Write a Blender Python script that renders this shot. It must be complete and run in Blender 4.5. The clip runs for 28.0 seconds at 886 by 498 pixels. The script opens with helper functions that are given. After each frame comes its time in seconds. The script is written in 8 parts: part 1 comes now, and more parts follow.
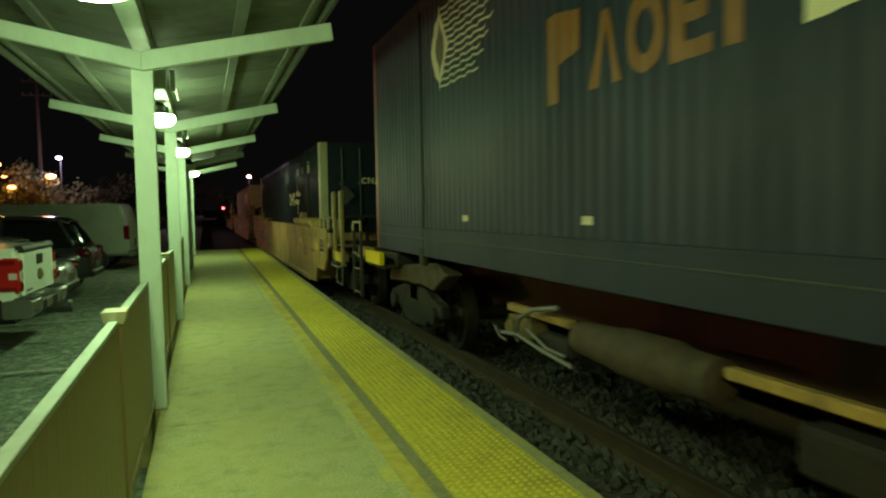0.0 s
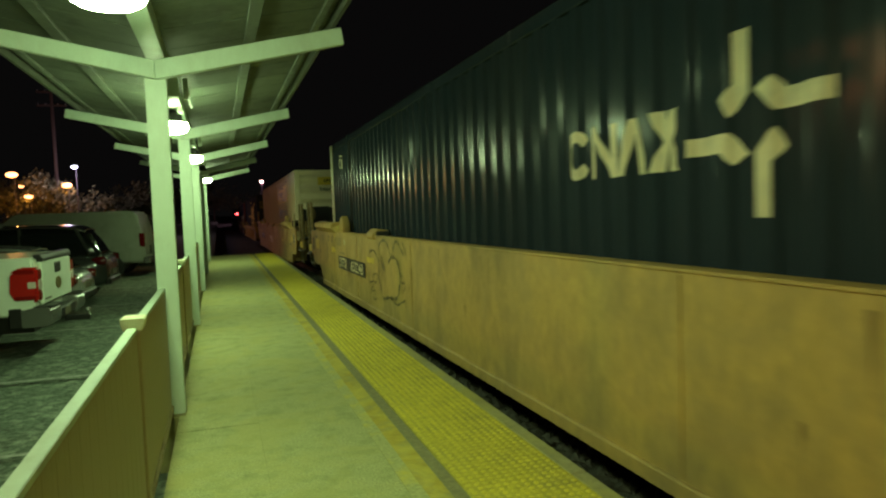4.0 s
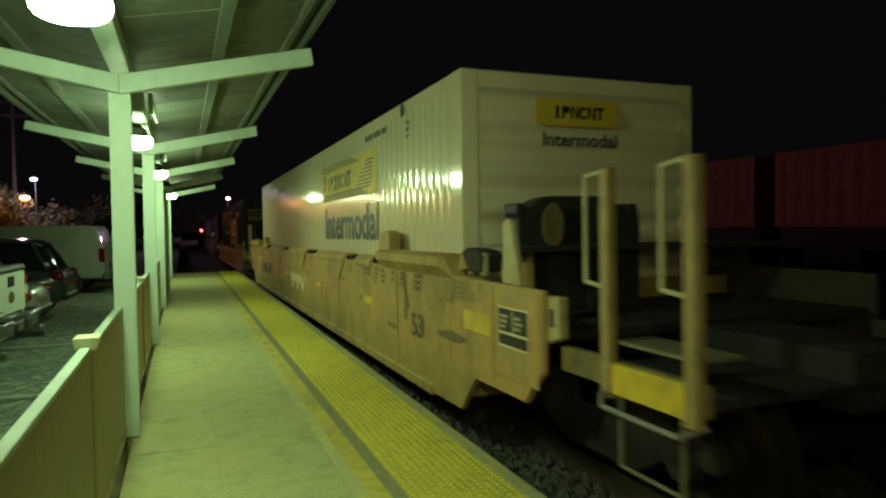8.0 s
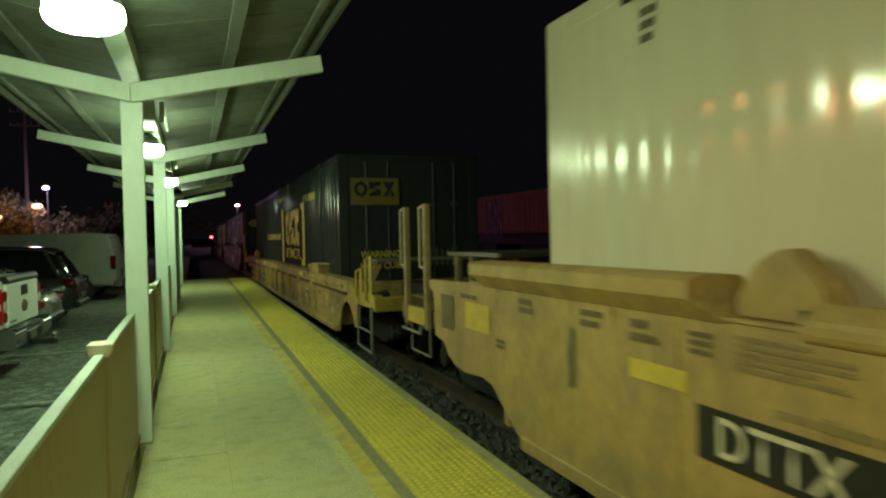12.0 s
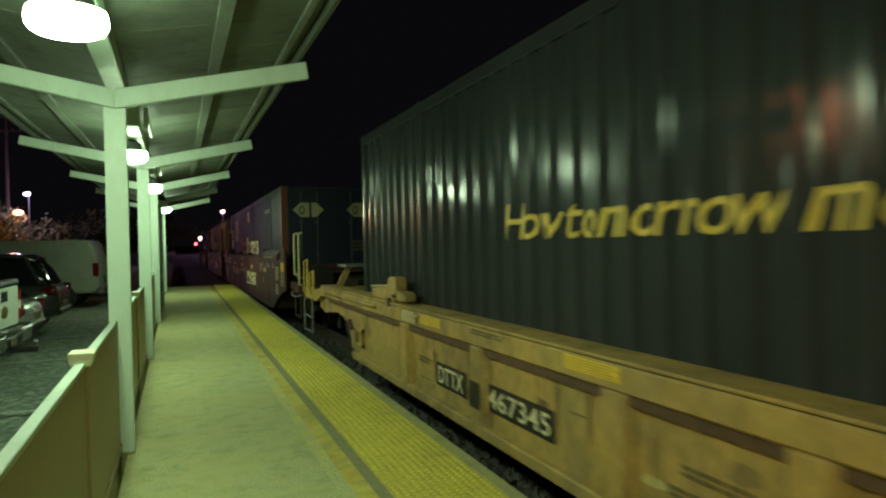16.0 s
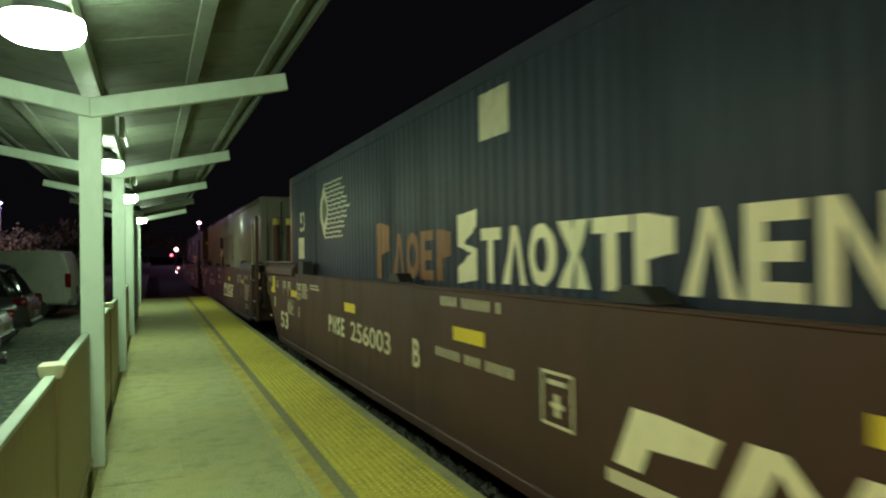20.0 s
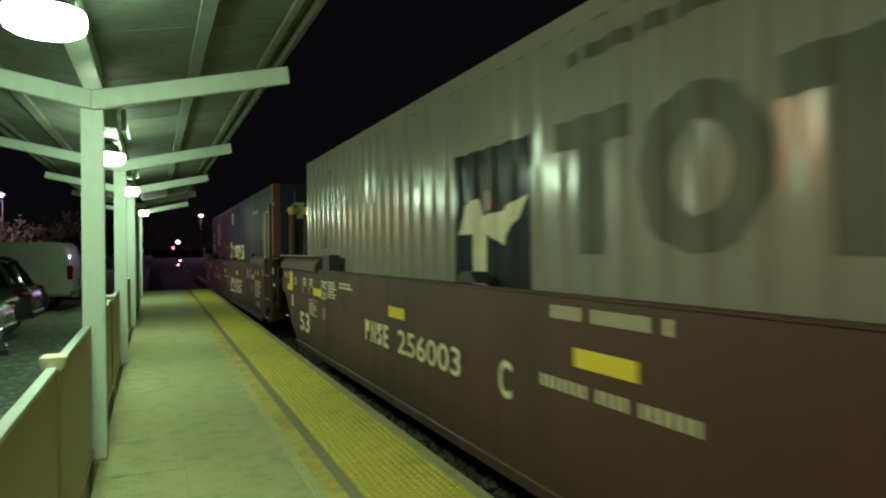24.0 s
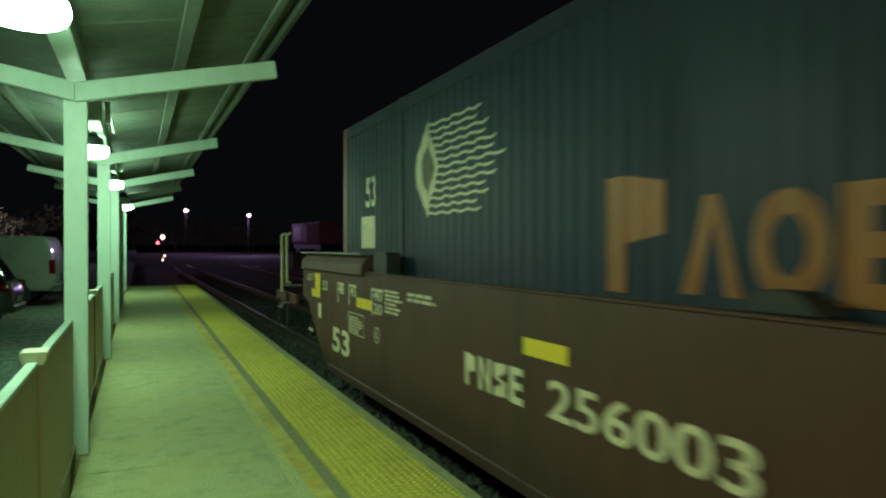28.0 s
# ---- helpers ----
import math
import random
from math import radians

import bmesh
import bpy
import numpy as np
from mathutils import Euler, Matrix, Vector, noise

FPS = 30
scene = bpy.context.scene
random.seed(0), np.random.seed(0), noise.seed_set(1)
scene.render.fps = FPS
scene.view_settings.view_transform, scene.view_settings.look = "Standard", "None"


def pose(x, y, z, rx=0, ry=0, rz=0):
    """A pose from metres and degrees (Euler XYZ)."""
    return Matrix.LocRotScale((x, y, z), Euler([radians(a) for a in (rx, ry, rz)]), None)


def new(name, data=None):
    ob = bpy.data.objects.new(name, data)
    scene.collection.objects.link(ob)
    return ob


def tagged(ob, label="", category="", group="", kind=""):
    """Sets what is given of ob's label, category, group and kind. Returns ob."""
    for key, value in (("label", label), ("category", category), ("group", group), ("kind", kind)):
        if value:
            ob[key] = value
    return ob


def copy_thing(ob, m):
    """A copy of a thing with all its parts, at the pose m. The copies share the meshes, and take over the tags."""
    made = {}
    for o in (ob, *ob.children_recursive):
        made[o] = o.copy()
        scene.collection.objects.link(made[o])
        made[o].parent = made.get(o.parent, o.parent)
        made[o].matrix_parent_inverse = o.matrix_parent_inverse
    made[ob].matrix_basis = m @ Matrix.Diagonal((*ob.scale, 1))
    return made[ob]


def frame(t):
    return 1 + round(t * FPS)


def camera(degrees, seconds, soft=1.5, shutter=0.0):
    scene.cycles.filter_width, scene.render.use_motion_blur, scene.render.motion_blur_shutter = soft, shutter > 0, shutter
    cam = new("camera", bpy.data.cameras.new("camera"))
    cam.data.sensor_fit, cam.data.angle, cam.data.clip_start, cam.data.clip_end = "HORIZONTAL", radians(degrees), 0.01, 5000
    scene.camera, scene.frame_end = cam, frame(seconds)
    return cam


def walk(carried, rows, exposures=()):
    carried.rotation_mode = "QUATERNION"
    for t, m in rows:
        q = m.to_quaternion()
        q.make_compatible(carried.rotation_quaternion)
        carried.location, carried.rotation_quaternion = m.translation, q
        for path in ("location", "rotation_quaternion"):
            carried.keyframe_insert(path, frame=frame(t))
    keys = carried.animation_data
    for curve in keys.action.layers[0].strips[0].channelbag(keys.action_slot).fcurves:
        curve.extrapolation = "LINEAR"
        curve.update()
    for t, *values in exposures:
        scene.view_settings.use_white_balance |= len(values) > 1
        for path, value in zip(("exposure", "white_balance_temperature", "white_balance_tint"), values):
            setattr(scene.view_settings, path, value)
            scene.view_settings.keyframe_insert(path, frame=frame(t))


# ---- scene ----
# Night railway platform with a passing container train. Metres; +y runs along the platform, z = 0 is its top.
cam = camera(66.7, 28.0, soft=2.2, shutter=0.45)
EYE_Z = 1.51
PATH = [
    (0, pose(-0.000, 0.003, EYE_Z + -0.006, 86.18, 0.86, -19.45)),
    (0.5, pose(-0.000, 0.002, EYE_Z + -0.004, 86.42, 1.14, -19.49)),
    (1, pose(-0.002, 0.002, EYE_Z + -0.004, 86.89, 1.64, -19.41)),
    (1.5, pose(-0.002, 0.001, EYE_Z + -0.006, 86.39, 1.76, -19.20)),
    (2, pose(-0.004, 0.001, EYE_Z + -0.004, 86.66, 1.63, -18.98)),
    (2.5, pose(-0.005, 0.004, EYE_Z + -0.003, 86.71, 1.67, -18.69)),
    (3, pose(-0.004, -0.000, EYE_Z + -0.004, 86.60, 1.62, -18.67)),
    (3.5, pose(-0.008, 0.001, EYE_Z + -0.004, 86.45, 1.85, -18.55)),
    (5.5, pose(-0.005, 0.003, EYE_Z + 0.001, 86.17, 1.88, -18.21)),
    (6, pose(-0.003, 0.003, EYE_Z + -0.002, 86.21, 2.07, -18.24)),
    (6.5, pose(-0.002, 0.004, EYE_Z + 0.002, 86.83, 1.97, -18.52)),
    (7, pose(0.003, -0.000, EYE_Z + 0.001, 87.24, 1.52, -18.86)),
    (7.5, pose(0.008, 0.003, EYE_Z + 0.006, 87.67, 0.94, -19.89)),
    (8, pose(0.006, 0.002, EYE_Z + 0.006, 88.09, 0.70, -21.14)),
    (8.5, pose(0.005, 0.005, EYE_Z + 0.004, 88.27, 0.80, -21.34)),
    (9, pose(0.004, 0.002, EYE_Z + 0.003, 88.22, 1.00, -21.17)),
    (9.5, pose(0.001, 0.006, EYE_Z + 0.007, 88.17, 0.93, -20.77)),
    (10, pose(0.002, -0.000, EYE_Z + 0.006, 88.18, 1.12, -20.58)),
    (10.5, pose(-0.002, -0.004, EYE_Z + 0.006, 88.28, 0.98, -20.58)),
    (11, pose(-0.002, 0.004, EYE_Z + 0.006, 88.30, 0.97, -20.44)),
    (11.5, pose(-0.003, 0.002, EYE_Z + 0.006, 88.43, 1.03, -20.34)),
    (13.5, pose(-0.001, -0.000, EYE_Z + 0.007, 88.74, 1.43, -21.00)),
    (14, pose(-0.001, 0.002, EYE_Z + 0.006, 88.88, 1.44, -21.27)),
    (14.5, pose(-0.002, -0.005, EYE_Z + 0.006, 88.91, 1.66, -21.44)),
    (15, pose(-0.004, -0.006, EYE_Z + 0.008, 88.93, 1.60, -21.60)),
    (15.5, pose(-0.003, -0.000, EYE_Z + 0.010, 89.10, 1.36, -21.48)),
    (16, pose(0.000, 0.002, EYE_Z + 0.009, 89.09, 1.09, -21.57)),
    (16.5, pose(0.000, 0.001, EYE_Z + 0.007, 89.15, 1.27, -21.81)),
    (17, pose(0.005, 0.003, EYE_Z + 0.009, 89.07, 1.26, -21.93)),
    (17.5, pose(-0.003, 0.002, EYE_Z + 0.008, 89.18, 0.77, -21.90)),
    (18, pose(-0.000, -0.004, EYE_Z + 0.006, 89.14, 0.84, -21.97)),
    (18.5, pose(0.002, -0.001, EYE_Z + 0.006, 89.41, 1.19, -22.12)),
    (19, pose(0.003, -0.009, EYE_Z + 0.010, 89.95, 1.36, -22.32)),
    (19.5, pose(-0.003, -0.005, EYE_Z + 0.007, 90.25, 1.04, -22.72)),
    (20, pose(-0.000, -0.002, EYE_Z + 0.006, 90.15, 0.73, -23.37)),
    (20.5, pose(0.001, -0.001, EYE_Z + 0.007, 90.04, 0.59, -23.45)),
    (21, pose(0.001, 0.003, EYE_Z + 0.008, 89.99, 0.53, -23.26)),
    (21.5, pose(0.005, 0.005, EYE_Z + 0.007, 89.84, 0.69, -23.09)),
    (23.5, pose(0.002, -0.004, EYE_Z + 0.006, 89.67, 0.57, -22.91)),
    (24, pose(0.002, -0.003, EYE_Z + 0.008, 89.66, 0.40, -23.24)),
    (24.5, pose(0.003, 0.002, EYE_Z + 0.007, 89.68, 0.59, -23.49)),
    (25, pose(-0.000, 0.007, EYE_Z + 0.008, 89.61, 0.18, -23.45)),
    (25.5, pose(0.003, 0.013, EYE_Z + 0.006, 89.47, -0.06, -23.12)),
    (26, pose(0.001, 0.003, EYE_Z + 0.008, 89.61, 0.13, -22.94)),
    (26.5, pose(0.000, 0.003, EYE_Z + 0.009, 89.80, 0.01, -22.86)),
    (27, pose(0.003, 0.002, EYE_Z + 0.009, 89.84, 0.16, -23.01)),
    (27.5, pose(0.003, 0.003, EYE_Z + 0.007, 89.71, -0.08, -23.60)),
    (28, pose(0.005, -0.000, EYE_Z + 0.005, 89.43, -0.10, -24.36)),
]
# the camera's exposure and white balance drift on the way
walk(cam, PATH, [(0, 0.0, 7250, 8), (3, 0.0, 7400, 12), (7, 0.0, 6800, 11), (9, 0.0, 6800, 22), (11.5, 0.0, 6550, 32), (15, 0.0, 6300, 29), (18, 0.0, 6150, 29), (20, 0.0, 6100, 38), (21, 0.0, 6050, 38), (24, 0.0, 6000, 34), (25, 0.0, 5850, 26), (26, 0.0, 5550, 10), (28, 0.0, 5550, 10)])
# ---- world and light ----
world = bpy.data.worlds.new("night_sky")
scene.world = world
world.use_nodes = True
sky_node = world.node_tree.nodes["Background"]
sky_node.inputs[0].default_value = (0.011, 0.011, 0.012, 1)
sky_node.inputs[1].default_value = 0.22
scene.view_settings.exposure = 0.0

LAMP_COLOR = (0.625, 1.0, 0.52)
LAMP_GLOW = 178.0
SODIUM = (1.0, 0.42, 0.10)


def lamp_light(name, place, power, color, radius=0.12):
    data = bpy.data.lights.new(name, "POINT")
    data.energy, data.color, data.shadow_soft_size = power, color, radius
    ob = new(name, data)
    ob.location = place
    return ob


# ---- materials ----
def mat(name, color, rough=0.6, metal=0.0, var=0.12, scale=3.0, bump=0.0, bscale=40.0, dirt=None, amount=0.4, dscale=1.2,
        streak=1.0, coat=0.0, island=0.0, spec=0.5, film=None, haze=0.6, fscale=0.9):
    m = bpy.data.materials.new(name)
    m.use_nodes = True
    nt = m.node_tree
    n, l = nt.nodes, nt.links
    b = n["Principled BSDF"]
    b.inputs["Roughness"].default_value = rough
    b.inputs["Metallic"].default_value = metal
    b.inputs["Coat Weight"].default_value = coat
    b.inputs["Specular IOR Level"].default_value = spec
    tc = n.new("ShaderNodeTexCoord")
    mp = n.new("ShaderNodeMapping")
    mp.inputs["Scale"].default_value = (1, 1, streak)
    l.new(tc.outputs["Object"], mp.inputs["Vector"])
    nz = n.new("ShaderNodeTexNoise")
    nz.inputs["Scale"].default_value = scale
    nz.inputs["Detail"].default_value = 8
    nz.inputs["Roughness"].default_value = 0.65
    l.new(mp.outputs[0], nz.inputs["Vector"])
    ramp = n.new("ShaderNodeValToRGB")
    ramp.color_ramp.elements[0].position, ramp.color_ramp.elements[1].position = 0.3, 0.7
    ramp.color_ramp.elements[0].color = (*[c * (1 - var) for c in color], 1)
    ramp.color_ramp.elements[1].color = (*[min(1, c * (1 + var)) for c in color], 1)
    l.new(nz.outputs["Fac"], ramp.inputs[0])
    out = ramp.outputs[0]
    if island:
        oi = n.new("ShaderNodeObjectInfo")
        hs = n.new("ShaderNodeHueSaturation")
        mr = n.new("ShaderNodeMapRange")
        mr.inputs["To Min"].default_value, mr.inputs["To Max"].default_value = 1 - island, 1 + island
        l.new(oi.outputs["Random"], mr.inputs["Value"])
        l.new(mr.outputs[0], hs.inputs["Value"])
        l.new(out, hs.inputs["Color"])
        out = hs.outputs[0]
    if dirt:
        dz = n.new("ShaderNodeTexNoise")
        dz.inputs["Scale"].default_value = dscale
        dz.inputs["Detail"].default_value = 10
        dz.inputs["Roughness"].default_value = 0.7
        l.new(mp.outputs[0], dz.inputs["Vector"])
        dr = n.new("ShaderNodeMapRange")
        dr.inputs["From Min"].default_value, dr.inputs["From Max"].default_value = 0.48, 0.68
        dr.inputs["To Max"].default_value = amount
        l.new(dz.outputs["Fac"], dr.inputs["Value"])
        mx = n.new("ShaderNodeMix")
        mx.data_type = "RGBA"
        l.new(dr.outputs[0], mx.inputs["Factor"])
        l.new(out, mx.inputs["A"])
        mx.inputs["B"].default_value = (*dirt, 1)
        out = mx.outputs["Result"]
        rr = n.new("ShaderNodeMapRange")
        rr.inputs["To Min"].default_value, rr.inputs["To Max"].default_value = rough, min(1, rough + 0.3)
        l.new(dr.outputs[0], rr.inputs["Value"])
        l.new(rr.outputs[0], b.inputs["Roughness"])
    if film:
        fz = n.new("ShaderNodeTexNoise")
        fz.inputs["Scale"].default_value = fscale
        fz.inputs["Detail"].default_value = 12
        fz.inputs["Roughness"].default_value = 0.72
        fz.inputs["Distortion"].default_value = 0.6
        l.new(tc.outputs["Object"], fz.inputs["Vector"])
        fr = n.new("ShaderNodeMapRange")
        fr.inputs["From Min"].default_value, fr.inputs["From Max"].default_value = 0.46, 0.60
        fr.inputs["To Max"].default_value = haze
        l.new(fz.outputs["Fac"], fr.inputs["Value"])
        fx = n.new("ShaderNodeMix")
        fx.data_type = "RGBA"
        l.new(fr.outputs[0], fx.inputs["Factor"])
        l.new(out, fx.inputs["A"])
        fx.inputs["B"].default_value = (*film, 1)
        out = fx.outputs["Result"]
    l.new(out, b.inputs["Base Color"])
    if bump:
        bz = n.new("ShaderNodeTexNoise")
        bz.inputs["Scale"].default_value = bscale
        bz.inputs["Detail"].default_value = 6
        l.new(tc.outputs["Object"], bz.inputs["Vector"])
        bp = n.new("ShaderNodeBump")
        bp.inputs["Strength"].default_value = bump
        bp.inputs["Distance"].default_value = 0.02
        l.new(bz.outputs["Fac"], bp.inputs["Height"])
        l.new(bp.outputs[0], b.inputs["Normal"])
    return m


def glow(name, color, strength):
    m = bpy.data.materials.new(name)
    m.use_nodes = True
    b = m.node_tree.nodes["Principled BSDF"]
    b.inputs["Base Color"].default_value = (*color, 1)
    b.inputs["Emission Color"].default_value = (*color, 1)
    b.inputs["Emission Strength"].default_value = strength
    return m


M_WHITE = mat("white_paint", (0.493, 0.598, 0.493), 0.45, var=0.05, scale=4, bump=0.08, dirt=(0.264, 0.246, 0.176), amount=0.35, dscale=2.2, streak=0.4)
M_FENCE = mat("cream_vinyl", (0.40, 0.315, 0.175), 0.5, var=0.06, scale=5, dirt=(0.2, 0.165, 0.105), amount=0.7, dscale=2.4, streak=0.22)
M_CAP = mat("weathered_cap_vinyl", (0.66, 0.66, 0.46), 0.5, var=0.1, scale=9, dirt=(0.42, 0.42, 0.28), amount=0.4, dscale=5)
M_DECKEDGE = mat("dark_roof_edge", (0.056, 0.06, 0.04), 0.8, var=0.2, scale=3)
M_DECK = mat("painted_roof_deck", (0.102, 0.119, 0.087), 0.7, var=0.2, scale=2, bump=0.15, bscale=14, dirt=(0.055, 0.055, 0.042), amount=0.75, dscale=1.6, streak=1)
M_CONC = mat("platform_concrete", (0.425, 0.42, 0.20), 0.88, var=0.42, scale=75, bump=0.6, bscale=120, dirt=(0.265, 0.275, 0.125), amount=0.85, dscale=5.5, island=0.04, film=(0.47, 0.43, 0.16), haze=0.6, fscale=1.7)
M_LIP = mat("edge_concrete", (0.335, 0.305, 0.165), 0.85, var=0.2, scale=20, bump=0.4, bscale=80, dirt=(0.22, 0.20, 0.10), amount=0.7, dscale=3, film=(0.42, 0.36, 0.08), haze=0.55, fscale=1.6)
M_TACT = mat("yellow_tactile", (0.66, 0.545, 0.06), 0.62, var=0.22, scale=14, bump=0.15, bscale=120, dirt=(0.274, 0.236, 0.076), amount=0.6, dscale=2.2, island=0.06)
M_TACTBASE = mat("darker_yellow_tactile_base", (0.55, 0.45, 0.06), 0.8, var=0.3, scale=18, bump=0.15, bscale=120, dirt=(0.26, 0.23, 0.08), amount=0.7, dscale=3.0, island=0.06)
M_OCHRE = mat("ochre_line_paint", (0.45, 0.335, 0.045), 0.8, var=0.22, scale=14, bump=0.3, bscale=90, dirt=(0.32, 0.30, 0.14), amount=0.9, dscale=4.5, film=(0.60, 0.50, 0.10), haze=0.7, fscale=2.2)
M_STRIP = mat("grey_joint_strip", (0.24, 0.215, 0.11), 0.9, var=0.25, scale=25, bump=0.3, bscale=80, dirt=(0.2, 0.19, 0.12), amount=0.7, dscale=4)
M_LINE = mat("worn_yellow_paint", (0.41, 0.40, 0.18), 0.85, var=0.3, scale=40, bump=0.4, bscale=90, dirt=(0.60, 0.50, 0.09), amount=1.0, dscale=3.6)
M_ASPH = mat("parking_asphalt", (0.10, 0.135, 0.10), 0.85, var=0.8, scale=18, bump=1.0, bscale=26, dirt=(0.36, 0.42, 0.33), amount=0.9, dscale=8.0)
M_BALL = mat("ballast_stone", (0.058, 0.057, 0.050), 0.95, var=0.6, scale=14, bump=0.5, bscale=30)
M_GROUND = mat("dark_ground", (0.05, 0.05, 0.042), 0.95, var=0.3, scale=0.6, bump=0.5, bscale=8)
M_TIE = mat("timber_tie", (0.034, 0.029, 0.023), 0.9, var=0.25, scale=6, bump=0.4, bscale=25, island=0.2)
M_RAIL = mat("rail_steel", (0.11, 0.075, 0.05), 0.55, 0.6, var=0.2, scale=5)
M_RAILTOP = mat("polished_rail", (0.30, 0.27, 0.23), 0.5, 1.0, var=0.1)
M_STEEL = mat("truck_cast_steel", (0.021, 0.0175, 0.014), 0.8, 0.1, var=0.35, scale=8, bump=0.4, bscale=30, dirt=(0.046, 0.034, 0.022), amount=0.7, dscale=3)
M_WHEEL = mat("wheel_steel", (0.028, 0.023, 0.019), 0.6, 0.5, var=0.25, scale=6)
M_TREAD = mat("wheel_tread", (0.5, 0.5, 0.48), 0.25, 1.0, var=0.1)
M_DARK = mat("black_iron", (0.02, 0.02, 0.02), 0.6, var=0.2)
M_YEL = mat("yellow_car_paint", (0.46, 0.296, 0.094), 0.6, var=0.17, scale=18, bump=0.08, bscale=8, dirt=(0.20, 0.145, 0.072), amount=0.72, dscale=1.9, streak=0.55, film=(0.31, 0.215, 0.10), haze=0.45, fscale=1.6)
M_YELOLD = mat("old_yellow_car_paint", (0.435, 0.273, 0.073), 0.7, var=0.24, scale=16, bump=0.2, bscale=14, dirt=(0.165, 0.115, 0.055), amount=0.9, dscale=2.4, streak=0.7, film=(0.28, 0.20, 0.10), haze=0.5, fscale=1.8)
M_BROWN = mat("mineral_brown_paint", (0.0708, 0.0265, 0.0172), 0.6, var=0.12, scale=1.2, bump=0.08, bscale=8, dirt=(0.0481, 0.0281, 0.0187), amount=0.6, dscale=1.1, streak=0.3)
M_SLATE = mat("slate_blue_container", (0.0227, 0.0296, 0.0539), 0.55, var=0.10, scale=1.2, bump=0.06, bscale=10, dirt=(0.0211, 0.0257, 0.0399), amount=0.6, dscale=1.0, streak=0.25, spec=0.3)
M_ORANGE = mat("orange_post_paint", (0.17, 0.05, 0.028), 0.5, var=0.12, scale=4)
M_INK = mat("dark_blue_container", (0.0235, 0.0335, 0.046), 0.17, var=0.12, scale=1.5, bump=0.05, bscale=9, dirt=(0.036, 0.038, 0.04), amount=0.35, dscale=1.2, streak=0.3, spec=0.06)
M_NAVY = mat("navy_container", (0.038, 0.043, 0.048), 0.16, var=0.12, scale=1.5, bump=0.05, bscale=9, dirt=(0.050, 0.052, 0.052), amount=0.45, dscale=1.0, streak=0.3, spec=0.11)
M_PALE = mat("white_container", (0.784, 0.672, 0.475), 0.12, var=0.04, scale=1.2, bump=0.04, bscale=7, dirt=(0.482, 0.421, 0.275), amount=0.3, dscale=0.9, streak=0.25, spec=0.36)
M_GREY = mat("grey_container", (0.300, 0.266, 0.216), 0.2, var=0.05, scale=1.5, bump=0.05, bscale=8, dirt=(0.208, 0.2, 0.176), amount=0.3, dscale=1.0, streak=0.25, spec=0.42)
M_CREAM = mat("cream_corner_post", (0.48, 0.44, 0.264), 0.5, var=0.08, scale=3, dirt=(0.24, 0.216, 0.144), amount=0.5)
M_LETTERW = mat("bright_white_lettering", (0.97, 0.86, 0.57), 0.5, var=0.05, scale=6, dirt=(0.8, 0.7, 0.46), amount=0.4, dscale=4)
M_LETTER = mat("white_lettering", (0.702, 0.616, 0.423), 0.5, var=0.08, scale=6, dirt=(0.368, 0.35, 0.276), amount=0.5, dscale=4)
M_LETTERO = mat("orange_lettering", (0.286, 0.102, 0.018), 0.5, var=0.10, scale=6, dirt=(0.182, 0.096, 0.04), amount=0.5, dscale=4)
M_LETTERY = mat("yellow_lettering", (0.72, 0.50, 0.065), 0.5, var=0.08, scale=6, dirt=(0.5, 0.36, 0.07), amount=0.5, dscale=4)
M_LETTERG = mat("dark_green_lettering", (0.012, 0.05, 0.035), 0.4, var=0.1)
M_BLACK = mat("black_lettering", (0.015, 0.015, 0.015), 0.5, var=0.1)
M_REFL = mat("yellow_reflector", (0.80, 0.58, 0.03), 0.4, var=0.05)
M_GREYPL = mat("grey_stencil", (0.112, 0.098, 0.063), 0.6, var=0.1)
M_BOXRED = mat("oxide_red_boxcar", (0.42, 0.17, 0.18), 0.7, var=0.35, scale=0.9, bump=0.1, bscale=5, dirt=(0.19, 0.08, 0.10), amount=0.8, dscale=0.9)
# graffiti on the nearer boxcars, painted lamp light on the farthest
M_PURPLE = mat("purple_graffiti_and_light", (0.08, 0.03, 0.10), 0.6, var=0.6, scale=1.2, dirt=(0.62, 0.45, 0.75), amount=1.0, dscale=3.2, streak=0.35)
M_CARWHITE = mat("white_car_paint", (0.82, 0.92, 0.80), 0.25, var=0.03, coat=0.6)
M_VAN = mat("dusty_white_van_paint", (0.25, 0.275, 0.225), 0.4, var=0.08, scale=2, coat=0.2, dirt=(0.15, 0.16, 0.13), amount=0.5, dscale=1.5)
M_CARDARK = mat("black_car_paint", (0.012, 0.013, 0.014), 0.2, var=0.05, coat=0.4)
M_CARGREY = mat("silver_car_paint", (0.24, 0.26, 0.24), 0.25, 0.3, var=0.05, coat=0.8)
M_CARCOAL = mat("charcoal_car_paint", (0.05, 0.054, 0.052), 0.22, 0.2, var=0.05, coat=0.6)
M_CARRED = mat("red_car_paint", (0.16, 0.02, 0.02), 0.2, var=0.05, coat=0.8)
M_GLASS = mat("dark_window_glass", (0.01, 0.012, 0.012), 0.05, var=0.0, spec=0.35)
M_RUBBER = mat("tyre_rubber", (0.02, 0.02, 0.02), 0.85, var=0.1)
M_CHROME = mat("chrome_bumper", (0.42, 0.43, 0.42), 0.25, 0.85, var=0.05)
M_LENSCLEAR = mat("clear_lamp_lens", (0.72, 0.62, 0.55), 0.2, var=0.05, coat=0.8)
M_TAILDIM = mat("dark_red_tail_lens", (0.10, 0.006, 0.008), 0.15, var=0.05, coat=0.5)
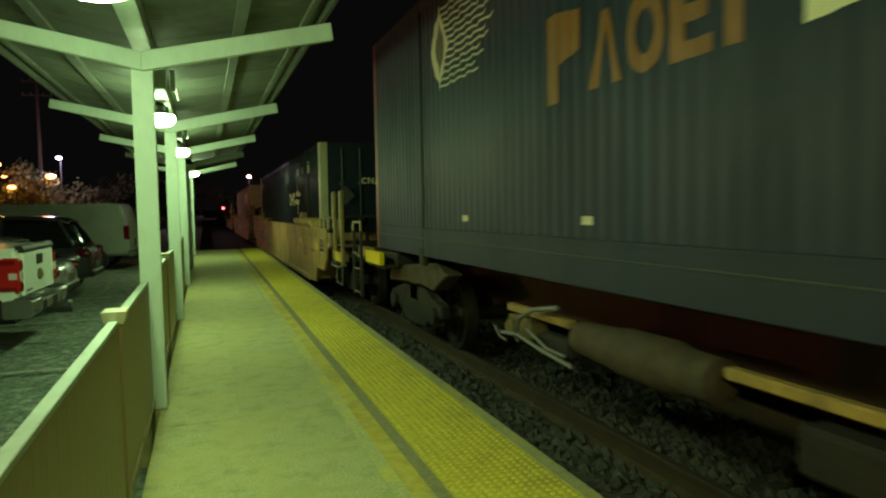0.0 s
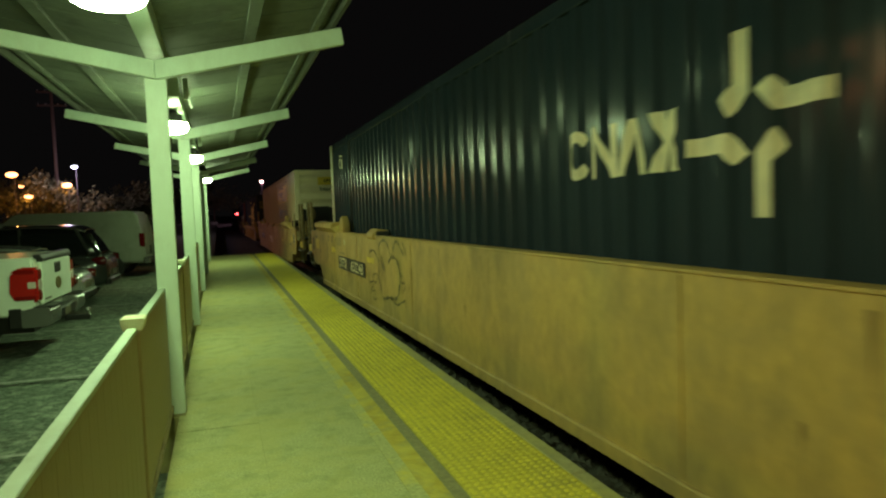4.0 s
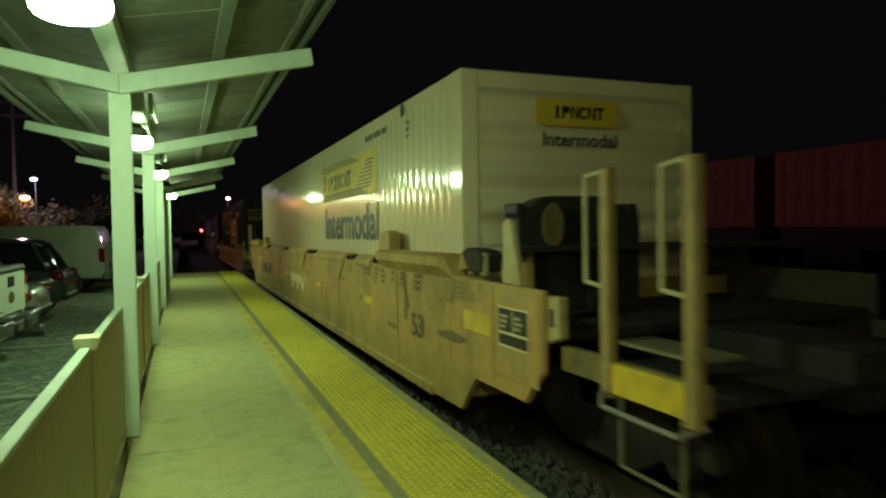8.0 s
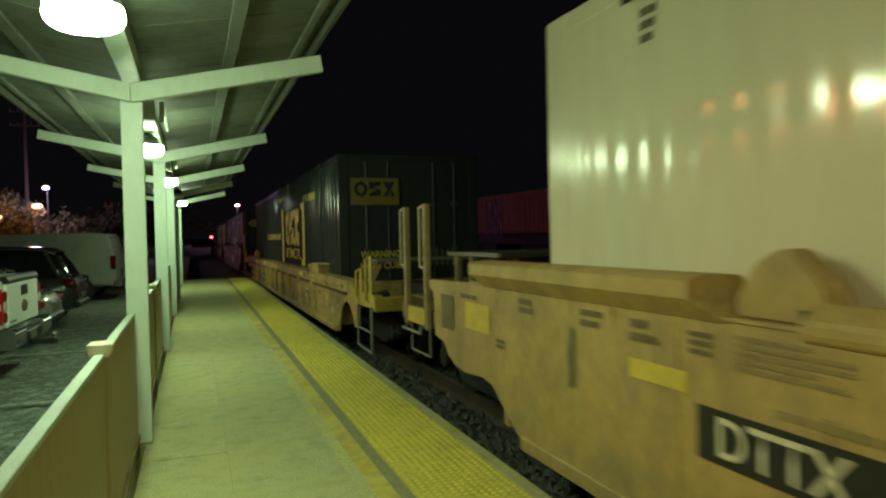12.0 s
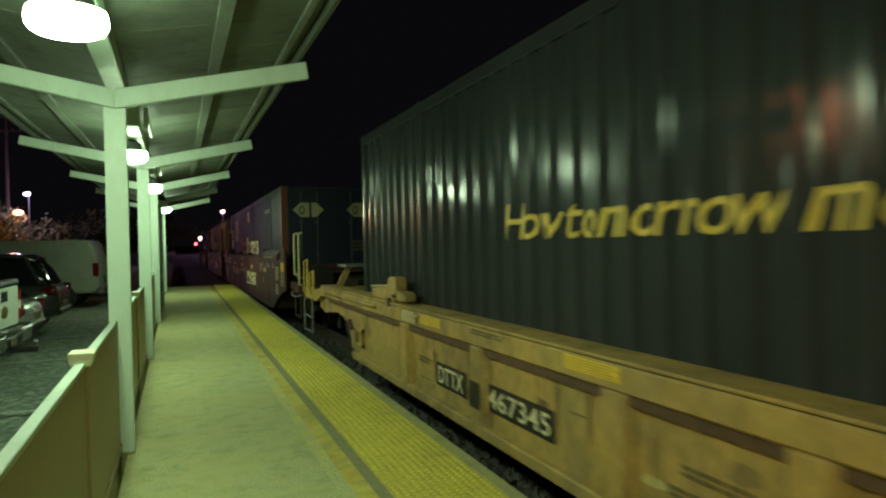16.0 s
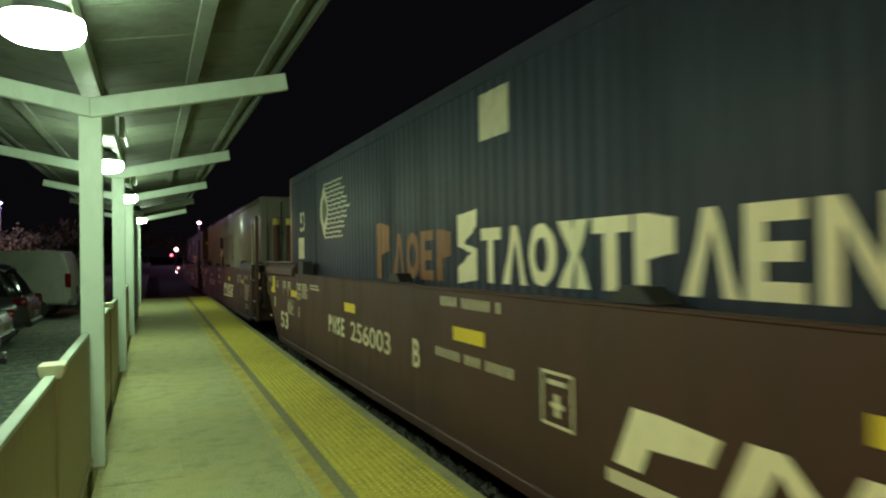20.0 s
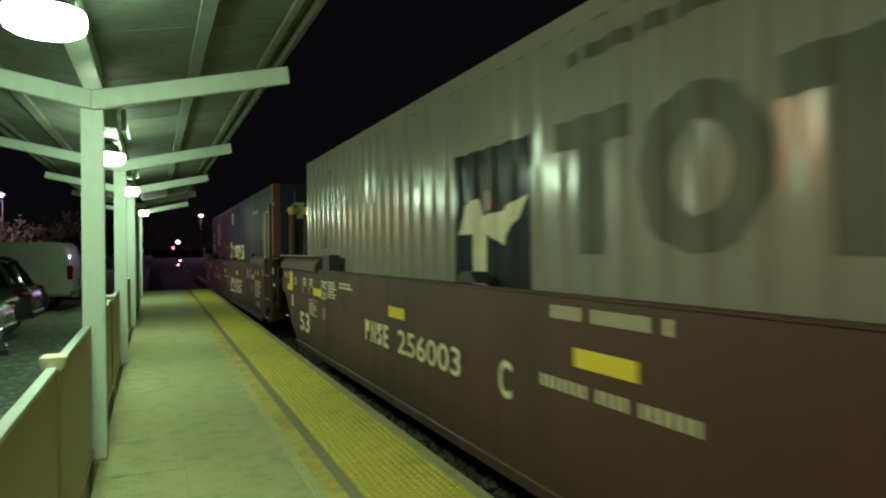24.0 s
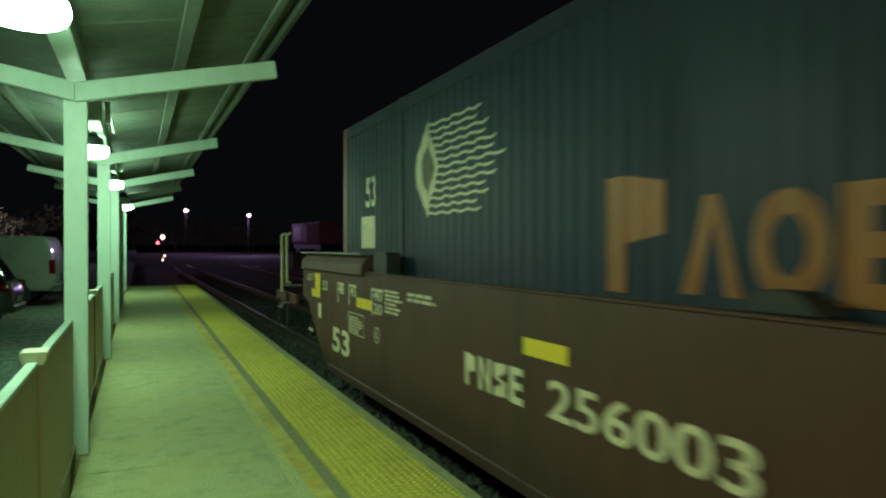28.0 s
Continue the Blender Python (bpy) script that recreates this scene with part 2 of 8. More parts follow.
M_TAIL = mat("red_tail_lens", (0.52, 0.018, 0.016), 0.12, var=0.05, coat=1.0)
M_TAILDEEP = mat("deep_red_lamp_bowl", (0.26, 0.008, 0.008), 0.1, var=0.05, coat=1.0)
M_BRASS = mat("dull_gold_badge", (0.22, 0.17, 0.07), 0.4, 0.5, var=0.15)
M_LEAF = mat("night_foliage", (0.08, 0.08, 0.03), 0.8, var=0.4, scale=2)
M_BARK = mat("bark", (0.07, 0.05, 0.035), 0.9, var=0.3, scale=8)
M_ROD = mat("dull_lock_rod", (0.07, 0.075, 0.072), 0.5, 0.3, var=0.2)
M_RODPALE = mat("pale_pipe_paint", (0.30, 0.26, 0.19), 0.6, var=0.2, scale=8)
M_WORN = mat("worn_tan_steel", (0.18, 0.156, 0.102), 0.5, 0.2, var=0.25, scale=8)
M_POLE = mat("galvanised_pole", (0.2, 0.2, 0.2), 0.6, 0.5, var=0.15)
G_LAMP = glow("lamp_diffuser_glow", LAMP_COLOR, LAMP_GLOW)
G_SOD = glow("sodium_lamp_glow", (1.0, 0.42, 0.18), 5.0)
LAMP_WARM = (0.88, 1.0, 0.46)   # warmer tint of the unseen lamps added behind the camera
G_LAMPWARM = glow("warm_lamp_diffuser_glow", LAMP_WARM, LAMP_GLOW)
G_LAMPDIM = glow("unseen_dim_lamp_glow", LAMP_WARM, LAMP_GLOW * 0.74)
G_SODNEAR = glow("car_park_sodium_glow", (1.0, 0.30, 0.10), 300)
G_COOLNEAR = glow("car_park_lamp_glow", (0.80, 1.0, 0.60), 75)
G_COOL = glow("cool_lamp_glow", (0.70, 0.75, 1.0), 5)
G_PINK = glow("far_lamp_glow", (1.0, 0.62, 0.50), 6)
G_RED = glow("crossing_red_glow", (1.0, 0.08, 0.10), 12)
M_BAY = mat("worn_white_marking", (0.34, 0.36, 0.32), 0.85, var=0.3, scale=12, dirt=(0.12, 0.13, 0.12), amount=0.9, dscale=5)
# rust on the spine wagon; also stands in for shade on the cars' far sides
M_RUSTSHADE = mat("rust_and_shade_brown", (0.075, 0.052, 0.032), 0.8, var=0.3, scale=6, bump=0.3, bscale=25, dirt=(0.05, 0.035, 0.025), amount=0.8, dscale=4)
M_YELDIRT = mat("grimy_yellow_paint", (0.185, 0.13, 0.05), 0.65, var=0.2, scale=5, dirt=(0.09, 0.065, 0.04), amount=0.8, dscale=4.0)
M_YELPALE = mat("pale_worn_yellow_paint", (0.40, 0.32, 0.17), 0.6, var=0.2, scale=6, dirt=(0.2, 0.15, 0.08), amount=0.7, dscale=5)
# sign yellow darkened in its colour, as the end faces away from the lamps
M_SIGNDIM = mat("shade_dimmed_yellow_sign", (0.20, 0.16, 0.03), 0.6, var=0.15, scale=8)
M_STENPALE = mat("worn_stencil", (0.27, 0.19, 0.075), 0.6, var=0.2, scale=12)
M_STENDARK = mat("dark_stencil", (0.15, 0.105, 0.045), 0.6, var=0.2, scale=12)
M_GUARD = mat("yellow_step_guard", (0.60, 0.43, 0.035), 0.5, var=0.2, scale=10, dirt=(0.26, 0.19, 0.06), amount=0.6, dscale=6)
M_RUN = mat("rust_run", (0.25, 0.16, 0.065), 0.8, var=0.25, scale=6)
M_SPRAY = mat("black_spray_paint", (0.17, 0.13, 0.06), 0.7, var=0.3, scale=10)
M_REFLDIM = mat("faded_yellow_sheet", (0.66, 0.46, 0.055), 0.5, var=0.12, scale=8, dirt=(0.36, 0.26, 0.09), amount=0.7, dscale=5)
M_RUSTPALE = mat("pale_rubbed_paint", (0.52, 0.42, 0.19), 0.7, var=0.15, scale=8)
M_RUST = mat("red_brown_rust", (0.10, 0.042, 0.026), 0.8, var=0.25, scale=6, bump=0.2, bscale=20, dirt=(0.06, 0.03, 0.02), amount=0.6, dscale=3)
M_STENY = mat("faint_stencil", (0.40, 0.36, 0.22), 0.6, var=0.2, scale=10)
M_RUSTDK = mat("dark_rust", (0.105, 0.052, 0.030), 0.85, var=0.35, scale=7)
M_POSTYEL = mat("dirty_yellow_post_paint", (0.29, 0.205, 0.085), 0.65, var=0.25, scale=9, dirt=(0.13, 0.09, 0.045), amount=0.7, dscale=3.5)
M_YELEND = mat("bright_yellow_end_paint", (0.40, 0.275, 0.04), 0.6, var=0.2, scale=10, bump=0.1, bscale=14, dirt=(0.19, 0.13, 0.045), amount=0.7, dscale=3.5)
M_YELREF = mat("yellow_reflective_sheet", (0.80, 0.52, 0.03), 0.45, var=0.18, scale=14, dirt=(0.5, 0.33, 0.06), amount=0.5, dscale=6)
M_FADERED = mat("faded_red_paint", (0.36, 0.165, 0.075), 0.75, var=0.25, scale=9)


# ---- mesh helpers ----
def bm_box(bm, x0, x1, y0, y1, z0, z1):
    v = [bm.verts.new((x, y, z)) for x in (x0, x1) for y in (y0, y1) for z in (z0, z1)]
    for f in ((0, 1, 3, 2), (4, 6, 7, 5), (0, 4, 5, 1), (2, 3, 7, 6), (0, 2, 6, 4), (1, 5, 7, 3)):
        bm.faces.new([v[i] for i in f])
    return v


def bm_prism(bm, pts, axis, a, b):
    """A polygon in the plane across axis, drawn out from a to b. pts: (y, z) for x, (x, z) for y, (x, y) for z."""
    def at(p, w):
        return {"x": (w, p[0], p[1]), "y": (p[0], w, p[1]), "z": (p[0], p[1], w)}[axis]
    lo, hi = [bm.verts.new(at(p, a)) for p in pts], [bm.verts.new(at(p, b)) for p in pts]
    n = len(pts)
    bm.faces.new(lo)
    bm.faces.new(hi[::-1])
    for i in range(n):
        j = (i + 1) % n
        bm.faces.new((lo[i], hi[i], hi[j], lo[j]))
    return lo + hi


def bm_cyl(bm, c, axis, r, a, b, seg=16, r2=None):
    r2 = r if r2 is None else r2
    ring = [(math.cos(2 * math.pi * i / seg), math.sin(2 * math.pi * i / seg)) for i in range(seg)]
    def at(u, v, w, q):
        return {"x": (w, c[0] + q * u, c[1] + q * v), "y": (c[0] + q * u, w, c[1] + q * v), "z": (c[0] + q * u, c[1] + q * v, w)}[axis]
    lo, hi = [bm.verts.new(at(u, v, a, r)) for u, v in ring], [bm.verts.new(at(u, v, b, r2)) for u, v in ring]
    bm.faces.new(lo)
    bm.faces.new(hi[::-1])
    for i in range(seg):
        j = (i + 1) % seg
        bm.faces.new((lo[i], hi[i], hi[j], lo[j]))


def bm_bar(bm, p, q, r, seg=8):
    """A round bar from p to q."""
    p, q = Vector(p), Vector(q)
    t = (q - p).to_track_quat("Z", "Y").to_matrix()
    ring = [t @ Vector((r * math.cos(2 * math.pi * i / seg), r * math.sin(2 * math.pi * i / seg), 0)) for i in range(seg)]
    lo, hi = [bm.verts.new(p + k) for k in ring], [bm.verts.new(q + k) for k in ring]
    bm.faces.new(lo)
    bm.faces.new(hi[::-1])
    for i in range(seg):
        j = (i + 1) % seg
        bm.faces.new((lo[i], hi[i], hi[j], lo[j]))


def soften(bm, width=0.012, seg=1):
    bmesh.ops.bevel(bm, geom=list(bm.edges), offset=width, segments=seg, affect="EDGES", clamp_overlap=True)


def smooth(bm, deg=35):
    bm.normal_update()
    for f in bm.faces:
        f.smooth = True
    for e in bm.edges:
        if len(e.link_faces) != 2 or e.calc_face_angle(0) > radians(deg):
            e.smooth = False


def mesh_of(name, bm, material, fix=True):
    if fix:
        bmesh.ops.recalc_face_normals(bm, faces=list(bm.faces))
    me = bpy.data.meshes.new(name)
    bm.to_mesh(me)
    bm.free()
    me.materials.append(material)
    return me


def part(name, bm, material, parent, label="", fix=True):
    ob = new(name, mesh_of(name, bm, material, fix))
    ob.parent = parent
    return tagged(ob, label)


def share(name, me, parent, m=None):
    ob = new(name, me)
    ob.parent = parent
    if m is not None:
        ob.matrix_basis = m
    return ob


def thing(name, label, category, group="", m=None, kind=""):
    ob = new(name)
    ob.empty_display_size = 0.2
    if m is not None:
        ob.matrix_basis = m
    return tagged(ob, label, category, group, kind)


def B():
    return bmesh.new()


def box_part(name, ext, material, parent, label="", bevel=0.0):
    bm = B()
    bm_box(bm, *ext)
    if bevel:
        soften(bm, bevel)
    return part(name, bm, material, parent, label)


# a rounded rib profile across y of the given pitch, between -depth and 0; sharp > 1 narrows the ribs
def rib_profile(pitch, depth, sharp=1.0, steps=8):
    def f(y):
        return depth * ((0.5 + 0.5 * math.cos(2 * math.pi * y / pitch)) ** sharp - 1)
    def folds(y0, y1):
        n0, n1 = math.ceil(y0 * steps / pitch), math.floor(y1 * steps / pitch)
        return [n * pitch / steps for n in range(n0, n1 + 1) if y0 + 1e-4 < n * pitch / steps < y1 - 1e-4]
    return f, folds


def panel_profile(pitch, depth):
    """Trapezoid corrugation: flat crests and troughs of a quarter pitch each, joined by slopes."""
    knots = [(0.0, 0.0), (0.26, 0.0), (0.30, -0.10), (0.42, -0.90), (0.46, -1.0), (0.80, -1.0), (0.84, -0.90), (0.96, -0.10), (1.0, 0.0)]
    def f(y):
        q = (y / pitch) % 1.0
        for (a, p), (b, r) in zip(knots, knots[1:]):
            if q <= b:
                return depth * (p + (r - p) * (q - a) / (b - a))
        return 0.0
    def folds(y0, y1):
        out = []
        for k in range(math.floor(y0 / pitch) - 1, math.ceil(y1 / pitch) + 1):
            out += [(k + a) * pitch for a, _ in knots[:-1] if y0 + 1e-4 < (k + a) * pitch < y1 - 1e-4]
        return out
    return f, folds


SHAPES = {
    "i": [[(0.3, 0), (0.7, 0), (0.7, 1), (0.3, 1)]],
    "b": [[(0, 0), (0.32, 0), (0.32, 0.42), (0, 0.42)], [(0, 0.42), (0.32, 0.42), (0.32, 1), (0, 1)], [(0.32, 0.42), (0.9, 0.5), (0.9, 0.92), (0.32, 1)]],
    "w": [[(0, 0), (0.28, 0), (0.55, 0.75), (0.5, 1), (0.4, 1)], [(0.72, 0), (1, 0), (0.6, 1), (0.5, 1), (0.55, 0.75)]],
    "x": [[(0, 0), (0.42, 0), (0.62, 0.5), (0.38, 0.5)], [(0.58, 0), (1, 0), (0.66, 0.5), (0.62, 0.5)], [(0.38, 0.5), (0.62, 0.5), (0.66, 0.5), (0.98, 1), (0.56, 1)], [(0.02, 1), (0.38, 0.5), (0.5, 0.84), (0.44, 1)]],
    "e": [[(0, 0), (0.34, 0), (0.34, 0.2), (0.34, 0.4), (0.34, 0.6), (0.34, 0.8), (0.34, 1), (0, 1)], [(0.34, 0), (0.88, 0), (0.88, 0.2), (0.34, 0.2)], [(0.34, 0.4), (0.80, 0.4), (0.80, 0.6), (0.34, 0.6)],
          [(0.34, 0.8), (0.88, 0.8), (0.88, 1), (0.34, 1)]],
    "t": [[(0, 0.78), (0.34, 0.78), (0.66, 0.78), (1, 0.78), (1, 1), (0, 1)], [(0.34, 0), (0.66, 0), (0.66, 0.78), (0.34, 0.78)]],
    "z": [[(0.05, 0), (0.95, 0.06), (0.95, 0.48), (0.66, 0.42), (0.05, 0.22)], [(0.05, 0.52), (0.66, 0.42), (0.95, 0.48), (0.34, 0.55)], [(0.05, 0.52), (0.34, 0.55), (0.95, 0.78), (0.95, 1), (0.05, 0.95)]],
    "n": [[(0, 0), (0.26, 0), (0.26, 0.75), (0.26, 1), (0, 1)], [(0.74, 0), (1, 0), (1, 1), (0.74, 1), (0.74, 0.35)], [(0.26, 0.75), (0.74, 0), (0.74, 0.35), (0.26, 1)]],
}


def glyphs(kinds, width, height, gap=0.06):
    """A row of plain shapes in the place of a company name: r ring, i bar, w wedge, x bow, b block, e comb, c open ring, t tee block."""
    bm = B()
    n = len(kinds)
    unit = width / (n + gap * (n - 1))
    def quad(x, pts):
        bm.faces.new([bm.verts.new((x + a * unit, b * height, 0)) for a, b in pts])
    for k, kind in enumerate(kinds):
        x = k * unit * (1 + gap)
        if kind in "rc":
            m = 20
            for q in range(m):
                if kind == "c" and q in (0, 1, m - 1, m - 2):
                    continue
                a, b = 2 * math.pi * q / m, 2 * math.pi * (q + 1) / m
                quad(x, [(0.5 + 0.5 * math.cos(a), 0.5 + 0.5 * math.sin(a)), (0.5 + 0.5 * math.cos(b), 0.5 + 0.5 * math.sin(b)),
                         (0.5 + 0.24 * math.cos(b), 0.5 + 0.28 * math.sin(b)), (0.5 + 0.24 * math.cos(a), 0.5 + 0.28 * math.sin(a))])
        for pts in SHAPES.get(kind, ()):
            quad(x, pts)
    bmesh.ops.remove_doubles(bm, verts=list(bm.verts), dist=1e-5)
    return bm


def ribbon(points, width):
    """A sprayed stroke as a flat ribbon along points (x, y)."""
    bm = B()
    pts = [Vector((a, b)) for a, b in points]
    fine = []
    for k in range(len(pts) - 1):
        p0, p1, p2, p3 = pts[max(0, k - 1)], pts[k], pts[k + 1], pts[min(len(pts) - 1, k + 2)]
        for i in range(4):
            u = i / 4
            fine.append(0.5 * ((2 * p1) + (p2 - p0) * u + (2 * p0 - 5 * p1 + 4 * p2 - p3) * u * u + (3 * p1 - p0 - 3 * p2 + p3) * u ** 3))
    fine.append(pts[-1])
    left, right = [], []
    for k, q in enumerate(fine):
        d = (fine[min(len(fine) - 1, k + 1)] - fine[max(0, k - 1)])
        d = d.normalized() if d.length > 1e-6 else Vector((1, 0))
        w = width * (0.35 + 0.15 * math.sin(k * 1.3))
        left.append(bm.verts.new((q.x - d.y * w, q.y + d.x * w, 0)))
        right.append(bm.verts.new((q.x + d.y * w, q.y - d.x * w, 0)))
    for k in range(len(fine) - 1):
        bm.faces.new((left[k], right[k], right[k + 1], left[k + 1]))
    return bm


def text_mesh(body, width, height, spacing=1.0, shear=0.0, bold=0.0):
    """A bmesh of lettering in the xy plane, scaled to width and height, its lower left corner at the origin."""
    cu = bpy.data.curves.new("lettering", "FONT")
    cu.body, cu.space_character, cu.shear, cu.offset = body, spacing, shear, bold
    cu.resolution_u = 3
    ob = bpy.data.objects.new("lettering", cu)
    scene.collection.objects.link(ob)
    dg = bpy.context.evaluated_depsgraph_get()
    dg.update()
    me = bpy.data.meshes.new_from_object(ob.evaluated_get(dg))
    bm = B()
    bm.from_mesh(me)
    bpy.data.objects.remove(ob)
    bpy.data.curves.remove(cu)
    bpy.data.meshes.remove(me)
    xs, ys = [v.co.x for v in bm.verts], [v.co.y for v in bm.verts]
    x0, y0 = min(xs), min(ys)
    sx, sy = width / (max(xs) - x0), height / (max(ys) - y0)
    for v in bm.verts:
        v.co = ((v.co.x - x0) * sx, (v.co.y - y0) * sy, 0)
    return bm


def bars_mesh(width, height, rows, seed=0):
    """Plain bars in place of small writing."""
    rnd = random.Random(seed)
    bm = B()
    step = height / rows
    for r in range(rows):
        x, z = 0.0, height - (r + 1) * step
        end = width * rnd.uniform(0.65, 1.0)
        while x < end - 0.01:
            w = min(end - x, rnd.uniform(0.12, 0.4) * width)
            vs = [bm.verts.new(p) for p in ((x, z, 0), (x + w, z, 0), (x + w, z + step * 0.62, 0), (x, z + step * 0.62, 0))]
            bm.faces.new(vs)
            x += w + 0.04 * width
    return bm


def rect_mesh(w, h):
    bm = B()
    bm.faces.new([bm.verts.new(p) for p in ((0, 0, 0), (w, 0, 0), (w, h, 0), (0, h, 0))])
    return bm


def poly_mesh(polys):
    bm = B()
    for pts in polys:
        bm.faces.new([bm.verts.new((p[0], p[1], 0)) for p in pts])
    return bm


def on_side(name, bm, material, parent, x, y, z, prof=None, lift=0.004, label=""):
    """Lays flat lettering on a side that faces -x: its left edge at y, its foot at z, read towards -y. It follows the ribs of prof."""
    for v in bm.verts:
        v.co = (x, y - v.co.x, z + v.co.y)
    if prof:
        f, folds = prof
        ys = [v.co.y for v in bm.verts]
        for c in folds(min(ys), max(ys)):
            bmesh.ops.bisect_plane(bm, geom=list(bm.verts) + list(bm.edges) + list(bm.faces), plane_co=(0, c, 0), plane_no=(0, 1, 0))
        for v in bm.verts:
            v.co.x -= f(v.co.y)
    for v in bm.verts:
        v.co.x -= lift
    ob = part(name, bm, material, parent, label, fix=False)
    return tagged(ob, kind="stuff" if name in ("stencil", "serial_mark", "data_mark") else "")


def on_end(name, bm, material, parent, x, y, z, lift=0.004, label=""):
    """Lays flat lettering on an end that faces -y: its left edge at x."""
    for v in bm.verts:
        v.co = (x + v.co.x, y - lift, z + v.co.y)
    return part(name, bm, material, parent, label, fix=False)


# ---- platform ----
EDGE, END, START = 1.87, 25.3, -12.0
TACT0, TACT1 = 1.16, 1.765
POST_X, POST_Y, BAY = -0.395, 5.445, 4.27
GROUND_L = -0.40
DIP = math.tan(radians(0.45))
TRACK_X, RAIL_Z = 3.655, -0.25


def track_z(y):
    return -DIP * (y - 4.0)


def build_platform():
    base = thing("platform", "concrete station platform with worn yellow edge line", "platform", kind="structure")
    bm = B()
    bm_box(bm, -0.33, EDGE - 0.002, START, END, -0.9, -0.05)
    part("platform_bed", bm, M_LIP, base)
    # slabs with narrow joints
    cuts = [START, -8.2, -3.9, 0.4, 4.93, 9.3, 13.7, 18.0, 22.1, END]
    for a, b in zip(cuts, cuts[1:]):
        bm = B()
        bm_box(bm, -0.365, 0.185, a + 0.006, b - 0.006, -0.05, 0.0)
        part("slab", bm, M_CONC, base)
        bm = B()
        bm_box(bm, 0.186, 0.872, a + 0.001 - 0.9, b - 0.001 - 0.9, -0.05, 0.0) if a > START else bm_box(bm, 0.186, 0.872, a, b - 0.906, -0.05, 0.0)
        part("slab", bm, M_CONC, base)
    bm = B()
    bm_box(bm, 0.186, 0.872, END - 0.9, END, -0.05, 0.0)
    part("slab", bm, M_CONC, base)
    # yellow line, dark joint, tactile strip, lip
    y = START
    while y < END:
        b = min(END, y + 3.05)
        box_part("line_strip", (0.874, 0.955, y, b - 0.004, -0.05, 0.001), M_LINE, base, "worn pale yellow line")
        box_part("line_strip", (0.956, 1.072, y, b - 0.004, -0.05, 0.0015), M_OCHRE, base, "ochre yellow line")
        box_part("joint_strip", (1.075, TACT0 - 0.003, y, b - 0.004, -0.05, -0.006), M_STRIP, base)
        box_part("edge_kerb", (TACT1 + 0.004, EDGE, y, b - 0.006, -0.28, 0.002), M_LIP, base, "", 0.008)
        y = b
    # one panel of raised domes, shared
    bm = B()
    w, length = TACT1 - TACT0, 1.22
    bm_box(bm, 0, w, 0, length - 0.005, -0.05, 0.004)
    nx, ny = 12, 24
    for i in range(nx):
        for j in range(ny):
            cx, cy = (i + 0.5) * w / nx, (j + 0.5) * length / ny
            lo = [bm.verts.new((cx + 0.017 * math.cos(k * math.pi / 3), cy + 0.017 * math.sin(k * math.pi / 3), 0.004)) for k in range(6)]
            hi = [bm.verts.new((cx + 0.012 * math.cos(k * math.pi / 3), cy + 0.012 * math.sin(k * math.pi / 3), 0.0105)) for k in range(6)]
            bm.faces.new(hi)
            for k in range(6):
                bm.faces.new((lo[k], lo[(k + 1) % 6], hi[(k + 1) % 6], hi[k]))
    bm.faces.ensure_lookup_table()
    # the flat base between the domes is a darker yellow
    for f in bm.faces[:6]:
        f.material_index = 1
    me = mesh_of("tactile_panel", bm, M_TACT)
    me.materials.append(M_TACTBASE)
    n = int((END - START) / length)
    for k in range(n + 1):
        y = END - (k + 1) * length
        if y > START - 0.1:
            share("tactile_panel", me, base, pose(TACT0, y, 0))
    return base


def build_canopy_frame():
    """One post with its two rising arms."""
    ob = thing("canopy_post", "white painted steel post with two rising canopy arms", "canopy post", "posts of the canopy")
    bm = B()
    bm_box(bm, -0.073, 0.073, -0.073, 0.073, 0, 2.58)
    soften(bm, 0.012, 2)
    part("post", bm, M_WHITE, ob)
    box_part("base_plate", (-0.09, 0.078, -0.09, 0.09, 0, 0.008), M_LIP, ob, "", 0.003)
    for s, (low, end_low, end_top, top) in ((-1, (2.494, 2.778, 2.885, 2.630)), (1, (2.490, 2.802, 2.932, 2.630))):
        bm = B()
        pts = [(0.0, low), (s * 1.395, end_low), (s * 1.375, end_top), (0.0, top)]
        bm_prism(bm, pts, "y", -0.105, -0.045)
        soften(bm, 0.006)
        part("arm", bm, M_WHITE, ob)
    return ob


